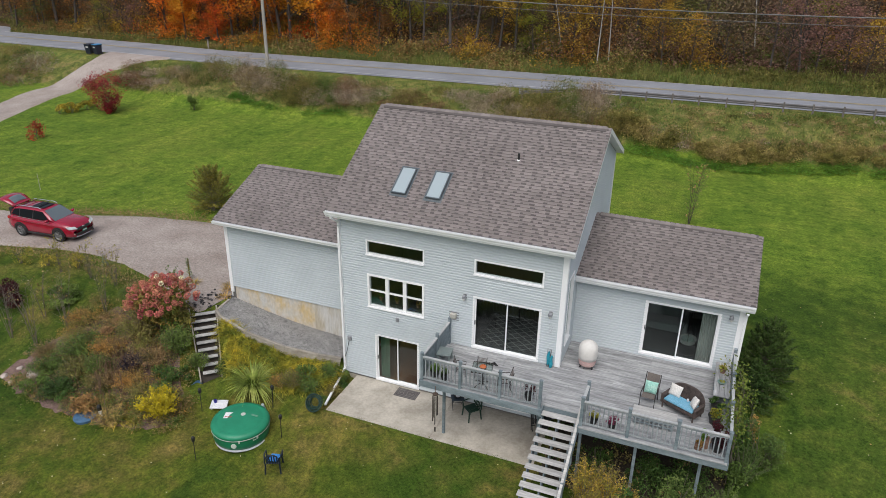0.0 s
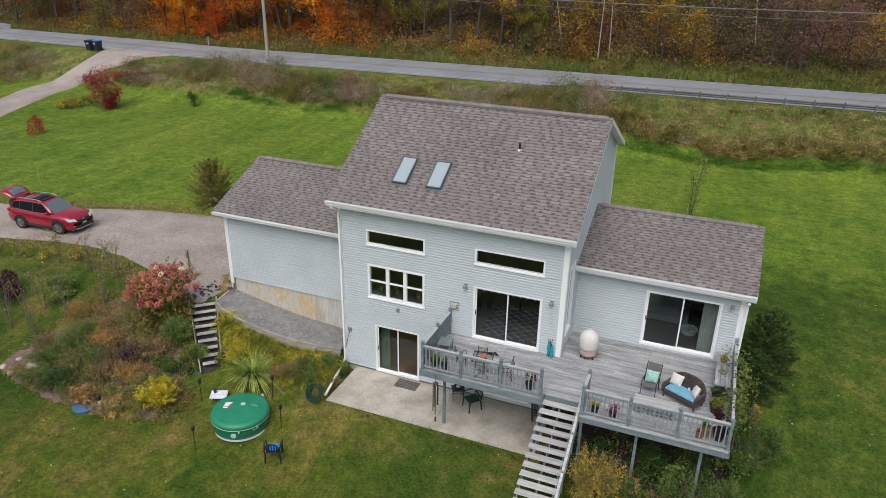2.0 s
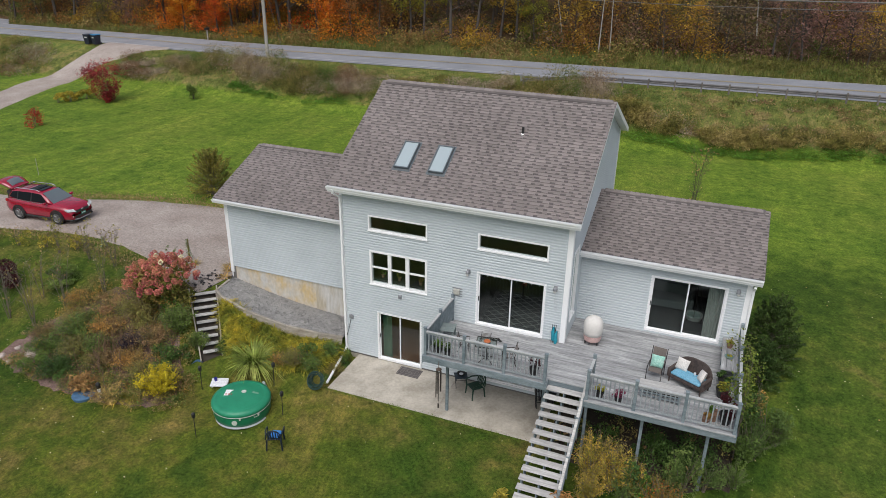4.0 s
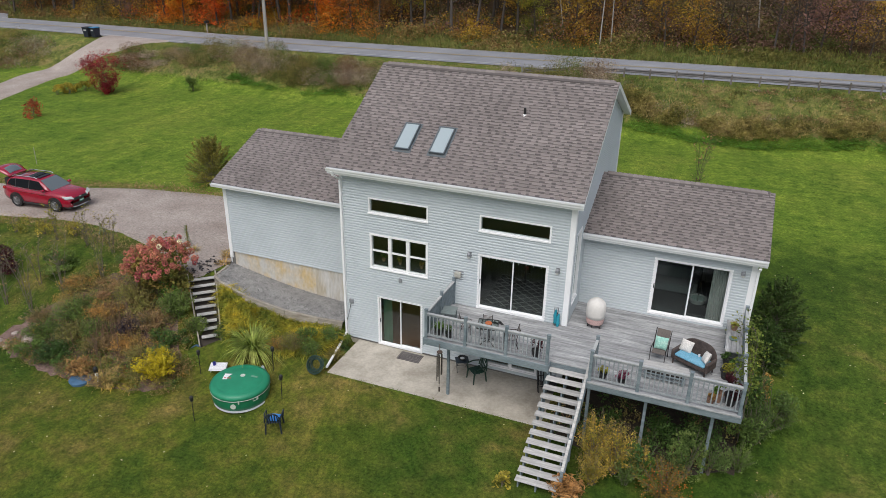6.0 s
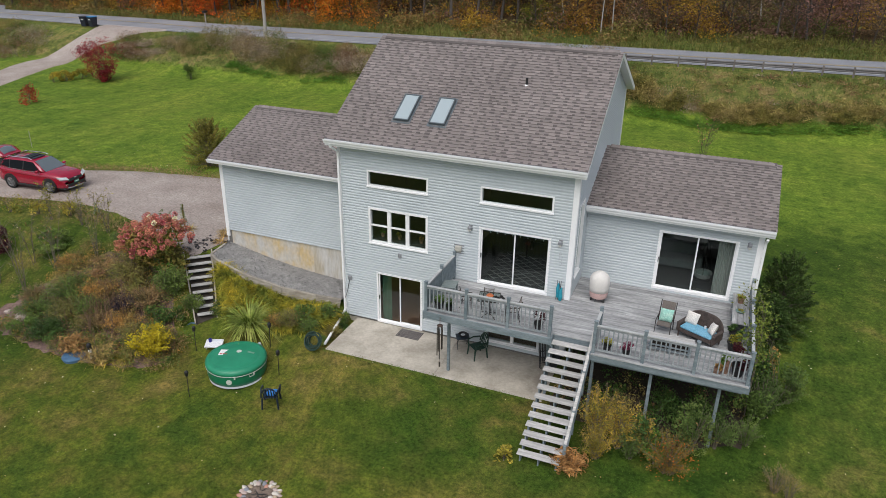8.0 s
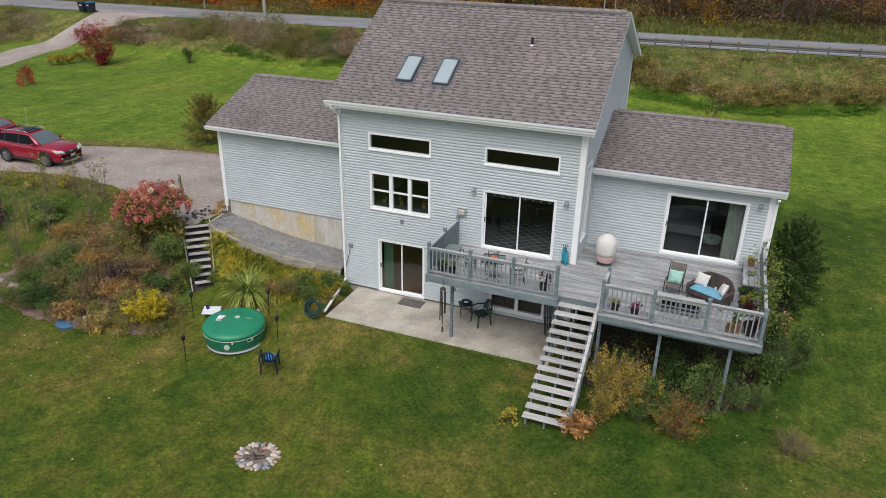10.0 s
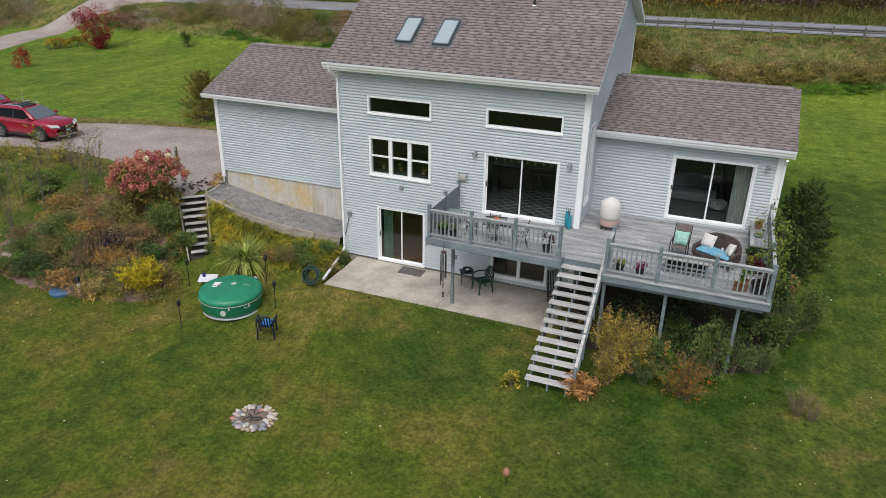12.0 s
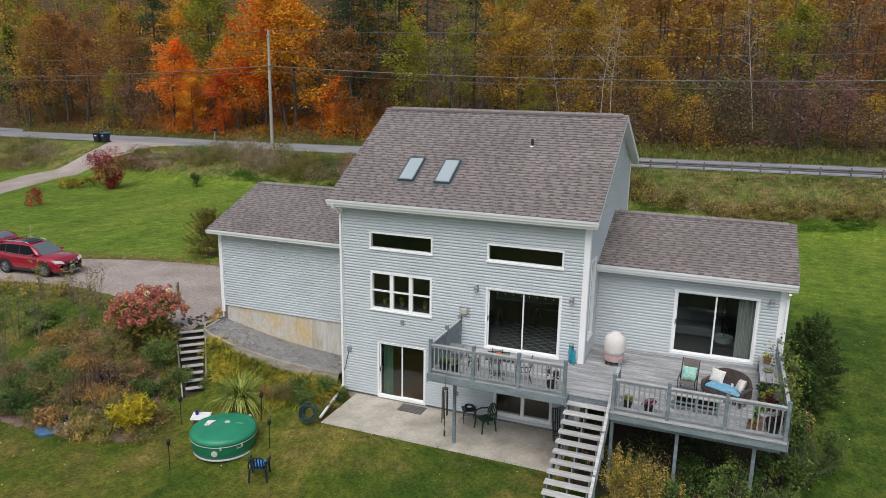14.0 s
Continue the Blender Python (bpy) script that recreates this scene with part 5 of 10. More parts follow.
bed = [  # x, y, r, h, leaf, n, size, label, name
    (-7.4, -4.3, 0.75, 0.85, L_RUST, 1100, 0.1, "rust-brown mounded perennial in the bed", "rust_perennial"),
    (-7.2, -3.1, 0.8, 0.9, L_BROWN, 1100, 0.1, "browning perennial in the flower bed", "brown_perennial"),
    (-6.3, -3.6, 0.7, 0.75, L_DEEP, 1000, 0.11, "low dark green perennial in the bed", "green_perennial"),
    (-5.9, -4.3, 0.6, 0.6, L_GREEN, 800, 0.1, "low green perennial in the bed", "green_perennial"),
    (-6.6, -2.3, 0.75, 1.1, L_GREEN, 1300, 0.12, "leafy green shrub beside the garden steps", "green_shrub"),
    (-7.3, -1.9, 0.6, 1.3, L_BRIGHT, 900, 0.13, "fresh green shrub below the hydrangea", "green_shrub"),
    (-8.9, -2.2, 0.9, 1.0, L_OLIVE, 1300, 0.11, "olive shrub in the flower bed", "olive_shrub"),
    (-9.7, -3.2, 0.9, 0.8, L_RUST, 1100, 0.1, "rust-brown mounded perennial in the bed", "rust_perennial"),
    (-10.4, -2.1, 1.0, 0.8, L_BROWN, 1200, 0.1, "browning perennial in the flower bed", "brown_perennial"),
    (-10.0, -4.4, 1.0, 0.85, L_OLIVE, 1400, 0.11, "olive shrub in the flower bed", "olive_shrub"),
    (-9.9, -5.6, 0.9, 0.8, L_DEEP, 1500, 0.11, "dark green leafy clump at the lawn's edge", "green_perennial"),
    (-10.9, -5.8, 0.85, 0.75, L_GREEN, 1300, 0.12, "green leafy clump at the lawn's edge", "green_perennial"),
    (-11.6, -4.6, 0.9, 0.7, L_GREEN, 1100, 0.11, "green leafy clump in the flower bed", "green_perennial"),
    (-8.5, -4.6, 0.7, 0.8, L_BROWN, 1000, 0.1, "browning perennial in the flower bed", "brown_perennial"),
    (-9.1, -5.0, 0.55, 0.6, L_OLIVE, 700, 0.1, "olive shrub in the flower bed", "olive_shrub"),
    (-11.4, -3.2, 0.9, 0.7, L_OLIVE, 1100, 0.1, "olive shrub in the flower bed", "olive_shrub"),
    (-12.6, -3.9, 0.8, 0.55, L_BROWN, 800, 0.09, "browning perennial in the flower bed", "brown_perennial"),
    (-6.0, -5.3, 0.5, 0.55, L_OLIVE, 700, 0.08, "wispy olive perennial in the bed", "olive_perennial"),
    (-9.6, -1.0, 0.9, 0.9, L_RUST, 1100, 0.1, "rust-brown mounded perennial in the bed", "rust_perennial"),
    (-10.6, -0.4, 0.8, 0.7, L_GREEN, 900, 0.12, "low green shrub on the lawn", "green_shrub"),
    (-14.0, -1.4, 0.9, 0.8, L_GREEN, 1300, 0.14, "low green shrub on the lawn", "green_shrub"),
    (-12.2, -2.2, 0.8, 0.6, L_RUST, 800, 0.1, "rust-brown mounded perennial in the bed", "rust_perennial"),
    (-5.5, -2.5, 0.5, 0.8, L_GREEN, 800, 0.11, "leafy green shrub beside the garden steps", "green_shrub"),
    (-5.6, -3.3, 0.5, 0.55, L_DEEP, 700, 0.1, "low dark green perennial in the bed", "green_perennial"),
    (-4.35, -2.15, 0.5, 0.75, L_DEEP, 900, 0.1, "dark green shrub beside the garden steps", "green_shrub"),
    (-1.2, -2.2, 0.6, 0.7, L_OLIVE, 900, 0.1, "olive shrub below the gravel bed", "olive_shrub"),
    (-0.75, -1.7, 0.6, 0.8, L_GREEN, 900, 0.11, "green shrub below the gravel bed", "green_shrub"),
    (-1.7, -2.4, 0.45, 0.6, L_RUST, 600, 0.09, "rust-brown mounded perennial in the bed", "rust_perennial"),
    (-0.2, -1.0, 0.45, 0.5, L_GREEN, 700, 0.11, "green leafy plant by the downspout", "green_perennial"),
    (0.25, -0.75, 0.35, 0.35, L_DEEP, 500, 0.1, "green leafy plant at the patio's corner", "green_perennial"),
    (0.1, -0.55, 0.4, 0.55, L_GREEN, 700, 0.11, "green leafy plant at the house corner", "green_perennial"),
    (0.2, -1.4, 0.4, 0.45, L_OLIVE, 600, 0.1, "olive leafy plant at the patio's edge", "green_perennial"),
    (0.15, -1.95, 0.4, 0.4, L_GREEN, 600, 0.1, "green leafy plant at the patio's edge", "green_perennial"),
    (-10.8, -3.6, 1.0, 1.0, L_GREEN, 1400, 0.11, "green mounded shrub in the bed", "green_shrub"),
    (-9.3, -4.2, 0.7, 1.0, L_GREEN, 1000, 0.11, "green mounded shrub in the bed", "green_shrub"),
    (-7.9, -2.6, 0.7, 1.1, L_OLIVE, 1000, 0.11, "olive shrub in the flower bed", "olive_shrub"),
    (-6.7, -4.6, 0.55, 0.7, L_OLIVE, 800, 0.1, "olive shrub in the flower bed", "olive_shrub"),
    (-0.35, -2.1, 0.45, 0.5, L_GREEN, 600, 0.11, "green leafy plant by the hose", "green_perennial"),
]
for i, (x, y, r, h, lf, n, s, lab, nm) in enumerate(bed):
    if i % 3 == 2:
        bush(nm, lab, x, y, r, h, lf, int(n * 1.9), s * 0.68, 10, 50 + i, aspect=0.45, category="plant")
    else:
        spray(nm, lab, x, y, r * 1.05, h * 1.15, lf, int(60 + 50 * r), int(n / 28), s * 0.66, 50 + i, "plant", 0.4, 0.05)
spray("dark_perennial", "dark purple-leaved perennial in the bed", -7.9, -3.6, 0.75, 0.95, L_BLACK, 60, 30, 0.09, 77, "plant", 0.45, 0.06)
rng = np.random.default_rng(17)
for i in range(16):
    t, v = rng.uniform(0, 1), rng.uniform(0, 1)
    x = -5.1 + 4.6 * t
    y = -0.75 - 0.35 * math.sin(t * 3.1) - v * 0.95
    tuft("daylily", "yellowing daylily clump on the bank", x, y, 0.55, 0.6, L_LILY, 80, 0.05, 100 + i, 1.1)
for i, (x, y, s) in enumerate(((-6.6, -5.9, 0.5), (-7.1, -5.8, 0.45), (-6.0, -5.75, 0.4), (-7.9, -5.1, 0.4), (-6.5, -5.2, 0.4), (-12.0, -2.7, 0.4))):
    tuft("dry_grass_tuft", "fading tan grass tuft in the bed", x, y, s, s * 1.1, L_TAN if i % 2 else L_GOLD, 110, 0.03, 130 + i, 0.9)


def sapling(name, label, x, y, h, k, material, leaves, size, seed, bark=STEM, lean=0.25):
    """A thin many-stemmed young tree with few leaves."""
    rng = np.random.default_rng(seed)
    t = thing(name, label, "sapling", pose(x, y, float(land(x, y)) - 0.02))
    tips = []
    tw = Mesh()
    for _ in range(k):
        a, q = rng.uniform(0, 2 * np.pi), rng.uniform(0.2, 1.0) * lean * h
        p = [Vector((0.04 * math.cos(a), 0.04 * math.sin(a), -0.05)), Vector((q * 0.4 * math.cos(a), q * 0.4 * math.sin(a), h * 0.5)), Vector((q * math.cos(a), q * math.sin(a), h * rng.uniform(0.75, 1)))]
        tw.tube(p, [0.012, 0.008, 0.003], 5)
        for f in np.linspace(0.1, 1.0, 10):
            o = p[1].lerp(p[2], (f - 0.4) / 0.6) if f > 0.4 else p[0].lerp(p[1], f / 0.4)
            b = rng.uniform(0, 2 * np.pi)
            e = o + Vector((math.cos(b), math.sin(b), 0.9)) * rng.uniform(0.08, 0.3) * h * 0.5
            tw.tube([o, e], [0.006, 0.003], 4)
            tips += [np.array(o.lerp(e, u)) for u in (0.4, 0.7, 1.0)]
    part("branching", tw, bark, t)
    if leaves:
        c = np.array(tips)[rng.integers(0, len(tips), leaves)] + rng.normal(0, 0.05 * h / 2, (leaves, 3))
        part("leaves", leaf_data("leaves", c, size, material, rng, 0.2, 0.5), None, t)
    return t


for i, (x, y, h, k, lf, n) in enumerate(((-13.5, -3.6, 3.2, 8, L_BROWN, 60), (-12.55, -2.65, 3.0, 6, L_BROWN, 60), (-14.2, -2.4, 2.3, 5, L_BROWN, 40), (-11.4, -1.5, 2.9, 5, L_OLIVE, 170), (-12.4, 0.2, 2.3, 6, L_OLIVE, 200), (-14.15, 0.4, 1.9, 6, L_GOLD, 130), (-16.0, 0.3, 1.9, 5, L_GOLD, 200), (-15.0, -3.6, 2.6, 8, L_BROWN, 40), (-9.6, 1.0, 1.3, 3, L_GREEN, 120))):
    sapling("young_tree", "thin bare-stemmed young tree with few leaves", x, y, h, k, lf, n, 0.1, 300 + i)
rng = np.random.default_rng(23)
dead = Mesh()
for _ in range(46):
    x, y = rng.normal(-7.9, 0.45), rng.normal(-4.2, 0.55)
    z = float(land(x, y))
    dead.tube([(x, y, z), (x + rng.normal(0, 0.06), y + rng.normal(0, 0.06), z + rng.uniform(0.6, 1.15))], [0.018, 0.012], 5)
solid("dead_flower_stalks", dead, surface("dead_stalk", (0.12, 0.075, 0.045), (0.2, 0.13, 0.085), 0.9), "upright dead brown flower stalks", "plant", kind="stuff")

# -- beside and below the deck --
L_GREYGREEN = leaf_mat("grey_green_leaf", [(0.05, 0.085, 0.022), (0.09, 0.14, 0.036), (0.16, 0.19, 0.06)])
L_FLUFF = leaf_mat("seed_fluff", [(0.13, 0.1, 0.05), (0.2, 0.155, 0.085)])
feathery = [  # x, y, r, h, leaf, stems, leaves to a stem, size, label, name
    (10.85, -3.6, 0.75, 2.0, L_GROD, 80, 46, 0.085, "yellowing goldenrod clump beside the stairs", "goldenrod"),
    (11.5, -3.65, 0.75, 1.9, L_GROD, 80, 46, 0.085, "yellowing goldenrod clump below the deck", "goldenrod"),
    (10.95, -4.35, 0.6, 1.25, L_GROD, 60, 40, 0.08, "yellowing goldenrod clump beside the stairs", "goldenrod"),
    (12.1, -3.7, 0.5, 1.5, L_GROD, 44, 44, 0.085, "yellowing goldenrod clump below the deck", "goldenrod"),
    (11.9, -4.0, 0.5, 1.1, L_GREYGREEN, 26, 44, 0.1, "wispy grey-green weeds below the deck", "tall_weed"),
    (13.05, -4.15, 0.95, 1.3, L_REDSCATTER, 80, 46, 0.075, "red-berried orange and olive shrub", "berry_shrub"),
    (15.1, -2.3, 0.6, 0.9, L_GREEN, 40, 44, 0.075, "green shrub at the deck's corner", "green_shrub"),
    (15.5, -0.9, 0.85, 1.6, L_GREYGREEN, 40, 40, 0.1, "arching grey-green shrub beside the deck", "green_shrub"),
    (16.3, 0.15, 0.7, 1.3, L_GREEN, 34, 44, 0.1, "arching green shrub beside the deck", "green_shrub"),
    (15.95, -3.85, 0.5, 1.0, L_BROWN, 30, 30, 0.06, "small sparse russet shrub on the lawn", "russet_shrub"),
    (16.3, -4.0, 0.4, 0.8, L_OLIVE, 20, 26, 0.055, "small sparse grey-green shrub on the lawn", "olive_shrub"),
]
for i, (x, y, r, h, lf, k, per, s, lab, nm) in enumerate(feathery):
    spray(nm, lab, x, y, r, h, lf, k, per, s, 40 + i, aspect=0.24, seeds=L_FLUFF if nm == "goldenrod" else None)
rng = np.random.default_rng(19)
d = rng.normal(0, 1, (420, 3))
d /= np.linalg.norm(d, axis=1, keepdims=True)
d[:, 2] = np.abs(d[:, 2])
c = np.array([13.05, -4.15, float(land(13.05, -4.15)) + 0.25]) + d * np.array([0.85, 0.85, 0.9]) * rng.uniform(0.6, 1.0, (420, 1))
tagged(new("berries", leaf_data("berries", c, 0.045, leaf_mat("red_orange_berry", [(0.45, 0.08, 0.02), (0.5, 0.16, 0.03), (0.4, 0.04, 0.02)]), rng, 0.5, 0.8)), "red-orange berries and leaves on the shrub", "berries", kind="stuff")
under = [
    (13.6, -3.1, 0.85, 1.9, L_GREYGREEN, 2600, 0.075, "grey-green leafy shrub below the deck", "olive_shrub"),
    (14.25, -2.75, 0.6, 1.45, L_GREYGREEN, 1300, 0.08, "grey-green leafy shrub below the deck", "olive_shrub"),
    (12.25, -3.6, 0.7, 1.4, L_DEEP, 1700, 0.12, "dark green leafy shrub below the deck", "green_shrub"),
    (12.65, -3.95, 0.4, 1.2, L_BRIGHT, 600, 0.13, "fresh green shrub below the deck", "green_shrub"),
    (15.95, 0.0, 0.95, 1.75, L_GREYGREEN, 2400, 0.105, "arching grey-green shrub beside the deck", "green_shrub"),
    (15.2, -1.2, 0.6, 1.5, L_GREEN, 1300, 0.1, "green shrub at the deck's corner", "green_shrub"),
    (15.4, 0.9, 0.65, 1.7, L_RUST, 900, 0.1, "reddish autumn shrub beside the deck", "red_shrub"),
    (15.3, 0.2, 0.6, 2.2, L_DEEP, 1300, 0.12, "dark green shrub beside the deck", "green_shrub"),
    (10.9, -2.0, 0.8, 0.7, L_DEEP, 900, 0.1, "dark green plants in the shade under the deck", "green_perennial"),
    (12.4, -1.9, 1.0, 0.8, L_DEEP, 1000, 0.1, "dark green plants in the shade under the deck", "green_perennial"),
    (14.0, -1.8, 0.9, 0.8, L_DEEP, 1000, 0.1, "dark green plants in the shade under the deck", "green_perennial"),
    (8.4, -5.35, 0.35, 0.5, L_GOLD, 260, 0.13, "small yellowing plant at the foot of the stairs", "yellow_plant"),
]
for i, (x, y, r, h, lf, n, s, lab, nm) in enumerate(under):
    bush(nm, lab, x, y, r, h, lf, n, s, 10, 500 + i, aspect=0.4)
# Soil colour taken near black to carry the shade under the deck.
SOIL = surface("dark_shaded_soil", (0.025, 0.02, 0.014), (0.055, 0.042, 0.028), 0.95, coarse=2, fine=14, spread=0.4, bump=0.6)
tagged(strip("deck_soil", [(9.05, -3.0), (10.5, -3.2), (13, -3.2), (15.0, -2.7)], [(9.05, 1.9), (11, 1.95), (13, 1.95), (15.1, 1.9)], land, SOIL, 6, 18, 0.05, 0.03), "bare soil under the deck, coloured near black for its shade", "soil", kind="structure")
rng = np.random.default_rng(61)
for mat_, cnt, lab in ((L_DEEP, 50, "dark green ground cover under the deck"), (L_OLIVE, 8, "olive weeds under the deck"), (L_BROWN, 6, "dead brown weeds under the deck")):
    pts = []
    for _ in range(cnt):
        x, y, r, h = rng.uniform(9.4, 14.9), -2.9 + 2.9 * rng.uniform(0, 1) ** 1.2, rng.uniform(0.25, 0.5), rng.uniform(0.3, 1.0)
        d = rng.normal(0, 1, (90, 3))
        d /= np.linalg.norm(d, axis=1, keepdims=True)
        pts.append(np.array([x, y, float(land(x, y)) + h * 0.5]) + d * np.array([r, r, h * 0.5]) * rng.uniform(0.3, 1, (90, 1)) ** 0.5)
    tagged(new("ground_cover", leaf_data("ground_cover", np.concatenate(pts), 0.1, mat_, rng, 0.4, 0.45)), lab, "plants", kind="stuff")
spray("dried_hosta", "dried tan hosta clump at the foot of the stairs", 10.3, -5.05, 0.6, 0.6, L_DRYHOSTA, 100, 12, 0.2, 7, "plant", 0.2, 0.06)
L_CEDAR = leaf_mat("cedar_spray", [(0.022, 0.046, 0.012), (0.042, 0.076, 0.018), (0.075, 0.115, 0.028)])
conifer_shrub("evergreen_shrub", "large dark green evergreen shrub beside the house", 16.0, 4.3, 1.15, 3.0, L_CEDAR, 170, 8, 0.45)
conifer_shrub("evergreen_shrub", "dark green evergreen shrub beside the house", 15.7, 3.0, 0.85, 1.9, L_CEDAR, 80, 9, 0.45)
# climber on the railing
rng = np.random.default_rng(31)
vine = thing("climbing_vine", "leafy climbing vine over the deck railing", "vine", pose(14.95, -0.6, 0.2))
tw, pts = Mesh(), []
for k in range(9):
    y0 = rng.uniform(-1.6, 1.3)
    p = [Vector((0.1, y0 * 0.5, 0)), Vector((rng.uniform(-0.05, 0.2), y0, 2.2)), Vector((rng.uniform(-0.35, 0.25), y0 + rng.normal(0, 0.3), 3.35 + rng.normal(0, 0.25))), Vector((rng.uniform(-0.7, 0.5), y0 + rng.normal(0, 0.5), 3.4 + rng.normal(0, 0.35)))]
    tw.tube(p, [0.012, 0.01, 0.007, 0.003], 5)
    for a, b in zip(p[1:], p[2:]):
        pts += [np.array(a.lerp(b, u)) for u in np.linspace(0, 1, 8)]
part("branching", tw, STEM, vine)
c = np.array(pts)[rng.integers(0, len(pts), 1300)] + rng.normal(0, 0.15, (1300, 3))
part("leaves", leaf_data("leaves", c, 0.095, leaf_mat("vine_leaf", [(0.06, 0.1, 0.02), (0.12, 0.16, 0.03), (0.24, 0.23, 0.04)]), rng, 0.3, 0.6), None, vine)

# -- behind the house --
conifer_shrub("conifer_shrub", "olive conifer shrub with upright tips by the driveway", -14.6, 10.1, 1.3, 2.7, leaf_mat("conifer_shrub_leaf", [(0.08, 0.09, 0.02), (0.165, 0.155, 0.032), (0.29, 0.225, 0.055)]), 150, 41, 1.0)
rng = np.random.default_rng(1042)
maple = thing("red_maple_shrub", "deep red-leaved young maple on the lawn", "shrub", pose(-38.6, 25.7, float(land(-38.6, 25.7)) - 0.02))
c = lumps(6800, 2.15, 4.1, 40, rng, 0.02)
c[:, :2] *= 0.3 + 0.75 * np.clip(c[:, 2:] / 2.6, 0, 1) ** 0.8
part("foliage", leaf_data("foliage", c, 0.13, L_CRIMSON, rng, 0.4, 0.5), None, maple)
part("branching", stems(1.3, 4.0, 12, rng), STEM, maple)
bush("red_shrub", "small sparse red-leaved shrub on the lawn", -37.3, 17.0, 0.85, 1.7, L_REDTHIN, 1300, 0.11, 16, 43, base=0.0)
bush("green_shrub", "small dark olive shrub on the lawn", -32.2, 29.5, 0.75, 1.6, L_GREEN, 1500, 0.11, 10, 44)
for i in range(5):
    bush("yellow_perennial", "yellow-green perennial clump by the driveway", -42.1 + 0.5 * (i % 2) + 0.15 * i, 23.5 + 0.75 * i, 0.85, 0.95, L_YPER, 800, 0.11, 8, 60 + i, category="plant")
sapling("young_tree", "slender young tree with a few leaves behind the wing", 12.1, 19.3, 3.8, 9, L_BROWN, 70, 0.16, 401, bark=BARK, lean=0.2)


def mullein(x, y, h, seed):
    """A tall woolly weed: a stout stalk with small leaves up its length."""
    rng = np.random.default_rng(seed)
    t = thing("mullein", "tall grey-green mullein stalk at the edge of the drive", "plant", pose(x, y, float(land(x, y)), 4, 3))
    part("stalk", Mesh().tube([(0, 0, -0.05), (0.02, 0, h * 0.6), (0.05, 0.02, h)], [0.03, 0.04, 0.02], 7), L_OLIVE, t)
    z = rng.uniform(0.05, 1.0, 150) * h
    a = rng.uniform(0, 2 * np.pi, 150)
    r = 0.16 * (1 - z / h) ** 2 + 0.045
    part("foliage", leaf_data("foliage", np.stack([r * np.cos(a), r * np.sin(a), z], 1), 0.1, leaf_mat("woolly_leaf", [(0.133, 0.171, 0.095), (0.247, 0.285, 0.171)]), rng, 0.4, 0.4), None, t)


mullein(-9.75, 2.2, 1.15, 1)
mullein(-14.6, 1.7, 0.6, 2)
for i, (x, y, s) in enumerate(((-7.3, 1.9, 0.5), (-7.6, 2.4, 0.4), (-7.0, 1.3, 0.4), (-9.2, 1.9, 0.45), (-7.2, 2.9, 0.35))):
    tuft("dry_weed", "dry tan weed tuft by the garage corner", x, y, s, s, L_TAN, 90, 0.022, 170 + i, 0.8)


DEADSTALK = surface("dead_brown_stalk", (0.1, 0.06, 0.035), (0.22, 0.14, 0.085), 0.9, coarse=4, fine=20)


def dead_stalks(x, y, r, h, n, seed):
    """A stand of bare brown stalks with a few withered leaves."""
    rng = np.random.default_rng(seed)
    t = thing("dead_perennial", "stand of bare dead brown stalks in the flower bed", "plant", pose(x, y, float(land(x, y)) - 0.02))
    pts = []
    for _ in range(n):
        a, u = rng.uniform(0, 2 * np.pi), r * rng.uniform(0, 1) ** 0.5
        f = Vector((math.cos(a) * u, math.sin(a) * u, 0))
        e = f + Vector((rng.normal(0, 0.06), rng.normal(0, 0.06), h * rng.uniform(0.6, 1.1)))
        part("stalk", Mesh().tube([f, e], [0.016, 0.009], 5), DEADSTALK, t)
        pts += [np.array(f.lerp(e, k)) + rng.normal(0, 0.035, 3) for k in rng.uniform(0.15, 1.0, 7)]
    part("withered_leaf", leaf_data("withered_leaf", np.array(pts), 0.08, L_BROWN, rng, 0.2, 0.35, 0.6), None, t, "withered brown leaves", kind="stuff")


for i, (x, y, r, h, n) in enumerate(((-8.75, -4.15, 0.42, 1.05, 44), (-8.0, -3.75, 0.38, 1.0, 36), (-9.2, -3.2, 0.35, 0.9, 26))):
    dead_stalks(x, y, r, h, n, 610 + i)
bush("yellow_plant", "small bright yellow perennial in the mulch", -12.0, -4.6, 0.32, 0.45, L_YELLOW, 260, 0.09, 6, 190, category="plant")

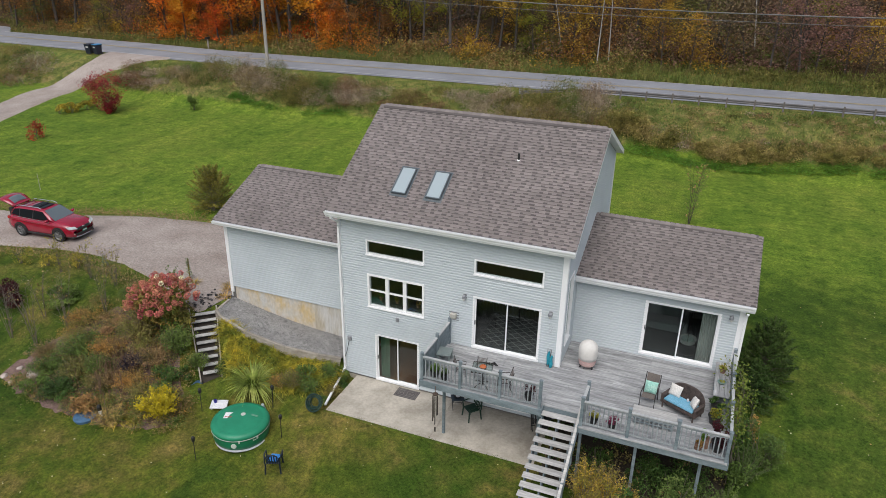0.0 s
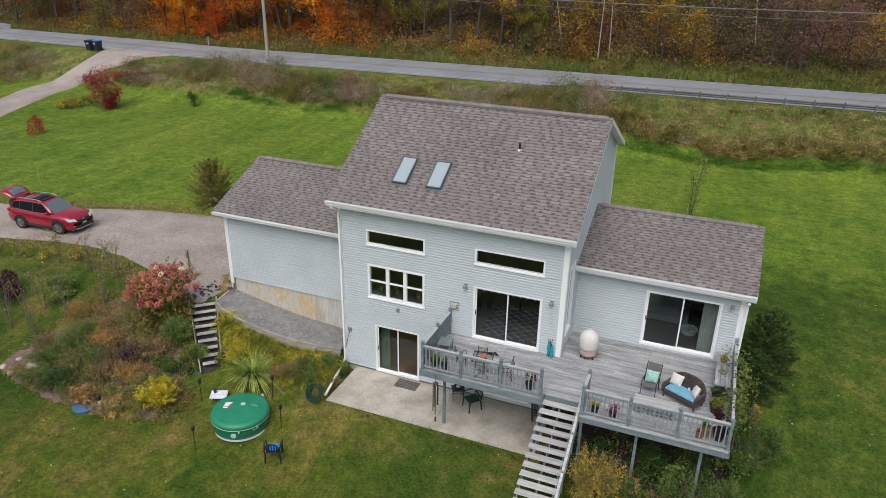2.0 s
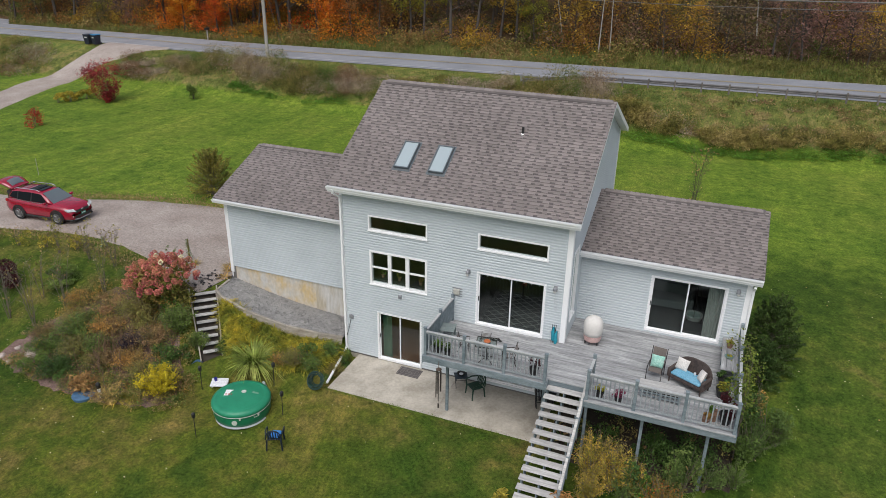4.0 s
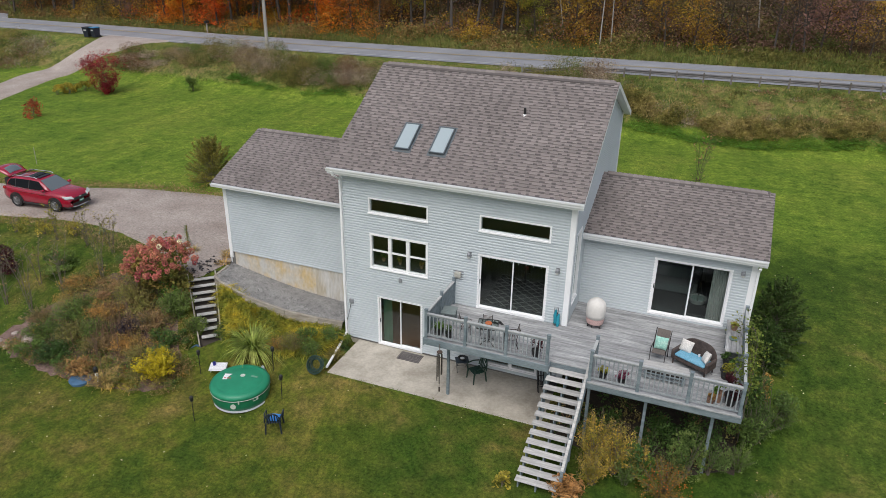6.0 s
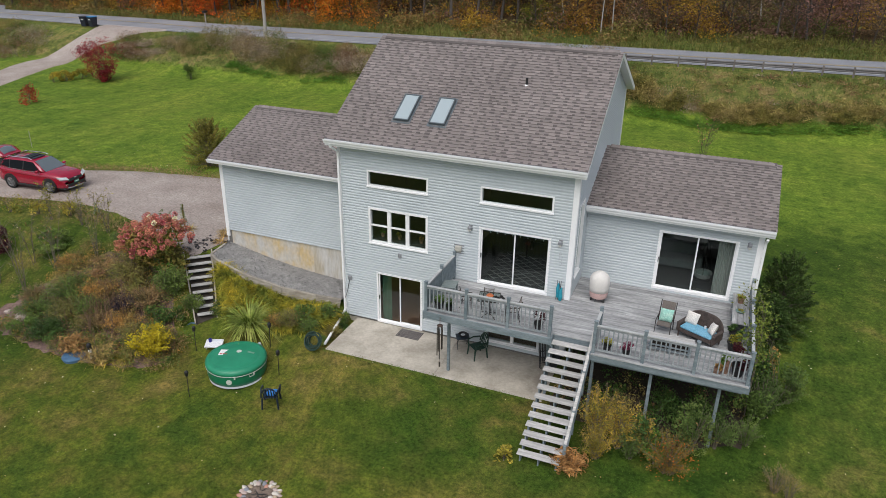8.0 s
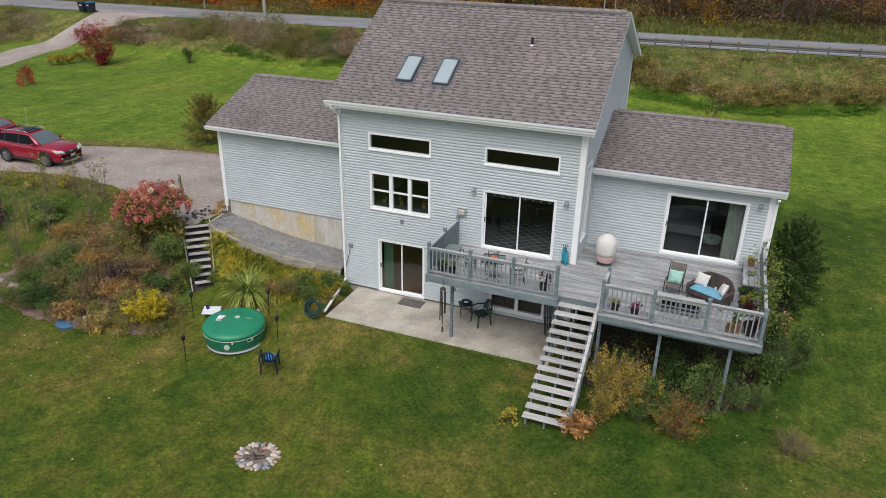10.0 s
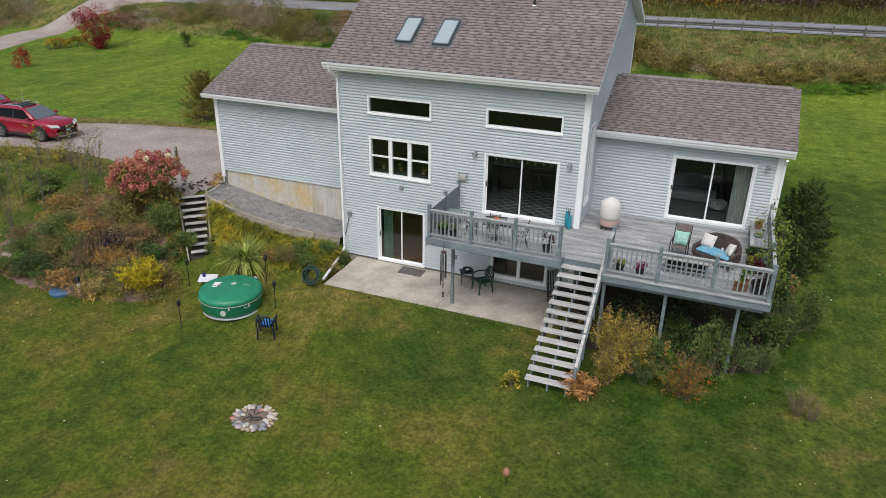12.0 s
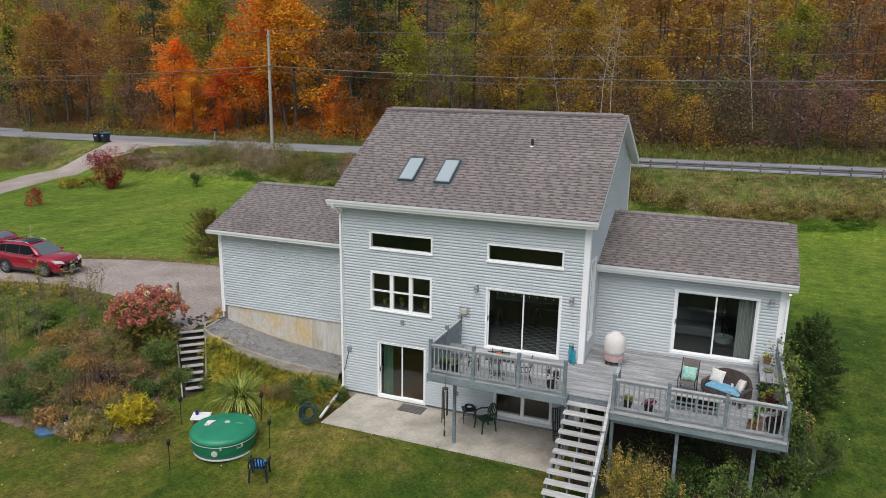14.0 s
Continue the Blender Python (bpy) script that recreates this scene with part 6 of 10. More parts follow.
# ---- brush, verge, woodland ----


def brush_band(name, label, n_clump, x0, x1, lo, hi, r, h, per, size, material, seed, flat=0.3, aspect=0.4, patchy=1.0, hang=0.2):
    """A band of rough growth: many leafy clumps of uneven height, one object."""
    rng = np.random.default_rng(seed)
    x = rng.uniform(x0, x1, n_clump * 4)
    f = rng.uniform(0, 1, n_clump * 4)
    ph = rng.uniform(0, 6.28, 3)
    field = patchy * (np.sin(x * 0.55 + ph[0]) + np.sin(x * 0.23 + f * 3 + ph[1]) + 0.7 * np.sin(x * 1.1 - f * 4 + ph[2])) + rng.normal(0, 0.7, len(x))
    best = np.sort(np.argsort(-field)[:n_clump])
    x, f = x[best], f[best]
    y = road_y(x) + lo + (hi - lo) * f + 0.5 * np.sin(x * 0.35)
    free = ~on_track(x, y)
    x, y, n_clump = x[free], y[free], int(free.sum())
    tall = h * rng.uniform(0.5, 1.15, n_clump) * (0.75 + 0.35 * np.sin(x * 0.21 + 1.1))
    d = rng.normal(0, 1, (n_clump, per, 3))
    d /= np.linalg.norm(d, axis=2, keepdims=True)
    d *= rng.uniform(0.3, 1, (n_clump, per, 1)) ** 0.6
    z = land(x, y)
    c = np.stack([x, y, z + tall * 0.45], 1)[:, None] + d * np.stack([np.full(n_clump, r), np.full(n_clump, r), tall * 0.6], 1)[:, None] * rng.uniform(0.7, 1.3, (n_clump, 1, 1))
    c = c.reshape(-1, 3)
    c[:, 2] = np.maximum(c[:, 2], land(c[:, 0], c[:, 1]) + 0.03)
    return tagged(new(name, leaf_data(name, c, size, material, rng, flat, aspect, hang)), label, "brush", kind="stuff")


def grass_band(name, label, n, x0, x1, lo, hi, h, w, material, seed):
    rng = np.random.default_rng(seed)
    x = rng.uniform(x0, x1, n)
    y = road_y(x) + rng.uniform(lo, hi, n)
    free = ~on_track(x, y)
    x, y, n = x[free], y[free], int(free.sum())
    b = np.stack([x, y, land(x, y) - 0.02], 1)
    a = rng.uniform(0, 2 * np.pi, n)
    d = np.stack([np.cos(a), np.sin(a)], 1) * rng.uniform(0.1, 0.8, (n, 1))
    return tagged(new(name, blade_data(name, b, d, rng.uniform(0.5, 1.25, n) * h, w, rng.uniform(0.2, 0.9, n), material, rng, 1)), label, "grass", kind="stuff")


W_GREY = leaf_mat("greyish_dead_weed", [(0.156, 0.126, 0.09), (0.24, 0.198, 0.144), (0.312, 0.252, 0.192), (0.144, 0.132, 0.072)], tone=0.45)
W_OLIVE = leaf_mat("olive_weed", [(0.075, 0.0775, 0.02), (0.138, 0.131, 0.035), (0.225, 0.181, 0.0562)], tone=0.45)
W_TAN = leaf_mat("tan_weed", [(0.2, 0.15, 0.06), (0.29, 0.22, 0.1), (0.24, 0.16, 0.08)], tone=0.45)
W_GREEN = leaf_mat("rank_green_weed", [(0.05, 0.09, 0.02), (0.1, 0.15, 0.035), (0.15, 0.18, 0.05)], tone=0.45)
W_RUSSET = leaf_mat("russet_weed", [(0.143, 0.077, 0.044), (0.22, 0.121, 0.066), (0.176, 0.11, 0.077)], tone=0.45)
W_BRIGHT = leaf_mat("bright_carpet_weed", [(0.05, 0.125, 0.016), (0.075, 0.165, 0.02), (0.115, 0.2, 0.032)], tone=0.3)
W_HEDGE = leaf_mat("golden_olive_hedge", [(0.1, 0.1, 0.025), (0.19, 0.165, 0.042), (0.3, 0.23, 0.08), (0.28, 0.2, 0.1)], tone=0.6, clumps=0.7)
brush_band("hedgerow", "dense golden-olive hedgerow at the edge of the lawn", 120, -2, 44, -6.0, -5.1, 0.85, 1.85, 700, 0.112, W_HEDGE, 749, 0.2, 0.5, 0.35, 0.3)
k = 0
for mt_, cnt, lab in ((W_GREY, 190, "grey-brown dead weeds on the bank"), (W_OLIVE, 190, "olive weeds on the bank"), (W_TAN, 75, "tan seeding weeds on the bank"), (W_GREEN, 85, "rank green weeds on the bank"), (W_RUSSET, 80, "russet brambles on the bank")):
    brush_band("field_brush", lab + " below the road", int(cnt * 0.42), -44, 4, -5.4, -2.7, 1.15, 1.85, 500, 0.14, mt_, 710 + k, 0.0, 0.3, 0.7, 0.7)
    brush_band("field_brush", lab + " beyond the driveway", cnt // 2, -92, -54.5, -9.5, -2.6, 1.1, 1.2, 130, 0.17, mt_, 730 + k, 0.0, 0.28, 1.0, 1.0)
    brush_band("hedgerow", lab.replace("on the bank", "in the hedgerow"), (20, 25, 40, 12, 14)[k] + 1, -2, 44, -5.7, -4.6, 0.7, 1.4, 190, 0.13, mt_, 750 + k, 0.0, 0.28, 1.0, 1.0)
    brush_band("field_brush", lab.replace("on the bank", "under the guardrail"), (45, 60, 60, 170, 25)[k], -2, 44, -4.6, -1.7, 0.55, 0.42, 60, 0.13, mt_, 770 + k, 0.1, 0.35)
    k += 1
for mt_, n_, lab in ((W_TAN, 4000, "tan seeding grass on the bank under the guardrail"), (W_GREEN, 9000, "rank green grass on the bank under the guardrail")):
    grass_band("bank_grass", lab, n_, -2, 44, -5.0, -1.4, 0.3, 0.05, mt_, 760 + n_)
for mt_, n_, lab in ((W_GREEN, 6000, "rank green grass on the bank below the road"), (W_OLIVE, 4000, "olive grass on the bank below the road")):
    grass_band("bank_grass", lab, n_, -45, 4, -6.4, -1.6, 0.35, 0.06, mt_, 780 + n_)
grass_band("verge_grass", "short green grass along the road", 16000, -90, 45, -1.9, 0.1, 0.2, 0.05, leaf_mat("short_verge", [(0.08, 0.11, 0.02), (0.13, 0.15, 0.035), (0.17, 0.16, 0.05)]), 75)
brush_band("lawn_edge_weeds", "bright green weeds along the foot of the hedgerow", 520, 1, 44, -7.0, -6.3, 0.5, 0.16, 60, 0.095, W_BRIGHT, 76, 1.5, 0.7, 0.12)
brush_band("lawn_edge_weeds", "bright green weeds at the foot of the bank", 200, -30, 2, -6.3, -5.6, 0.5, 0.2, 60, 0.095, W_BRIGHT, 74, 1.5, 0.7, 0.4)
grass_band("roadside_grass", "tall green grass on the slope beyond the road", 8000, -4, 45, 7.6, 14.5, 0.7, 0.07, leaf_mat("slope_grass", [(0.08, 0.12, 0.025), (0.15, 0.18, 0.04), (0.22, 0.2, 0.06)], tone=0.45), 79)
brush_band("roadside_brush", "olive weeds on the slope beyond the road", 110, 2, 45, 9.5, 14.5, 0.8, 1.2, 110, 0.17, W_OLIVE, 87, 0.2, 0.4)
grass_band("roadside_grass", "tall olive grass along the far side of the road", 34000, -90, 45, 7.4, 13.5, 1.05, 0.07, L_VERGE, 77)
brush_band("roadside_brush", "green and russet brush at the edge of the wood", 560, -95, 8, 8.6, 14.5, 1.1, 1.5, 40, 0.27, leaf_mat("roadside_leaf", [(0.08, 0.1, 0.028), (0.14, 0.15, 0.04), (0.22, 0.165, 0.06), (0.18, 0.1, 0.045), (0.11, 0.1, 0.04)]), 78)
for k, (mt_, cnt, x0, lab) in enumerate(((L_WBROWN, 260, -110, "brown underbrush among the trees"), (W_OLIVE, 220, -110, "olive underbrush among the trees"), (L_COPPER, 230, -110, "copper-leaved underbrush among the trees"), (L_MAUVE, 150, -40, "dull purple underbrush among the trees"), (L_AMBER, 170, -80, "amber underbrush among the trees"))):
    brush_band("underbrush", lab, cnt, x0, 58, 12.5, 42.0, 1.6, 2.8, 52, 0.27, mt_, 810 + k, 0.5, 0.6, 0.6)
brush_band("underbrush", "brown underbrush on the upper slope", 620, -200, 70, 38.0, 80.0, 2.4, 2.6, 40, 0.42, L_WBROWN, 80, 0.3, 0.4, 0.1)
brush_band("underbrush", "grey twiggy underbrush among the trees", 330, -90, 62, 14.0, 46.0, 1.5, 3.4, 60, 0.3, W_GREY, 85, 0.0, 0.1, 0.5, 1.2)
for k, (mt_, lab) in enumerate(((L_WBROWN, "brown scrub on the open slope"), (W_OLIVE, "olive scrub on the open slope"), (L_MAUVE, "dull purple scrub on the open slope"), (W_RUSSET, "russet scrub on the open slope"))):
    brush_band("slope_scrub", lab, 170, 2, 62, 18.0, 62.0, 2.0, 3.0, 56, 0.3, mt_, 830 + k, 0.2, 0.35, 0.5, 0.8)
brush_band("roadside_brush", "rank green weeds along the far verge", 240, -70, 45, 8.4, 11.0, 0.8, 0.9, 60, 0.16, W_GREEN, 81, 0.3, 0.4)


for mt_, x0, x1, cnt, h, lab, sd in ((L_ORANGE, -58, -24, 84, 3.4, "low orange maple thicket at the wood's edge", 1), (L_FLAME, -60, -26, 56, 3.0, "low red-orange thicket at the wood's edge", 2), (L_COPPER, -110, 4, 200, 3.6, "copper-leaved thicket at the wood's edge", 3), (L_AMBER, -80, 14, 130, 3.2, "amber-leaved thicket at the wood's edge", 4),
                                         (L_WBROWN, -30, 45, 170, 3.0, "brown-leaved thicket at the wood's edge", 5), (L_MAUVE, 6, 45, 90, 3.0, "dull purple thicket at the wood's edge", 6), (L_WOLIVE, -40, 45, 110, 2.6, "olive thicket at the wood's edge", 7), (L_GREEN, -110, 45, 70, 1.8, "green brush at the wood's edge", 8)):
    brush_band("thicket", lab, cnt, x0, x1, 14.0 if x1 > 20 else 10.5, 19.0, 1.2, h, 100, 0.21, mt_, 790 + sd, 0.2, 0.5)


def tree_parts(h, spread_r, leaves, size, seed, crown_from=0.28, twist=0.06, limbs=15, trunk=0.16, droop=0.0):
    """Trunk with limbs and twigs as one mesh, and the places of the leaves round the twig ends."""
    rng = np.random.default_rng(seed)
    tr, ends = Mesh(), []
    top = Vector((rng.normal(0, twist) * h, rng.normal(0, twist) * h, h))
    mid = top * 0.5 + Vector((rng.normal(0, 0.02) * h, rng.normal(0, 0.02) * h, 0))

    def at(f):
        return (Vector((0, 0, 0)).lerp(mid, f * 2) if f < 0.5 else mid.lerp(top, f * 2 - 1))
    tr.tube([Vector((0, 0, -0.4)), at(0.25), at(0.5), at(0.75), at(1.0)], [trunk * 1.15, trunk * 0.8, trunk * 0.6, trunk * 0.35, 0.02], 7)
    for i in range(limbs):
        f = crown_from + (1 - crown_from) * (i + rng.uniform(0, 1)) / limbs
        a = i * 2.4 + rng.normal(0, 0.4)
        shape = math.sin(math.pi * min(1, (f - crown_from) / (1 - crown_from) * 0.8 + 0.22))
        ln = spread_r * shape * rng.uniform(0.65, 1.15)
        o = at(f)
        e = o + Vector((math.cos(a) * ln, math.sin(a) * ln, ln * rng.uniform(0.35, 0.9) - droop * ln))
        k = o.lerp(e, 0.5) + Vector((0, 0, 0.06 * ln))
        r0 = trunk * 0.32 * (1.1 - f)
        tr.tube([o, k, e], [r0 + 0.012, r0 * 0.6 + 0.008, 0.008], 5, False)
        for _ in range(4):
            q = k.lerp(e, rng.uniform(0, 1))
            g = q + Vector((rng.normal(0, 1), rng.normal(0, 1), rng.uniform(-0.2, 0.9))) * ln * 0.33
            tr.tube([q, g], [0.014, 0.005], 4, False)
            ends += [np.array(q.lerp(g, u)) for u in (0.45, 0.8, 1.0)]
        ends += [np.array(k), np.array(e), np.array(k.lerp(e, 0.5))]
    ends = np.array(ends)
    c = ends[rng.integers(0, len(ends), leaves)] + rng.normal(0, 0.085 * spread_r + 0.13, (leaves, 3))
    return tr, c, rng


TREES = {}


def proto(kind, v):
    """Meshes of one sort of tree: trunk and crown."""
    key = (kind, v)
    if key in TREES:
        return TREES[key]
    spec = {  # height, spread, leaves, leaf size, leaf, bark, crown from, limbs
        "orange": (13, 4.0, 6400, 0.27, L_ORANGE, BARK, 0.14, 22), "golden": (13, 3.8, 6200, 0.27, L_GOLDTREE, BARK, 0.14, 22), "flame": (12, 3.8, 6000, 0.27, L_FLAME, BARK, 0.14, 22), "amber": (13, 3.6, 4000, 0.24, L_AMBER, BARK, 0.16, 18),
        "copper": (12, 3.4, 3600, 0.24, L_COPPER, BARK, 0.16, 18), "lime": (13, 3.3, 4200, 0.24, L_LIME, BARK, 0.14, 18), "sparse": (12, 2.8, 1600, 0.165, L_COPPER, BARK, 0.25, 18),
        "bare": (11, 2.6, 60, 0.2, L_WBROWN, surface("grey_bark", (0.055, 0.046, 0.04), (0.1, 0.088, 0.08), 0.95, coarse=2, fine=14), 0.25, 26), "birch": (13, 2.2, 420, 0.175, L_AMBER, BIRCH, 0.45, 14),
        "mauve": (5.5, 2.4, 1500, 0.175, L_MAUVE, BARK, 0.1, 18), "brownlow": (5, 2.2, 1300, 0.175, L_WBROWN, BARK, 0.1, 18), "goldlow": (5.5, 2.2, 1200, 0.175, L_AMBER, BARK, 0.15, 18), "orangelow": (6.5, 2.1, 1700, 0.18, L_ORANGE, BARK, 0.12, 18),
        "olivelow": (5, 2.3, 1500, 0.175, L_WOLIVE, BARK, 0.08, 18)}[kind]
    h, sp, n, s, lf, bk, cf, lb = spec
    if v > 2:
        n, s, lb = int(n * 0.21), s * 1.65, int(lb * 0.5)
    tr, c, rng = tree_parts(h, sp, n, s, 900 + 17 * v + len(kind) * 101 + ord(kind[0]), cf, limbs=lb, twist=0.11 if kind == "birch" else 0.06, trunk=0.06 if kind == "birch" else 0.16 if h > 8 else 0.07)
    TREES[key] = (tr.data("trunk", bk), leaf_data("crown", c, s, lf, rng, 0.8, 0.66))
    return TREES[key]


LABELS = {"golden": "maple in golden-yellow autumn leaf", "orange": "tall maple in bright orange autumn leaf", "flame": "maple in red-orange autumn leaf", "amber": "tree in amber-yellow autumn leaf", "copper": "tree with copper-brown autumn leaves",
          "lime": "tree with thinning yellow-green leaves", "sparse": "tall tree nearly stripped of its brown leaves", "bare": "bare tree with fine grey twigs", "birch": "slender birch with white bark", "mauve": "small tree with dull purple-brown leaves",
          "brownlow": "low brown-leaved sapling thicket", "goldlow": "small tree with golden leaves", "orangelow": "small maple with orange leaves", "olivelow": "low sapling with olive-green leaves"}


def tree(kind, v, x, y, scale, turn):
    a, b = proto(kind, v)
    t = thing("birch_tree" if kind == "birch" else "tree", LABELS[kind], "tree", pose(x, y, float(land(x, y)), 0, 0, turn), "woodland trees")
    t.scale = (scale, scale, scale)
    part("trunk", a, None, t)
    part("crown", b, None, t)


def conifer(x, y, h, seed):
    rng = np.random.default_rng(seed)
    t = thing("pine_tree", "tall dark green pine in the wood", "tree", pose(x, y, float(land(x, y))), "woodland trees")
    tr, pts = Mesh(), []
    tr.tube([(0, 0, -0.3), (0, 0, h * 0.6), (0, 0, h)], [0.2, 0.12, 0.02], 7)
    for i in range(int(h * 5)):
        f = rng.uniform(0.2, 1.0)
        a = rng.uniform(0, 2 * np.pi)
        ln = (1 - f) * h * 0.3 + 0.5
        o, e = Vector((0, 0, f * h)), Vector((math.cos(a) * ln, math.sin(a) * ln, f * h - 0.12 * ln))
        tr.tube([o, e], [0.03, 0.008], 4, False)
        pts += [np.array(o.lerp(e, u)) for u in np.linspace(0.25, 1, 10)]
    c = np.array(pts)[rng.integers(0, len(pts), 3800)] + rng.normal(0, 0.2, (3800, 3))
    part("trunk", tr, BARK, t)
    part("crown", leaf_data("crown", c, 0.34, L_PINE, rng, 0.5, 0.3), None, t)


# trees that stand out at the wood's edge
HERO = [("flame", 0, -41.8, 52.5, 1.3, 10), ("golden", 0, -37.0, 51.3, 1.25, 80), ("orange", 1, -43.5, 50.6, 0.85, 200), ("flame", 1, -45.0, 49.8, 0.65, 140), ("golden", 1, -35.4, 50.8, 1.2, 30), ("orange", 0, -39.5, 50.2, 0.75, 60),
        ("orange", 1, -54.0, 51.0, 0.88, 30), ("golden", 2, -50.6, 50.6, 0.62, 90), ("orange", 2, -52.0, 52.2, 0.7, 310), ("lime", 1, -54.5, 58.0, 1.4, 310), ("lime", 0, -50.5, 57.0, 1.3, 20), ("lime", 2, -47.5, 55.5, 1.0, 120),
        ("copper", 1, -76.0, 54.0, 1.3, 100), ("copper", 0, -71.5, 53.0, 1.05, 50), ("amber", 0, -80.5, 55.0, 1.2, 220), ("lime", 2, -65.5, 52.5, 0.6, 90), ("bare", 0, -82.0, 59.5, 1.1, 40), ("bare", 1, -89.5, 62.0, 1.2, 90), ("mauve", 0, -61.5, 51.5, 1.1, 70), ("copper", 1, -63.5, 54.5, 1.0, 200), ("amber", 0, -68.0, 57.5, 1.2, 250),
        ("copper", 2, -84.5, 62.5, 1.1, 120), ("amber", 2, -57.5, 53.5, 0.85, 10), ("olivelow", 0, -78.0, 53.5, 1.1, 15), ("olivelow", 1, -64.5, 50.6, 0.8, 15), ("mauve", 1, -58.8, 50.4, 0.7, 200),
        ("bare", 0, -33.5, 54.0, 1.05, 0), ("bare", 1, -32.5, 52.0, 1.0, 70), ("bare", 2, -15.5, 51.0, 1.1, 20), ("bare", 0, -13.5, 53.5, 1.0, 200), ("bare", 1, -18.8, 51.4, 0.9, 150), ("orange", 1, -30.0, 50.6, 0.5, 60), ("copper", 1, -24.6, 52.0, 0.6, 20), ("lime", 2, -20.8, 52.5, 0.85, 40), ("lime", 0, -18.0, 56.0, 0.85, 140),
        ("sparse", 0, -24.0, 56.0, 1.0, 100), ("amber", 1, -8.5, 52.0, 0.95, 110), ("amber", 2, -10.6, 53.0, 0.9, 20), ("amber", 0, -12.4, 55.5, 0.9, 290), ("amber", 2, -4.0, 54.0, 1.0, 20), ("lime", 1, -6.2, 50.8, 0.5, 33), ("goldlow", 0, -2.2, 50.5, 1.2, 330), ("amber", 0, -6.0, 58.0, 1.15, 75), ("birch", 0, 0.4, 50.5, 1.0, 0), ("birch", 1, 1.4, 51.2, 0.95, 120), ("birch", 2, -3.6, 52.5, 0.85, 240),
        ("amber", 0, 5.8, 52.2, 0.6, 60), ("amber", 2, -0.2, 54.5, 1.0, 160), ("goldlow", 1, 6.6, 50.6, 1.0, 10), ("amber", 1, 3.0, 57.0, 0.85, 50), ("goldlow", 0, 9.2, 50.4, 0.9, 100), ("birch", 1, 14.8, 56.0, 1.1, 30), ("lime", 0, 19.3, 59.0, 0.95, 15), ("lime", 1, -22.6, 53.5, 0.95, 200), ("mauve", 0, 17.5, 51.2, 1.1, 0), ("mauve", 1, 20.0, 51.6, 1.2, 140), ("mauve", 0, 22.4, 51.4, 1.0, 240),
        ("bare", 2, 16.2, 51.8, 0.7, 40), ("bare", 0, 18.7, 51.0, 0.65, 300), ("goldlow", 1, 23.9, 51.2, 0.9, 200), ("brownlow", 0, 12.0, 51.5, 1.1, 50), ("olivelow", 0, 8.0, 54.0, 1.1, 0), ("olivelow", 1, 11.0, 56.0, 1.1, 80), ("copper", 0, 25.5, 62.0, 0.9, 260), ("brownlow", 1, 14.0, 53.0, 1.2, 150)]
for k in HERO:
    tree(*k)
for i, (x, y, h) in enumerate(((-60.5, 55.5, 20), (-29.5, 54.0, 19), (-22.5, 60, 23), (-26.5, 55.0, 20), (-17, 62, 22), (-58, 64, 22), (-91.5, 63.0, 7), (-8, 72, 17), (-94, 60, 14), (-37, 68, 20), (-31.5, 57.0, 21), (-34.0, 61.0, 22), (-25.5, 58.5, 21))):
    conifer(x, y, h, 700 + i)
rng = np.random.default_rng(91)
made, far = [(k[2], k[3]) for k in HERO], []
tries = 0
while len(made) < len(HERO) + 310 and tries < 12000:
    tries += 1
    d = rng.uniform(0, 1) ** 1.25 * 88 + 12.0
    x = rng.uniform(-76 - 1.75 * d, 38 + 0.35 * d)
    y = float(road_y(x)) + d
    gap = 2.4 + d * 0.035
    if on_track(x, y) or any((x - a) ** 2 + (y - b) ** 2 < gap ** 2 for a, b in made):
        continue
    if x < -44:
        kinds, p = ("amber", "copper", "golden", "sparse", "bare", "lime", "goldlow"), (0.14, 0.28, 0.03, 0.18, 0.24, 0.1, 0.03)
    elif x < -24:
        kinds, p = ("amber", "copper", "golden", "lime", "bare", "sparse"), (0.12, 0.2, 0.03, 0.15, 0.3, 0.2)
    elif x < 6:
        kinds, p = ("amber", "copper", "bare", "sparse", "lime", "goldlow", "brownlow"), (0.24, 0.2, 0.22, 0.14, 0.1, 0.05, 0.05)
    elif d < 26:
        kinds, p = ("brownlow", "olivelow", "mauve", "goldlow", "bare", "orangelow"), (0.32, 0.24, 0.18, 0.1, 0.12, 0.04)
    else:
        kinds, p = ("sparse", "bare", "copper", "brownlow", "mauve", "amber", "lime"), (0.2, 0.24, 0.17, 0.12, 0.1, 0.09, 0.08)
    kind = str(rng.choice(kinds, p=p))
    if d > 27 and not (kind == "bare" and d < 60):
        far.append((kind, int(rng.integers(3, 6)), x, y, float(rng.uniform(0.8, 1.2)), float(rng.uniform(0, 2 * np.pi))))
    else:
        tree(kind, int(rng.integers(0, 3)), x, y, float(rng.uniform(0.8, 1.2)), float(rng.uniform(0, 360)))
    made.append((x, y))
for i in range(76):
    x, d = rng.uniform(0, 60), rng.uniform(20, 64)
    y = float(road_y(x)) + d
    if all((x - a) ** 2 + (y - b) ** 2 > 3.2 for a, b in made):
        tree(str(rng.choice(("bare", "sparse", "brownlow", "mauve", "bare"))), int(rng.integers(0, 3)), x, y, float(rng.uniform(0.7, 1.15)), float(rng.uniform(0, 360)))
        made.append((x, y))
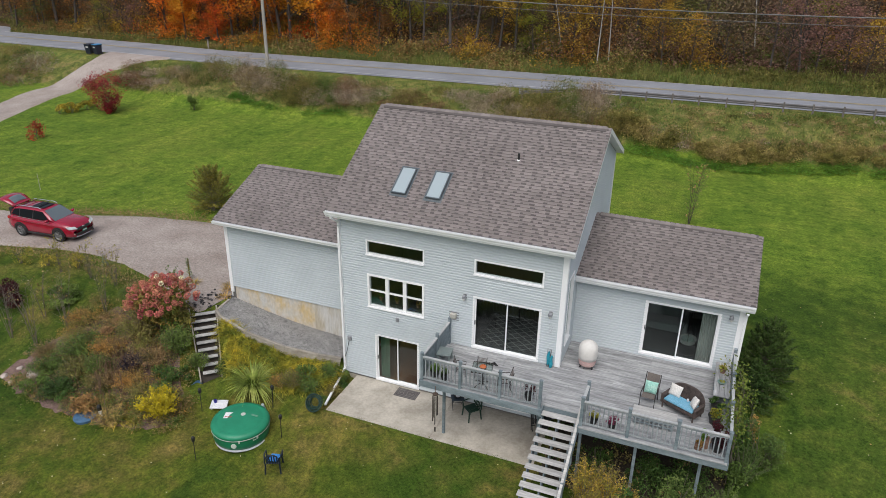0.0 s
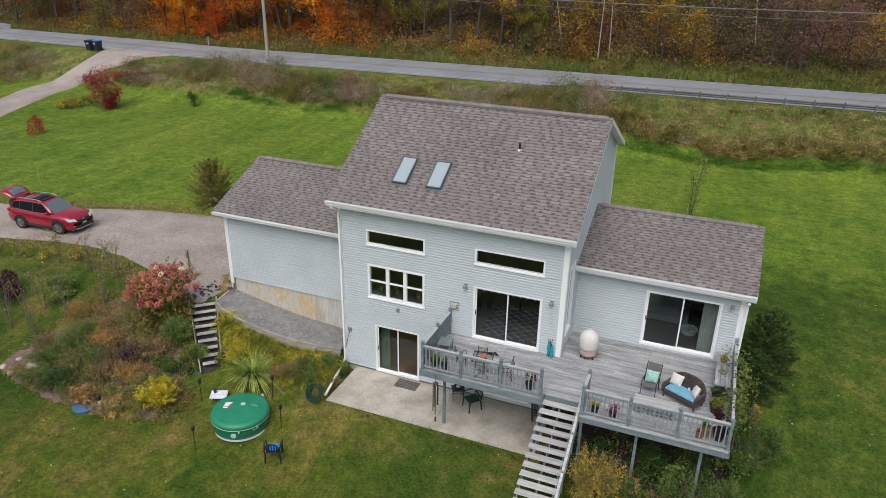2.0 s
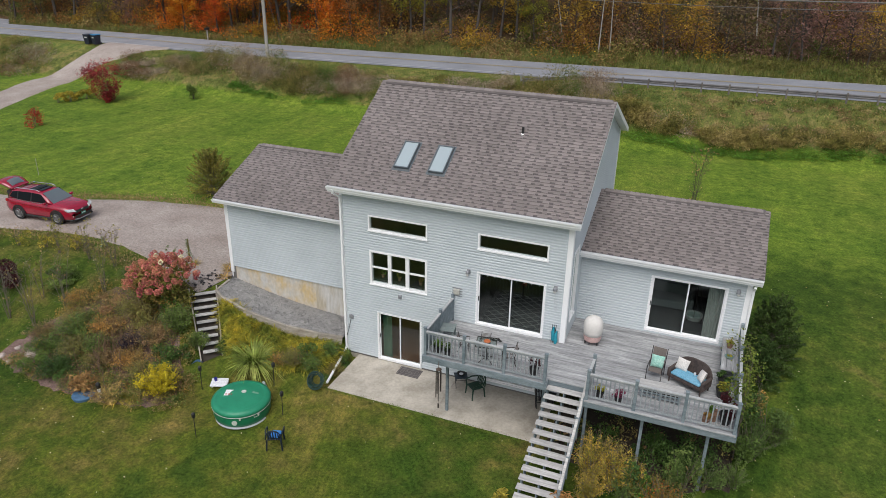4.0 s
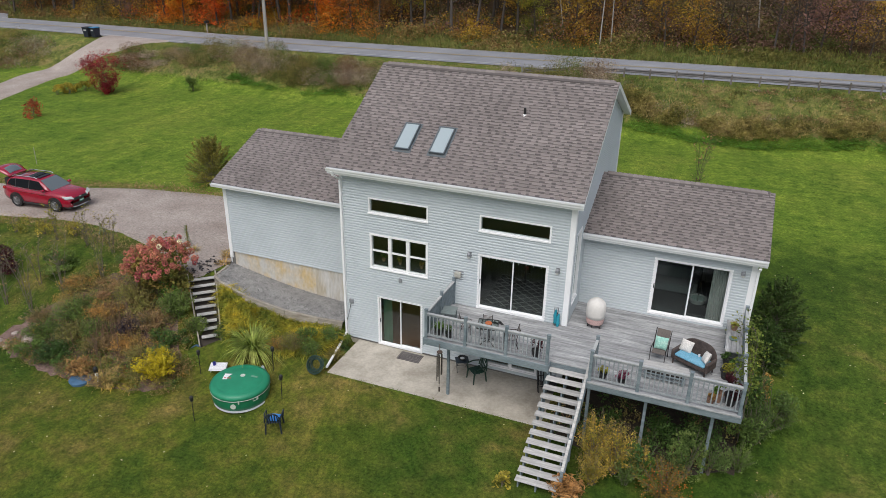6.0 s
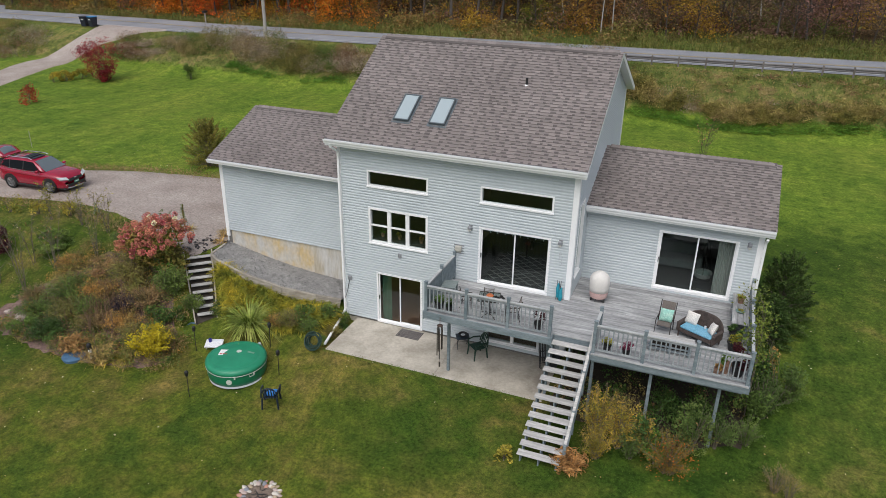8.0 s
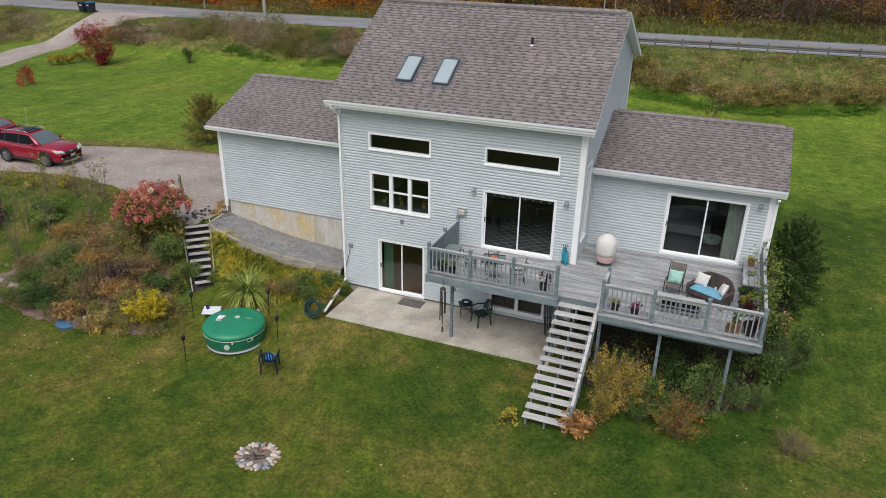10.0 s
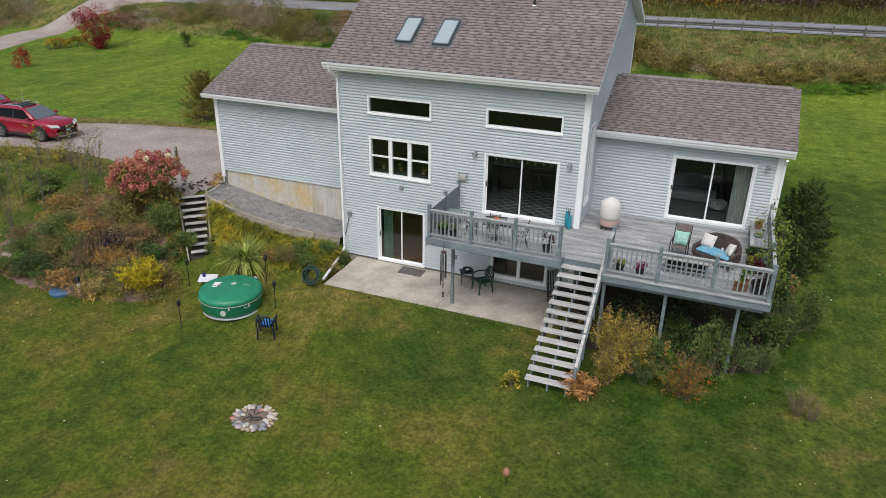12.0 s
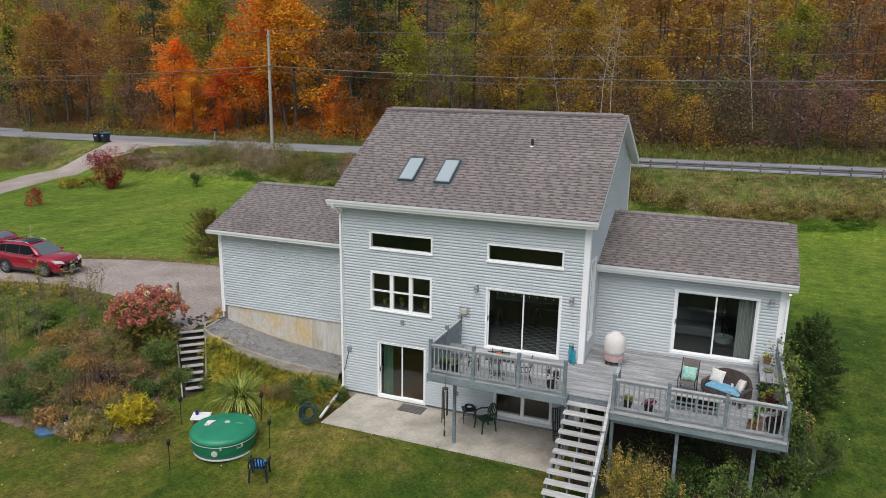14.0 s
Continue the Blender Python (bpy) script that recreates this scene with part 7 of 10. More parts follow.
for i in range(70):
    x, d = rng.uniform(-290, -120), rng.uniform(30, 125)
    far.append((str(rng.choice(("copper", "amber", "lime", "sparse"))), int(rng.integers(3, 6)), x, float(road_y(x)) + d, float(rng.uniform(1.2, 1.8)), float(rng.uniform(0, 2 * np.pi))))
for i in range(36):
    x, d = rng.uniform(-430, -230), rng.uniform(40, 140)
    far.append((str(rng.choice(("copper", "amber", "lime"))), int(rng.integers(3, 6)), x, float(road_y(x)) + d, float(rng.uniform(1.8, 2.6)), float(rng.uniform(0, 2 * np.pi))))
for i in range(60):
    x, d = rng.uniform(-6, 48), rng.uniform(28, 80)
    far.append((str(rng.choice(("copper", "amber", "sparse", "brownlow", "copper"))), int(rng.integers(3, 6)), x, float(road_y(x)) + d, float(rng.uniform(0.9, 1.3)), float(rng.uniform(0, 2 * np.pi))))
# the wood farther up the slope, one object for each colour of leaf
crowns, boles = {}, Mesh()
for kind, v, x, y, sc, turn in far:
    me = proto(kind, v)[1]
    co = np.empty(len(me.vertices) * 3, np.float32)
    me.vertices.foreach_get("co", co)
    co = co.reshape(-1, 3) * sc
    z = float(land(x, y))
    crowns.setdefault(me.materials[0].name, []).append(np.stack([co[:, 0] * math.cos(turn) - co[:, 1] * math.sin(turn) + x, co[:, 0] * math.sin(turn) + co[:, 1] * math.cos(turn) + y, co[:, 2] + z], 1))
    h = float(co[:, 2].max())
    boles.tube([(x, y, z - 0.4), (x + 0.2, y, z + h * 0.5), (x, y + 0.1, z + h * 0.95)], [0.17, 0.11, 0.02], 5, False)
for nm, parts in crowns.items():
    co = np.concatenate(parts)
    tagged(new("distant_crowns", arrays("distant_crowns", co, np.arange(len(co)).reshape(-1, 4), bpy.data.materials[nm])), "distant autumn tree crowns up the wooded slope", "trees", kind="stuff")
solid("distant_trunks", boles, BARK, "distant bare trunks up the wooded slope", "trees", kind="stuff")

# ---- road furniture ----
WIRE = surface("grey_cable", (0.1, 0.1, 0.1), (0.16, 0.16, 0.16), 0.6)
px, py = -29.2, 37.15
pz = 4.62
pole = thing("utility_pole", "tall weathered wooden utility pole by the road", "utility pole", pose(px, py, pz))
part("shaft", Mesh().tube([(0, 0, -0.9), (0, 0, 5.5), (0.05, 0, 11.2)], [0.17, 0.15, 0.11], 12), POLEWOOD, pole)
part("bracket", one(-0.1, -0.22, 10.7, 0.1, 0.2, 10.82, 0.02), GALV, pole)
part("insulator", Mesh().lathe([(0.03, 11.2), (0.06, 11.25), (0.06, 11.32), (0.03, 11.4)], 10), GALV, pole)
part("guy_wire", Mesh().tube([(0.05, 0, 7.6), (1.9, 0.2, -0.3)], 0.012, 5), WIRE, pole)
part("transformer_strap", Mesh().lathe([(0.165, 7.75), (0.165, 7.95)], 12), GALV, pole)


def sag(name, label, z0, zl, zr, dip, r, dy):
    """One cable along the road over three poles' spans."""
    pts = []
    for (xa, za), (xb, zb) in ((((-92.0), zl), (px, z0)), ((px, z0), (36.0, zr))):
        for u in np.linspace(0, 1, 25)[(0 if not pts else 1):]:
            x = xa + (xb - xa) * u
            yy = py + dy + 0.1 * max(0, -40 - x)
            pts.append((x, yy, za + (zb - za) * u - dip * 4 * u * (1 - u)))
    c = Mesh().tube(pts, r, 6)
    return solid(name, c, WIRE, label, "cable", group="overhead cables")


sag("overhead_cable", "thick grey overhead cable along the road", 12.6, 11.5, 12.4, 0.75, 0.045, -0.15)
sag("overhead_cable", "thin overhead cable along the road", 15.85, 15.2, 16.4, 0.6, 0.022, 0.0)
sag("overhead_cable", "thin overhead cable along the road", 14.0, 13.3, 14.3, 0.6, 0.022, 0.1)
sag("overhead_cable", "thin overhead cable along the road", 12.1, 11.0, 11.8, 0.75, 0.022, -0.05)

rail = thing("guardrail", "weathered steel guardrail with posts along the road", "guardrail")
path = [Vector((-2.7, 34.9, 0)), Vector((-1.2, 35.6, 0)), Vector((0.8, 36.2, 0)), Vector((3.0, 36.5, 0))] + [Vector((x, 36.6, 0)) for x in np.arange(5.0, 46, 2.0)]
for q in path:
    q.z = float(road_z(q.x)) + (0.0 if q.x > 1 else -0.15 + 0.05 * max(-2.7, q.x))
prof = [(-0.04, 0.28), (0.04, 0.32), (0.04, 0.37), (-0.02, 0.42), (0.04, 0.47), (0.04, 0.52), (-0.04, 0.56)]
bm = Mesh()
n = len(prof)
for q in path:
    bm.v += [(q.x, q.y - a, q.z + b) for a, b in prof] + [(q.x, q.y - a + 0.012, q.z + b) for a, b in prof]
for i in range(len(path) - 1):
    o = i * 2 * n
    for j in range(n - 1):
        bm.f.append((o + j, o + j + 1, o + 2 * n + j + 1, o + 2 * n + j))
        bm.f.append((o + n + j, o + 3 * n + j, o + 3 * n + j + 1, o + n + j + 1))
    bm.f.append((o + n - 1, o + 2 * n - 1, o + 4 * n - 1, o + 3 * n - 1))
RAILSTEEL = surface("weathered_rail_steel", (0.12, 0.115, 0.118), (0.2, 0.192, 0.192), 0.7, 0.1, coarse=1, fine=20, spread=0.15)
RAILPOST = surface("dark_weathered_post", (0.13, 0.115, 0.105), (0.21, 0.19, 0.175), 0.9, coarse=1, fine=12, spread=0.2)
part("beam", bm, RAILSTEEL, rail, "corrugated steel beam")
for q in path:
    g = float(land(q.x, q.y - 0.12))
    part("post", one(q.x - 0.06, q.y - 0.2, g - 0.3, q.x + 0.06, q.y - 0.052, q.z + 0.68, 0.01), RAILPOST, rail, "weathered guardrail post")
q = path[0]
part("end_plate", one(q.x - 0.32, q.y - 0.06, q.z + 0.3, q.x - 0.002, q.y - 0.035, q.z + 0.72, 0.01), GALV, rail, "pale end plate")

BINBODY = surface("dark_navy_bin_plastic", (0.012, 0.016, 0.03), (0.02, 0.026, 0.045), 0.45)


def wheelie(x, y, turn, lid_mat, lab):
    b = thing("wheeled_bin", lab, "bin", pose(x, y, float(road_z(x)) - 0.03, 0, 0, turn), "bins at the roadside")
    body = Mesh().add([(-0.26, -0.28, 0.06), (0.26, -0.28, 0.06), (0.26, 0.3, 0.06), (-0.26, 0.3, 0.06), (-0.33, -0.4, 1.02), (0.33, -0.4, 1.02), (0.33, 0.38, 1.02), (-0.33, 0.38, 1.02)],
                      [(0, 3, 2, 1), (4, 5, 6, 7), (0, 1, 5, 4), (1, 2, 6, 5), (2, 3, 7, 6), (3, 0, 4, 7)])
    part("body", body, BINBODY, b)
    part("lid", Mesh().box(-0.36, -0.44, 1.021, 0.36, 0.42, 1.09, c=0.03), lid_mat, b)
    part("handle", Mesh().tube([(-0.28, 0.45, 0.99), (0.28, 0.45, 0.99)], 0.02, 6), BINBODY, b)
    for s in (-1, 1):
        part("wheel", Mesh().tube([(s * 0.27, 0.32, 0.12), (s * 0.34, 0.32, 0.12)], 0.13, 12), BLACK, b)
    part("label_plate", one(-0.15, -0.39, 0.72, 0.15, -0.36, 0.84), surface("pale_bin_sticker", (0.5, 0.5, 0.5), (0.6, 0.6, 0.6), 0.6), b, "pale sticker")


wheelie(-52.35, 37.3, 8, BINBODY, "dark wheeled rubbish bin with a closed lid at the roadside")
wheelie(-51.3, 37.35, -6, surface("bright_blue_lid", (0.02, 0.2, 0.45), (0.03, 0.25, 0.52), 0.4), "dark wheeled bin with a bright blue lid at the roadside")
mb = thing("mailbox", "grey mailbox on a pale post across the road", "mailbox", pose(-43.0, 45.4, float(road_z(-43.0)) - 0.15))
part("post", one(-0.06, -0.06, -0.3, 0.06, 0.06, 1.15, 0.01), POLEWOOD, mb)
part("box", Mesh().tube([(0, -0.28, 1.3), (0, 0.28, 1.3)], 0.14, 12), BLACK, mb)

stake = thing("marker_stake", "thin tan marker stake in the lawn by the driveway", "stake", pose(-27.05, 8.55, float(land(-27.05, 8.55))))
part("rod", Mesh().tube([(0, 0, -0.1), (0.03, 0, 1.1)], 0.016, 6), POLEWOOD, stake)

# ---- garden steps, gravel bed, patio things ----
bedg = Mesh()
CURB = [(-6.46, 0.98, 1.58), (-6.44, 0.0, 1.5), (-5.95, -0.32, 1.48), (-4.3, -0.8, 1.37), (-2.33, -0.86, 1.14), (-1.0, -0.5, 0.9), (-0.12, -0.1, 0.7)]
curb_pts = []
for a, b in zip(CURB, CURB[1:]):
    n = max(2, int((Vector(b) - Vector(a)).length / 0.3))
    curb_pts += [Vector(a).lerp(Vector(b), k / n) for k in range(n)]
curb_pts.append(Vector(CURB[-1]))
cols = 10
for p in curb_pts:
    q = Vector((min(max(p.x + 0.0, GX + 0.02), -0.02), GY + 0.02, 1.62 + (p.x - GX) / (0 - GX) * (0.79 - 1.62) - 0.17 * math.sin(math.pi * min(1.0, max(0.0, (p.x - GX) / (0 - GX))))))
    for k in range(cols + 1):
        w = p.lerp(q, k / cols)
        bedg.v.append((w.x, w.y, w.z - 0.02 + 0.03 * math.sin(w.x * 5 + w.y * 7) * (0 < k < cols)))
for i in range(len(curb_pts) - 1):
    for k in range(cols):
        o = i * (cols + 1) + k
        bedg.f.append((o, o + cols + 1, o + cols + 2, o + 1))
gravel = solid("gravel_bed", bedg, STONE_GRAVEL, "bed of grey crushed stone along the garage wall", "gravel bed", kind="structure", smooth=True)
rng = np.random.default_rng(14)
vs = np.array(bedg.v)
fs = np.array(bedg.f)[rng.integers(0, len(bedg.f), 7500)]
u, w = rng.uniform(0, 1, (7500, 1)), rng.uniform(0, 1, (7500, 1))
c = (vs[fs[:, 0]] * (1 - u) + vs[fs[:, 1]] * u) * (1 - w) + (vs[fs[:, 3]] * (1 - u) + vs[fs[:, 2]] * u) * w
tagged(new("crushed_stones", leaf_data("crushed_stones", c + np.array([0, 0, 0.015]), 0.042, leaf_mat("loose_crushed_stone", [(0.17, 0.165, 0.165), (0.25, 0.245, 0.24), (0.36, 0.34, 0.33)], thin=0.0, clumps=8), rng, 1.2, 0.8)), "loose crushed stones on the gravel bed", "stones", kind="stuff")
edge = thing("timber_edging", "weathered timber edging round the gravel bed", "edging")
for a, b in zip(CURB, CURB[1:]):
    a, b = Vector(a), Vector(b)
    mm = Matrix.Translation(a) @ (b - a).to_track_quat("X", "Z").to_matrix().to_4x4()
    for k in range(3):
        part("timber", one(0.004, -0.06, -0.14 * (k + 1) + 0.045, (b - a).length - 0.004, 0.05, -0.14 * k + 0.04, 0.012, mm), OLDWOOD, edge)
# Near-black colour that stands for shade in the gaps between boards.
GAPDARK = surface("dark_damp_timber", (0.03, 0.025, 0.02), (0.06, 0.05, 0.04), 0.95)
steps = thing("garden_steps", "old timber garden steps set in the bank", "steps")
T0, T1 = Vector((-6.92, -0.28, 1.46)), Vector((-4.72, -2.72, 0.12))
sd = Vector((0.72, 0.65, 0)).normalized()
n = 10
mt = T1 - T0
for k in range(n - 1):
    c = T0 + mt * (k / (n - 1))
    w = 0.53 - 0.028 * k
    fw = Vector((mt.x, mt.y, 0)).normalized()
    mm = Matrix(((sd.x, fw.x, 0, c.x), (sd.y, fw.y, 0, c.y), (0, 0, 1, c.z), (0, 0, 0, 1)))
    part("tread", one(-w, -0.01, -0.05, w, 0.19, 0.0, 0.008, mm), TREADWOOD, steps, "weathered timber tread")
    part("riser", one(-w + 0.02, -0.05, -0.16, w - 0.02, -0.021, -0.01, 0, mm), GAPDARK, steps)
mm = Matrix.Translation(T0) @ mt.to_track_quat("Y", "Z").to_matrix().to_4x4()
# Sheet added below the treads to paint the shade between them.
part("soil_bed", one(-0.52, -0.1, -0.26, 0.44, mt.length + 0.05, -0.16, 0, mm), GAPDARK, steps, "near-black sheet for the shade between the treads")
for s in (-0.56, 0.56):
    p, q = T0 + sd * s, T1 + sd * s * 0.75
    mm = Matrix.Translation(p) @ (q - p).to_track_quat("Y", "Z").to_matrix().to_4x4()
    part("stringer", one(-0.025, -0.3, -0.22, 0.025, (q - p).length + 0.1, 0.02, 0.006, mm), OLDWOOD, steps)
LIDBLUE = surface("faded_blue_lid_plastic", (0.05, 0.12, 0.22), (0.08, 0.17, 0.29), 0.55, coarse=3, fine=20)
for x, y, r, up in ((-8.0, -6.2, 0.42, 0.12), (-5.2, -3.15, 0.27, 0.1), (-3.75, -1.95, 0.25, 0.1)):
    z = float(land(x, y))
    w = thing("access_cover", "round faded blue plastic access cover in the garden", "cover", pose(x, y, z), "round blue covers")
    part("riser", Mesh().lathe([(r * 0.92, -0.1), (r * 0.92, up - 0.05)], 24), LIDBLUE, w)
    part("lid", Mesh().lathe([(r, up - 0.05), (r, up - 0.015), (r * 0.9, up), (0.05, up + 0.015)], 24), LIDBLUE, w)
x, y = -7.35, -6.0
pipe = thing("vent_post", "white pipe with a black cap beside the flower bed", "pipe", pose(x, y, float(land(x, y)), 4, 3))
part("pipe", Mesh().lathe([(0.06, -0.1), (0.06, 0.5)], 14), TRIM, pipe)
part("cap", Mesh().lathe([(0.085, 0.46), (0.09, 0.62), (0.06, 0.68), (0.02, 0.7)], 14), BLACK, pipe, "black cap")


def rock(r, seed, squash=0.6):
    rng = np.random.default_rng(seed)
    bm = bmesh.new()
    bmesh.ops.create_icosphere(bm, subdivisions=2, radius=r)
    off = Vector(rng.uniform(-9, 9, 3))
    for v in bm.verts:
        v.co *= 1 + 0.35 * noise.noise(v.co / r * 0.9 + off)
        v.co.z *= squash
    k = Mesh()
    bm.verts.index_update()
    k.add([v.co for v in bm.verts], [[v.index for v in f.verts] for f in bm.faces])
    bm.free()
    return k


PALEROCK = surface("pale_boulder", (0.34, 0.28, 0.25), (0.5, 0.42, 0.38), 0.9, coarse=3, fine=20, spread=0.2)
solid("boulder", rock(0.3, 3), PALEROCK, "pale pinkish boulder in the flower bed", "rock", pose(-12.05, -5.0, float(land(-12.05, -5.0)) + 0.1))
for i, (x, y, r) in enumerate(((-13.2, -5.5, 0.16), (-13.0, -4.9, 0.14), (-12.6, -5.7, 0.12))):
    solid("boulder", rock(r, 5 + i), PALEROCK, "small pale stone at the edge of the flower bed", "rock", pose(x, y, float(land(x, y)) + 0.05))
MULCH = surface("bark_mulch", (0.1, 0.062, 0.052), (0.22, 0.145, 0.125), 0.95, coarse=2, fine=16, spread=0.5, bump=0.8, dist=0.04)
tagged(strip("mulch_bed", [(-13.4, -5.6), (-11.8, -6.1), (-9.5, -6.5), (-7.5, -6.5), (-5.6, -6.1), (-4.6, -5.3), (-5.2, -3.9)], [(-13.6, -4.6), (-12.6, -2.6), (-11.6, -1.2), (-9.8, -0.3), (-7.9, -0.6), (-7.2, -1.5), (-6.2, -3.0)], land, MULCH, 8, 14, 0.06, 0.03), "bark mulch of the flower bed", "mulch", kind="structure")
rng = np.random.default_rng(41)
cover = []
while len(cover) < 430:
    x, y = rng.uniform(-12.6, -4.2), rng.uniform(-6.2, -0.6)
    if y < -6.2 + 0.25 * max(0, -x - 11) or y > -0.75 - 0.85 * max(0, x + 7.2) or (x > -6.9 and abs((x - T0.x) * mt.y - (y - T0.y) * mt.x) / math.hypot(mt.x, mt.y) < 0.75):
        continue
    cover.append((x, y))
for mat_, sl, lab in ((L_OLIVE, slice(0, 130), "olive ground cover in the flower bed"), (L_GREEN, slice(130, 260), "green ground cover in the flower bed"), (L_BROWN, slice(260, 350), "brown dying ground cover in the flower bed"), (L_RUST, slice(350, 430), "rust-coloured ground cover in the flower bed")):
    pts = []
    for x, y in cover[sl]:
        d = rng.normal(0, 1, (150, 3))
        d /= np.linalg.norm(d, axis=1, keepdims=True)
        r = rng.uniform(0.25, 0.45)
        h = rng.uniform(0.3, 0.7)
        p = np.array([x, y, float(land(x, y)) + h * 0.45]) + d * np.array([r, r, h * 0.5]) * rng.uniform(0.3, 1, (150, 1)) ** 0.5
        pts.append(p)
    tagged(new("ground_cover", leaf_data("ground_cover", np.concatenate(pts), 0.062, mat_, rng, 0.4, 0.45)), lab, "plants", kind="stuff")
# bank between the steps and the gravel
pts = []
while len(pts) < 620:
    x = rng.uniform(-5.6, -0.2)
    y = rng.uniform(-2.6, -0.5)
    cy = np.interp(x, [c[0] for c in CURB[2:]], [c[1] for c in CURB[2:]])
    if y > cy - 0.03 - 0.4 * rng.random() ** 2 or y < cy - 1.75 or y < -2.75 or abs((x - T0.x) * mt.y - (y - T0.y) * mt.x) / math.hypot(mt.x, mt.y) < 0.7:
        continue
    pts.append((x, y))
b_, d_, s_ = [], [], []
for x, y in pts:
    a = rng.uniform(0, 2 * np.pi, 26)
    near_kerb = x < -2.2 and y > np.interp(x, [c[0] for c in CURB[2:]], [c[1] for c in CURB[2:]]) - 0.5
    s_.append(rng.uniform(0.6, 1.05, 26) if near_kerb else rng.uniform(0.4, 0.85, 26))
    b_.append(np.stack([x + rng.normal(0, 0.08, 26), y + rng.normal(0, 0.08, 26), np.full(26, float(land(x, y)))], 1))
    d_.append(np.stack([np.cos(a), np.sin(a)], 1) * rng.uniform(0.2, 0.9, (26, 1)))
b_, d_, s_ = np.concatenate(b_), np.concatenate(d_), np.concatenate(s_)
tagged(new("daylily_bank", blade_data("daylily_bank", b_, d_, s_, 0.045, rng.uniform(0.5, 1.1, len(b_)), L_LILY, rng)), "bank thickly planted with yellowing daylilies", "plants", kind="stuff")

# -- hot tub --
TUBGREEN = surface("green_vinyl", (0.008, 0.13, 0.06), (0.012, 0.175, 0.085), 0.35, coarse=2, fine=14, spread=0.06, bump=0.12)
LIDGREEN = surface("green_vinyl_lid", (0.014, 0.2, 0.105), (0.022, 0.26, 0.14), 0.42, coarse=1.5, fine=14, spread=0.06, bump=0.15)
PALE = surface("pale_printed_mark", (0.45, 0.5, 0.45), (0.55, 0.58, 0.52), 0.6)
tx, ty = -1.78, -4.72
tz = float(land(tx, ty)) - 0.03
tub = thing("hot_tub", "round green inflatable hot tub with its lid closed", "hot tub", pose(tx, ty, tz))
part("shell", Mesh().lathe([(0.92, 0.0), (1.0, 0.06), (1.03, 0.2), (1.02, 0.4), (1.0, 0.5)], 48), TUBGREEN, tub, smooth=True)
part("lid", Mesh().lathe([(1.03, 0.47), (1.06, 0.5), (1.07, 0.58), (1.03, 0.66), (0.9, 0.705), (0.84, 0.69), (0.8, 0.7), (0.5, 0.73), (0.02, 0.74)], 48), LIDGREEN, tub, "green puffed lid", smooth=True)
part("ground_sheet", Mesh().lathe([(0.985, 0.012), (0.985, 0.03), (0.9, 0.032)], 40, Matrix.Translation((0.05, -0.06, 0))), surface("pale_ground_sheet", (0.45, 0.47, 0.5), (0.58, 0.6, 0.62), 0.6), tub, "pale sheet under the tub")
part("lid_cord", Mesh().tube([(1.052 * math.cos(a), 1.052 * math.sin(a), 0.475) for a in np.linspace(0, 2 * math.pi, 49)], 0.012, 5, False), PALE, tub)
part("instruction_sheet", one(-0.62, -0.05, 0.725, -0.28, 0.3, 0.731, m=Matrix.Rotation(0.35, 4, "Z")), surface("white_sheet", (0.75, 0.75, 0.75), (0.8, 0.8, 0.8), 0.5), tub, "white printed sheet")
RED = surface("red_print", (0.45, 0.06, 0.06), (0.5, 0.08, 0.08), 0.6)
for k in range(3):
    part("print_bar", one(-0.58 + 0.1 * k, 0.0, 0.7315, -0.51 + 0.1 * k, 0.06, 0.7335, m=Matrix.Rotation(0.35, 4, "Z")), RED, tub, "red print")
part("emblem", Mesh().lathe([(0.09, 0.733), (0.09, 0.741), (0.055, 0.741), (0.05, 0.737)], 20, Matrix.Translation((-0.02, 0.22, 0.002))), PALE, tub, "faint round emblem")
part("emblem", Mesh().box(0.28, 0.28, 0.735, 0.55, 0.36, 0.742), surface("faded_print", (0.12, 0.3, 0.2), (0.16, 0.34, 0.24), 0.6), tub)
part("badge", Mesh().lathe([(0.1, 0.0), (0.1, 0.012), (0.02, 0.016)], 20, Matrix.Translation((0.38, -0.955, 0.26)) @ Euler((radians(90), 0, radians(22))).to_matrix().to_4x4()), PALE, tub, "round pale badge")
for a in (-1.0, -0.35, 3.5):
    part("buckle", one(-0.03, -0.02, 0.38, 0.03, 0.03, 0.5, 0.006, Matrix.Rotation(a, 4, "Z") @ Matrix.Translation((1.045, 0, 0))), PALE, tub)
part("carry_handle", Mesh().tube([(1.02 * math.cos(a), 1.02 * math.sin(a), z) for a, z in ((-0.5, 0.42), (-0.5, 0.34), (-0.32, 0.34), (-0.32, 0.42))], 0.014, 5), PALE, tub)
part("inlet_hose", Mesh().tube([(0.1, 1.0, 0.35), (0.12, 1.2, 0.5), (0.15, 1.3, 0.2)], 0.09, 8), surface("grey_hose", (0.25, 0.32, 0.32), (0.3, 0.36, 0.36), 0.5), tub)
panel = thing("lounge_tray", "white slatted tray table with a blue cup beside the tub", "table", pose(-3.35, -3.95, float(land(-3.35, -3.95)) - 0.04, 14, 0, 22) @ Matrix.Scale(0.8, 4))
WHITEP = surface("white_plastic", (0.68, 0.69, 0.72), (0.76, 0.77, 0.8), 0.45)
for k in range(6):
    part("slat", one(-0.4, -0.27 + 0.09 * k, 0.34, 0.4, -0.19 + 0.09 * k, 0.365, 0.006), WHITEP, panel)
for s in (-0.34, 0.34):
    part("leg", one(s - 0.025, -0.2, 0.16, s + 0.025, 0.2, 0.339, 0.01), WHITEP, panel)
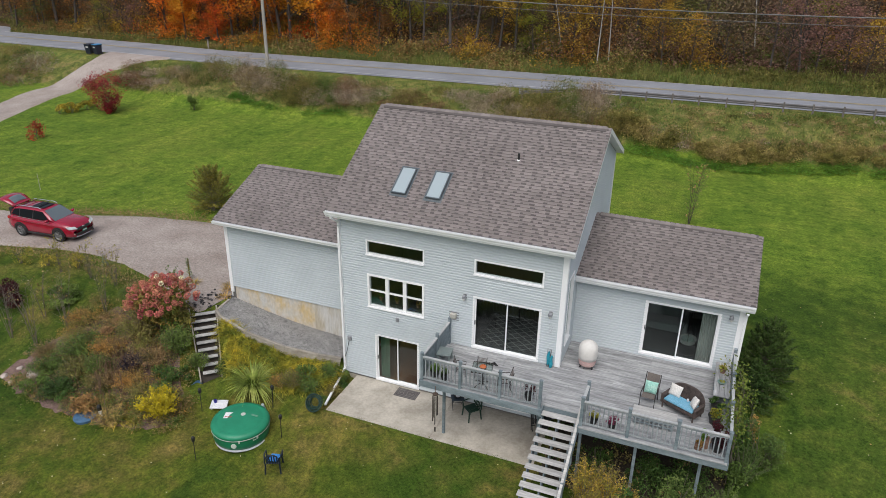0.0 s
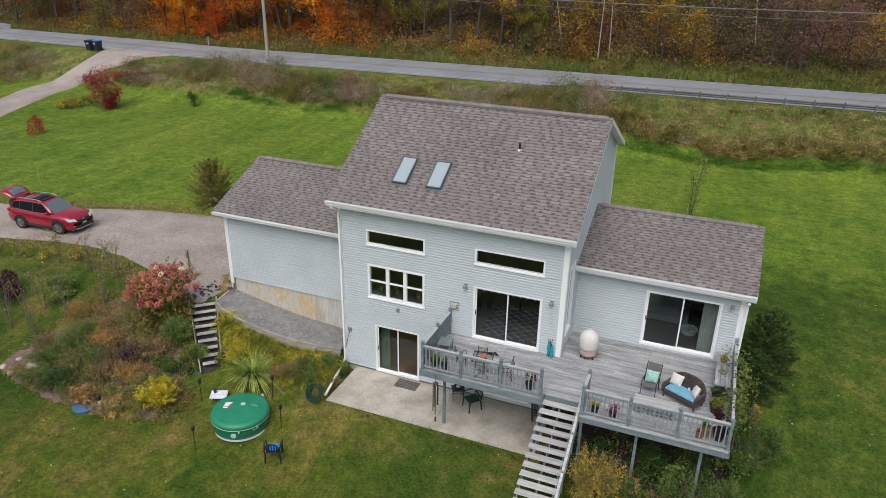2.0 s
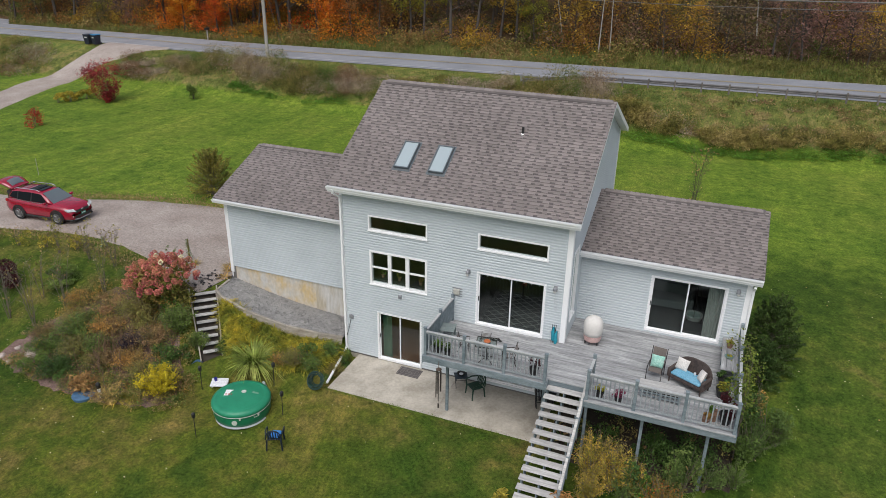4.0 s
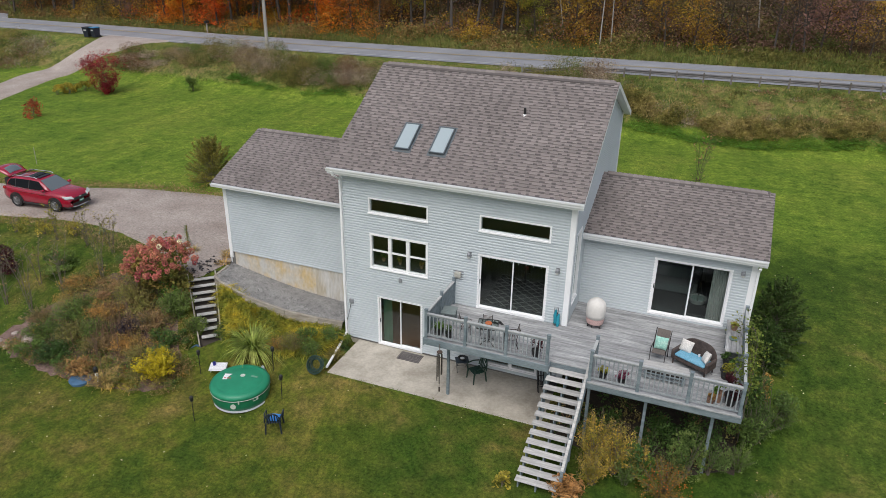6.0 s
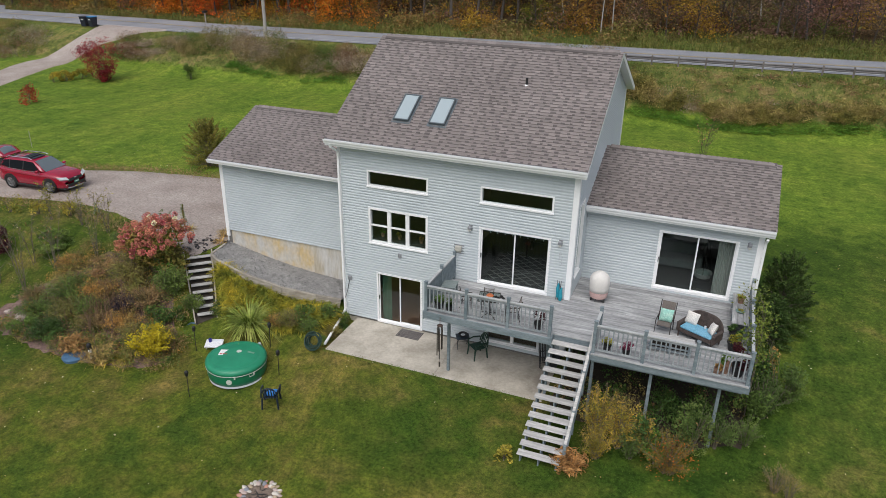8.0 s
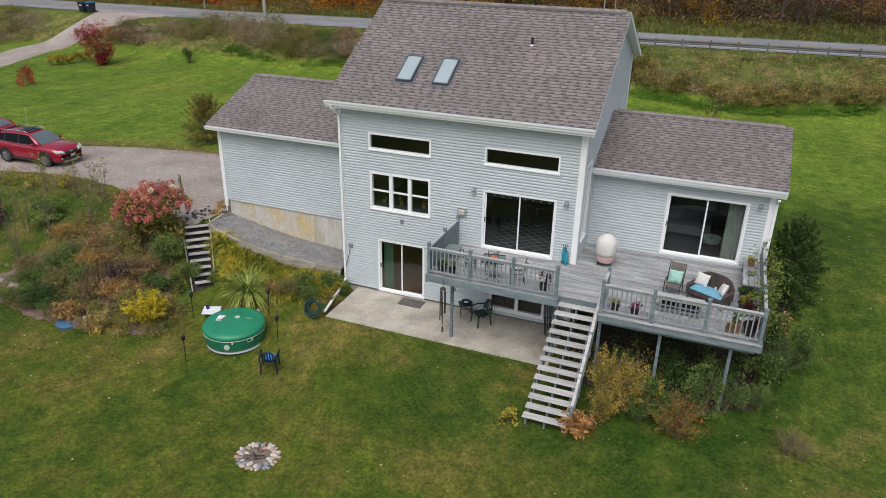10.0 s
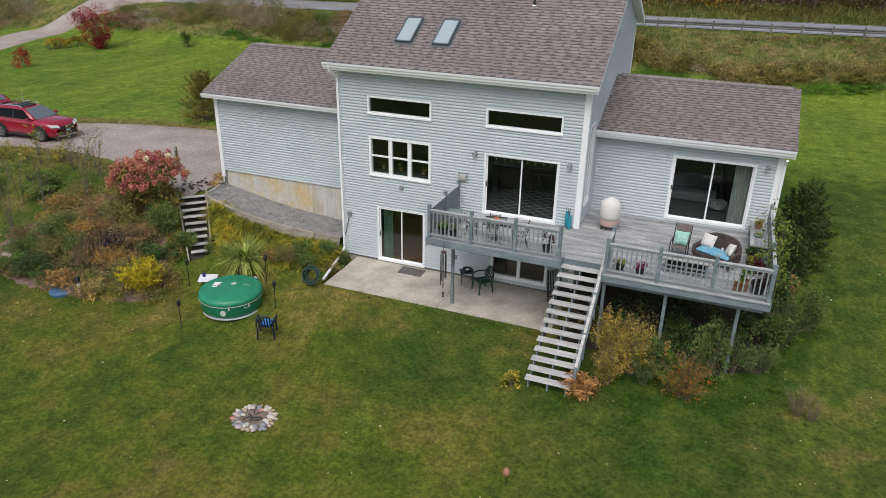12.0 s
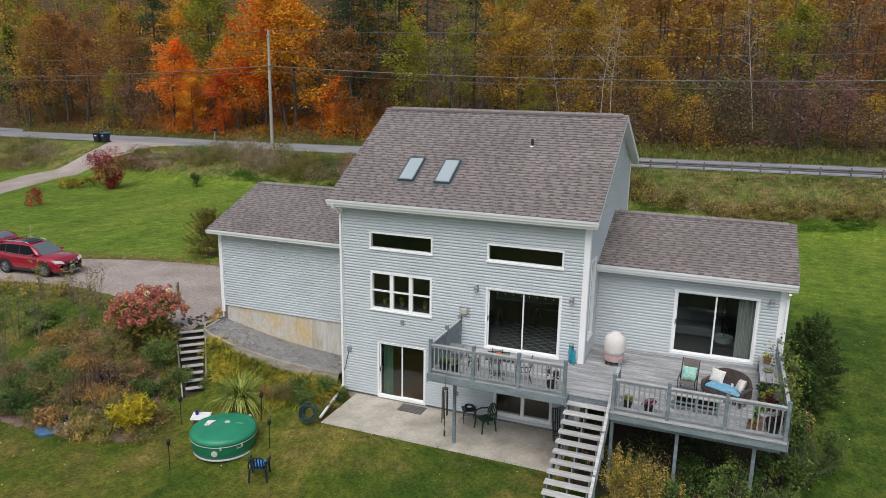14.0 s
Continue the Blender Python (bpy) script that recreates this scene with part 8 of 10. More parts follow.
cup = solid("cup", Mesh().lathe([(0.05, 0), (0.065, 0.14), (0.055, 0.14), (0.045, 0.02)], 16), surface("blue_cup", (0.02, 0.02, 0.2), (0.03, 0.03, 0.26), 0.4), "dark blue cup on the tray table", "cup", pose(-3.5, -4.0, float(land(-3.35, -3.95)) + 0.235))


def torch(x, y, h=1.05):
    t = thing("garden_torch", "black solar garden torch on a thin stake", "garden torch", pose(x, y, float(land(x, y)), float(RNG.uniform(-3, 3)), float(RNG.uniform(-3, 3))), "torches round the tub")
    part("stake", Mesh().tube([(0, 0, -0.1), (0, 0, h - 0.2)], 0.014, 6), BLACK, t)
    part("lamp_head", Mesh().lathe([(0.025, h - 0.22), (0.06, h - 0.17), (0.07, h - 0.04), (0.05, h), (0.02, h + 0.02)], 12), BLACK, t)


for x, y in ((-2.5, -6.45), (-0.25, -4.4), (-1.35, -3.3), (-3.95, -4.3)):
    torch(x, y)
PLASTIC_GREEN = surface("dark_green_plastic", (0.008, 0.035, 0.022), (0.014, 0.05, 0.032), 0.4, coarse=3)


def garden_chair(m, material, label, name="plastic_chair"):
    """A moulded stacking chair: seat, four splayed legs, arms, and a slatted rounded back."""
    c = thing(name, label, "chair", m)
    part("seat", one(-0.24, -0.24, 0.4, 0.24, 0.22, 0.435, 0.015), material, c)
    for sx in (-1, 1):
        for sy, b in ((-1, -0.27), (1, 0.27)):
            part("leg", Mesh().tube([(sx * 0.27, b, 0), (sx * 0.24, b * 0.85, 0.41)], [0.028, 0.034], 6), material, c)
        part("armrest", Mesh().tube([(sx * 0.27, -0.22, 0.39), (sx * 0.29, -0.24, 0.62), (sx * 0.3, 0.0, 0.66), (sx * 0.26, 0.24, 0.64)], 0.026, 6), material, c)
    arch = [(0.27 * math.cos(a), 0.24 + 0.1 * math.sin(a), 0.42 + 0.46 * math.sin(a) ** 0.8) for a in np.linspace(0.05, math.pi - 0.05, 13)]
    part("back_frame", Mesh().tube(arch, 0.028, 6), material, c)
    for k in range(-2, 3):
        part("back_slat", Mesh().tube([(k * 0.085, 0.23, 0.43), (k * 0.088, 0.33, 0.42 + 0.44 * math.sqrt(max(0.05, 1 - (k * 0.09 / 0.27) ** 2)))], 0.022, 5), material, c)
    return c


cz = float(land(0.4, -5.75))
garden_chair(pose(0.35, -5.75, cz, 0, 0, 205), surface("dark_navy_plastic", (0.008, 0.016, 0.03), (0.014, 0.026, 0.045), 0.4), "dark plastic chair on the lawn with a blue towel")
BLUE = surface("bright_blue_towel", (0.03, 0.17, 0.5), (0.05, 0.25, 0.6), 0.8)
solid("towel", Mesh().box(-0.2, -0.2, 0.0, 0.12, 0.18, 0.06, c=0.025).box(-0.26, -0.1, 0.03, -0.19, 0.12, 0.09, c=0.02), BLUE, "crumpled bright blue towel on the chair", "towel", pose(0.32, -5.73, cz + 0.436, 0, 0, 195))
garden_chair(pose(5.92, -0.78, 0.0, 0, 0, -42), PLASTIC_GREEN, "dark green plastic chair on the patio")
st = thing("side_table", "small dark folding side table on the patio", "table", pose(5.2, -0.42, 0.0, 0, 0, 28))
TBL = surface("dark_slate_blue_plastic", (0.03, 0.045, 0.06), (0.045, 0.06, 0.08), 0.5)
part("top", one(-0.25, -0.22, 0.44, 0.25, 0.22, 0.465, 0.01), TBL, st)
for s in (-0.2, 0.2):
    part("leg", Mesh().tube([(s, -0.2, 0.0), (s, 0.2, 0.44)], 0.014, 5), BLACK, st)
    part("leg", Mesh().tube([(s * 0.9, 0.2, 0.0), (s * 0.9, -0.2, 0.44)], 0.014, 5), BLACK, st)
part("stretcher", Mesh().tube([(-0.2, 0, 0.22), (0.2, 0, 0.22)], 0.01, 5), BLACK, st)
bowl = thing("ashtray_bowl", "black bowl with a pale liner on the side table", "bowl", pose(5.2, -0.4, 0.466))
part("bowl", Mesh().lathe([(0.08, 0), (0.15, 0.05), (0.17, 0.1), (0.15, 0.1), (0.12, 0.05), (0.02, 0.03)], 20), BLACK, bowl)
part("liner", Mesh().lathe([(0.02, 0.05), (0.085, 0.06), (0.02, 0.068)], 16), WHITEP, bowl)
mat_ = thing("doormat", "dark grey doormat with a paler woven border outside the patio door", "doormat", pose(3.02, -0.4, 0.0) @ Matrix.Diagonal((1.12, 1.3, 1, 1)))
part("mat", one(-0.42, -0.22, 0.0, 0.42, 0.22, 0.018, 0.006), surface("dark_mat_fibre", (0.075, 0.068, 0.068), (0.13, 0.12, 0.118), 0.95, coarse=4, fine=60, spread=0.4), mat_)
rim_ = Mesh()
for d in (0.0, 0.075):
    rim_.box(-0.39 + d, -0.195 + d, 0.0181, 0.39 - d, -0.18 + d, 0.021).box(-0.39 + d, 0.18 - d, 0.0181, 0.39 - d, 0.195 - d, 0.021).box(-0.39 + d, -0.1795 + d, 0.0181, -0.375 + d, 0.1795 - d, 0.021).box(0.375 - d, -0.1795 + d, 0.0181, 0.39 - d, 0.1795 - d, 0.021)
for k in range(5):
    x = -0.22 + 0.11 * k
    rim_.add([(x - 0.045, 0, 0.021), (x, -0.07, 0.021), (x + 0.045, 0, 0.021), (x, 0.07, 0.021), (x - 0.025, 0, 0.021), (x, -0.04, 0.021), (x + 0.025, 0, 0.021), (x, 0.04, 0.021)], [(0, 1, 5, 4), (1, 2, 6, 5), (2, 3, 7, 6), (3, 0, 4, 7)])
part("border", rim_, surface("mat_border", (0.17, 0.155, 0.148), (0.22, 0.205, 0.195), 0.95), mat_, "paler woven border and diamonds")
wc = thing("wind_chime", "long tubular wind chime hanging from the deck's edge", "wind chime", pose(5.24, -2.82, 2.55))
BRONZE = surface("dark_bronze_tube", (0.07, 0.06, 0.055), (0.12, 0.105, 0.095), 0.4, 0.6)
part("hanger", Mesh().tube([(0, 0, 0.0), (0, 0, -0.3)], 0.012, 5), surface("copper_rod", (0.1, 0.06, 0.045), (0.14, 0.08, 0.06), 0.5), wc)
part("top_disc", Mesh().lathe([(0.1, -0.34), (0.1, -0.31), (0.04, -0.29)], 16), surface("brown_wood_disc", (0.06, 0.045, 0.035), (0.09, 0.065, 0.05), 0.6), wc)
for k in range(5):
    a = 2 * math.pi * k / 5
    part("tube", Mesh().tube([(0.09 * math.cos(a), 0.09 * math.sin(a), -0.38), (0.09 * math.cos(a), 0.09 * math.sin(a), -1.2 - 0.09 * k)], 0.018, 8), BRONZE, wc)
part("clapper", Mesh().tube([(0, 0, -0.34), (0, 0, -1.75)], 0.005, 4), BRONZE, wc)
part("sail", one(-0.03, -0.004, -1.95, 0.03, 0.004, -1.75), BRONZE, wc)
hose = thing("garden_hose", "coiled dark green garden hose at the patio's corner", "hose", pose(0.14, -2.62, float(land(0.14, -2.62)) + 0.22, 58, 0, 14) @ Matrix.Scale(0.66, 4))
coil = []
for k in range(13 * 24):
    a = 2 * math.pi * k / 24
    r = 0.3 + 0.05 * math.sin(k * 0.37) + 0.06 * math.sin(k // 24 * 2.1) + 0.014 * (k // 24)
    coil.append((r * math.cos(a), r * math.sin(a), 0.035 * (k / 24) + 0.015 * math.sin(k * 0.9)))
part("coil", Mesh().tube(coil, 0.026, 6), surface("green_hose", (0.004, 0.03, 0.02), (0.008, 0.05, 0.035), 0.5), hose)
# stored things under the deck by the stairs
gr = thing("folded_lawn_chair", "dark folded mesh lawn chair leaning under the deck", "chair", pose(8.4, -0.5, 0.0, -9, 0, 38) @ Matrix.Diagonal((0.85, 1, 1.12, 1)))
for s in (-0.25, 0.25):
    part("frame_tube", Mesh().tube([(s, 0, 0), (s, 0.02, 1.0)], 0.016, 6), BLACK, gr)
for z in (0.15, 0.55, 0.97):
    part("cross_tube", Mesh().tube([(-0.25, 0.01, z), (0.25, 0.01, z)], 0.014, 6), BLACK, gr)
MESHWEB = surface("charcoal_mesh", (0.03, 0.03, 0.032), (0.05, 0.05, 0.052), 0.9)
for k in range(6):
    part("web_strip", one(-0.22 + 0.075 * k, 0.0, 0.2, -0.175 + 0.075 * k, 0.012, 0.95), MESHWEB, gr)
part("front_leg", Mesh().tube([(-0.25, -0.12, 0.0), (-0.25, 0.0, 0.6), (-0.25, -0.1, 0.66)], 0.016, 6), BLACK, gr)
part("front_leg", Mesh().tube([(0.25, -0.12, 0.0), (0.25, 0.0, 0.6), (0.25, -0.1, 0.66)], 0.016, 6), BLACK, gr)
solid("storage_tub", Mesh().add([(-0.2, -0.2, 0), (0.2, -0.2, 0), (0.2, 0.2, 0), (-0.2, 0.2, 0), (-0.25, -0.25, 0.45), (0.25, -0.25, 0.45), (0.25, 0.25, 0.45), (-0.25, 0.25, 0.45)], [(0, 3, 2, 1), (4, 5, 6, 7), (0, 1, 5, 4), (1, 2, 6, 5), (2, 3, 7, 6), (3, 0, 4, 7)]), BLACK, "black plastic tub under the deck", "tub", pose(8.62, -0.35, 0.0))
# fire pit
fx, fy = 2.33, -9.25
fz = float(land(fx, fy))
fire = thing("fire_pit", "fire pit ringed with rounded field stones", "fire pit", pose(fx, fy, fz) @ Matrix.Diagonal((1.02, 0.92, 0.85, 1)))
rng = np.random.default_rng(51)
STONES = [surface(nm, a, b, 0.8, coarse=8, fine=40, spread=0.15, bump=0.15) for nm, a, b in (("cream_stone", (0.5, 0.46, 0.4), (0.62, 0.58, 0.52)), ("blue_grey_stone", (0.19, 0.2, 0.225), (0.28, 0.29, 0.315)), ("pink_stone", (0.42, 0.2, 0.15), (0.5, 0.27, 0.2)),
                                                                                          ("rose_stone", (0.42, 0.33, 0.3), (0.54, 0.44, 0.4)), ("tan_stone", (0.36, 0.28, 0.19), (0.46, 0.37, 0.26)), ("white_stone", (0.52, 0.48, 0.43), (0.62, 0.58, 0.53)))]
ROCKS = [rock(0.1, 60 + k, 0.6).data("stone", STONES[k % 6], True) for k in range(12)]
for ring, cnt, rr in ((0, 24, 0.56), (1, 19, 0.45), (2, 4, 0.36)):
    for k in range(cnt):
        a = 2 * math.pi * (k + 0.5 * ring) / cnt + rng.normal(0, 0.05)
        s = rng.uniform(0.62, 1.0)
        part("stone", ROCKS[int(rng.integers(0, 12))], None, fire, m=Matrix.LocRotScale((rr * math.cos(a), rr * math.sin(a), 0.02 + 0.03 * (ring == 1)), Euler((rng.uniform(-0.25, 0.25), rng.uniform(-0.25, 0.25), a + rng.uniform(-0.5, 0.5))), (s * 1.15, s * rng.uniform(0.65, 0.95), s * 0.9)))
for k in range(16):
    a, rr = rng.uniform(0, 6.28), rng.uniform(0, 0.24)
    part("charred_stick", Mesh().tube([(rr * math.cos(a) - 0.05, rr * math.sin(a) - 0.03, 0.035), (rr * math.cos(a) + rng.uniform(-0.12, 0.12), rr * math.sin(a) + rng.uniform(-0.12, 0.12), 0.06)], 0.012, 5), BLACK, fire)
part("ash_bed", Mesh().lathe([(0.6, 0.012), (0.35, 0.025), (0.02, 0.015)], 20), surface("ash_and_soil", (0.1, 0.075, 0.055), (0.26, 0.2, 0.16), 0.95, coarse=5, fine=30, spread=0.4), fire, "pale ash and soil")
orn = thing("garden_ornament", "small terracotta ornament on a stake in the lawn", "ornament", pose(9.4, -9.05, float(land(9.4, -9.05))))
part("stake", Mesh().tube([(0, 0, -0.1), (0, 0, 0.3)], 0.01, 5), BLACK, orn)
part("pot", Mesh().lathe([(0.03, 0.3), (0.08, 0.36), (0.09, 0.43), (0.06, 0.5), (0.02, 0.52)], 14), surface("terracotta", (0.34, 0.15, 0.09), (0.42, 0.2, 0.13), 0.8), orn)
# ---- on the house walls ----


def lantern(u, z, kind, at):
    m = facing(kind, at) @ Matrix.Translation((u, 0, z))
    ln = thing("wall_lantern", "small grey outdoor wall lantern", "wall lamp", m, "outdoor wall lanterns")
    part("backplate", one(-0.07, 0.016, -0.12, 0.07, 0.04, 0.1, 0.01), GALV, ln)
    part("arm", Mesh().tube([(0, 0.04, 0.05), (0, 0.14, 0.1)], 0.014, 6), GALV, ln)
    part("shade", Mesh().lathe([(0.03, 0.02), (0.07, -0.02), (0.075, -0.1)], 12, Matrix.Translation((0, 0.15, 0.08))), GALV, ln)
    part("bulb_glass", Mesh().lathe([(0.05, -0.1), (0.055, -0.16), (0.03, -0.2), (0.01, -0.21)], 12, Matrix.Translation((0, 0.15, 0.08))), surface("frosted_lamp_glass", (0.5, 0.5, 0.48), (0.6, 0.6, 0.58), 0.3), ln)
    return ln


lantern(5.24, 4.72, "front", 0.0)
lantern(8.47, 4.7, "front", 0.0)
lantern(14.38, 4.86, "front", WY)
vb = thing("wall_vent_hood", "beige dryer vent hood on the siding", "vent", facing("front", 0.0) @ Matrix.Translation((4.82, 0, 3.82)))
BEIGE = surface("beige_vent_plastic", (0.42, 0.41, 0.37), (0.5, 0.49, 0.44), 0.5)
part("plate", one(-0.2, 0.016, -0.2, 0.2, 0.035, 0.2, 0.008), GALV, vb)
part("hood", Mesh().box(-0.12, 0.036, -0.06, 0.12, 0.16, 0.13, c=0.02), BEIGE, vb, "beige plastic hood")
part("flap", one(-0.1, 0.06, -0.13, 0.1, 0.08, -0.061), BEIGE, vb)
vb = thing("outlet_box", "small grey outlet box on the siding", "outlet box", facing("front", 0.0) @ Matrix.Translation((2.47, 0, 3.1)))
part("box", one(-0.07, 0.016, -0.09, 0.07, 0.07, 0.09, 0.012), GALV, vb)
part("cover", one(-0.06, 0.071, -0.08, 0.06, 0.085, 0.08, 0.006), GALV, vb)
vb = thing("hose_bib", "grey utility box with a cable by the house corner", "utility box", facing("front", 0.0) @ Matrix.Translation((0.3, 0, 1.75)))
part("box", one(-0.09, 0.016, -0.09, 0.09, 0.08, 0.09, 0.012), GALV, vb)
part("cable", Mesh().tube([(-0.02, 0.06, -0.09), (-0.12, 0.1, -0.6), (-0.28, 0.12, -1.1)], 0.012, 5), BLACK, vb)
vb = thing("outlet_box", "small grey outlet box on the siding under the deck", "outlet box", facing("front", 0.0) @ Matrix.Translation((4.6, 0, 0.75)))
part("box", one(-0.05, 0.016, -0.08, 0.05, 0.07, 0.08, 0.012), GALV, vb)
ws = thing("wall_ornament", "thin hanging ornament of small rings on the siding", "ornament", facing("front", 0.0) @ Matrix.Translation((8.5, 0, 4.3)))
for k in range(4):
    part("ring", Mesh().tube([(0.05 * math.cos(a) + 0.02 * (k % 2), 0.03, 0.05 * math.sin(a) - 0.13 * k) for a in np.linspace(0, 2 * math.pi, 13)], 0.008, 4, False), GALV, ws)

# ---- on the deck ----
TEAL = surface("turquoise_canvas", (0.01, 0.2, 0.27), (0.02, 0.28, 0.36), 0.8, coarse=4)
um = thing("folded_chairs_bag", "turquoise folded camp chairs leaning on the house corner", "camp chair", pose(8.53, -0.16, DZ, -7, 0, 0) @ Matrix.Scale(0.74, 4))
part("bag", Mesh().tube([(0, 0, 0.12), (0.02, 0.02, 0.3), (-0.02, 0.02, 0.55), (0.02, 0.03, 0.8)], [0.05, 0.09, 0.08, 0.05], 9), TEAL, um)
part("second_bag", Mesh().tube([(0.15, -0.03, 0.0), (0.16, -0.02, 0.15), (0.13, 0.0, 0.42), (0.17, 0.02, 0.62)], [0.06, 0.1, 0.09, 0.04], 9), TEAL, um)
part("strap", Mesh().tube([(0.06, -0.02, 0.8), (0.14, -0.02, 0.5), (0.08, -0.02, 0.2)], 0.012, 5), BLACK, um)
for s in (-0.05, 0.03, 0.09):
    part("leg", Mesh().tube([(s, 0.0, 0.0), (s * 1.3, 0.03, 0.95)], 0.011, 5), BLACK, um)
gl = thing("kettle_grill", "kettle grill under a white and faded pink fabric cover", "grill", pose(9.85, 0.4, DZ) @ Matrix.Scale(0.93, 4))
COVER = surface("white_grill_cover", (0.62, 0.6, 0.56), (0.7, 0.68, 0.65), 0.8, coarse=2, fine=9, bump=0.5, dist=0.03, spread=0.06)
part("cover", Mesh().lathe([(0.345, 0.41), (0.36, 0.55), (0.372, 0.74), (0.358, 0.92), (0.31, 1.03), (0.22, 1.11), (0.13, 1.165), (0.06, 1.188), (0.02, 1.19)], 20), COVER, gl, "white fabric cover", smooth=True)
part("cover_hem", Mesh().lathe([(0.31, 0.17), (0.335, 0.28), (0.342, 0.408), (0.02, 0.409)], 20), surface("faded_pink_hem", (0.5, 0.32, 0.3), (0.58, 0.42, 0.39), 0.8), gl, "faded pink lower band")
for a in (0.6, 2.4, 4.4):
    part("leg", Mesh().tube([(0.22 * math.cos(a), 0.22 * math.sin(a), 0.02), (0.15 * math.cos(a), 0.15 * math.sin(a), 0.35)], 0.015, 6), BLACK, gl)
for a in (-0.5, 3.6):
    part("wheel", Mesh().tube([(0.26 * math.cos(a) - 0.025, 0.26 * math.sin(a), 0.08), (0.26 * math.cos(a) + 0.025, 0.26 * math.sin(a), 0.08)], 0.08, 12), BLACK, gl)
WICKER = surface("dark_brown_wicker", (0.045, 0.033, 0.03), (0.105, 0.08, 0.07), 0.7, coarse=6, fine=45, spread=0.5, bump=0.8)
SLING = surface("taupe_sling_fabric", (0.13, 0.11, 0.1), (0.17, 0.145, 0.13), 0.85, coarse=3, fine=50)
MINT = surface("mint_pillow", (0.22, 0.5, 0.42), (0.42, 0.62, 0.54), 0.9, coarse=8, fine=20)
OFFWHITE = surface("off_white_pillow", (0.6, 0.58, 0.55), (0.7, 0.68, 0.64), 0.9, coarse=8, fine=30)
CUSHION = surface("sky_blue_cushion", (0.12, 0.34, 0.48), (0.2, 0.42, 0.56), 0.9, coarse=5, fine=20)


def pillow(w, h, t):
    """A stuffed pillow, thin at its edges."""
    p, n = Mesh(), 8
    for s in (1, -1):
        k = len(p.v)
        for i in range(n + 1):
            for j in range(n + 1):
                u, v = i / n * 2 - 1, j / n * 2 - 1
                b = ((1 - u ** 4) * (1 - v ** 4)) ** 0.5
                p.v.append((u * w / 2 * (1 - 0.06 * (1 - v * v)), s * (t / 2 * b + 0.004), v * h / 2 * (1 - 0.06 * (1 - u * u))))
        for i in range(n):
            for j in range(n):
                a = k + i * (n + 1) + j
                q = (a, a + 1, a + n + 2, a + n + 1)
                p.f.append(q if s > 0 else q[::-1])
    return p


lc = thing("patio_armchair", "dark-framed sling patio armchair on the deck", "armchair", pose(12.2, -0.95, DZ, 0, 0, -6) @ Matrix.Scale(0.88, 4))
DARKMETAL = surface("dark_brown_metal", (0.02, 0.016, 0.014), (0.035, 0.028, 0.025), 0.45)
part("sling_seat", Mesh().box(-0.24, -0.3, 0.4, 0.24, 0.24, 0.425, c=0.008), SLING, lc, "taupe sling fabric")
part("sling_back", one(-0.24, 0.0, 0.0, 0.24, 0.02, 0.68, 0.008, Matrix.Translation((0, 0.24, 0.42)) @ Matrix.Rotation(radians(-18), 4, "X")), SLING, lc)
for s in (-0.27, 0.27):
    part("side_frame", Mesh().tube([(s, -0.34, 0), (s, -0.32, 0.6), (s, 0.1, 0.63), (s, 0.2, 0.4), (s, 0.46, 1.08)], 0.018, 6), DARKMETAL, lc)
    part("back_leg", Mesh().tube([(s, 0.2, 0.42), (s, 0.36, 0)], 0.018, 6), DARKMETAL, lc)
solid("throw_pillow", pillow(0.42, 0.42, 0.16), MINT, "mint green patterned throw pillow on the armchair", "pillow", Matrix.Translation((12.22, -0.86, DZ + 0.58)) @ Euler((radians(-20), 0, radians(-4))).to_matrix().to_4x4(), smooth=True)
sm_ = pose(13.27, -1.0, DZ, 0, 0, -27) @ Matrix.Scale(0.9, 4)
so = thing("wicker_loveseat", "dark brown wicker loveseat with a rounded back", "loveseat", sm_)
part("seat_base", one(-0.62, -0.32, 0.2, 0.62, 0.28, 0.36, 0.03), WICKER, so)
back = Mesh()
N_ = 22
for k in range(N_ + 1):
    u = k / N_ * 2 - 1
    top = 0.5 + 0.36 * max(0.0, 1 - abs(u) ** 3.4) ** 0.6
    yb = 0.3 + 0.1 * (1 - u * u) - 0.1 * abs(u) ** 3
    for dz, dy in ((0.2, -0.03), (top, 0.06), (top, 0.12), (0.2, 0.03)):
        back.v.append((u * 0.68, yb + dy, dz))
for k in range(N_):
    o = 4 * k
    for j in range(4):
        back.f.append((o + j, o + (j + 1) % 4, o + 4 + (j + 1) % 4, o + 4 + j))
back.f += [(0, 1, 2, 3), (4 * N_ + 3, 4 * N_ + 2, 4 * N_ + 1, 4 * N_)]
part("backrest", back, WICKER, so)
part("back_rim", Mesh().tube([(u * 0.69, 0.39 + 0.1 * (1 - u * u) - 0.1 * abs(u) ** 3, 0.51 + 0.36 * max(0.0, 1 - abs(u) ** 3.4) ** 0.6) for u in np.linspace(-1, 1, 25)], 0.03, 6), WICKER, so)
for s in (-1, 1):
    part("armrest", Mesh().box(s * 0.66 - 0.06, -0.34, 0.2, s * 0.66 + 0.06, 0.3, 0.58, c=0.04), WICKER, so)
    for yy in (-0.28, 0.28):
        part("leg", Mesh().tube([(s * 0.62, yy, 0), (s * 0.62, yy, 0.21)], 0.028, 6), WICKER, so)
solid("seat_cushion", Mesh().box(-0.58, -0.34, 0.0, 0.58, 0.22, 0.1, c=0.035), CUSHION, "sky blue seat cushion on the loveseat", "cushion", sm_ @ Matrix.Translation((0, 0, 0.365)))
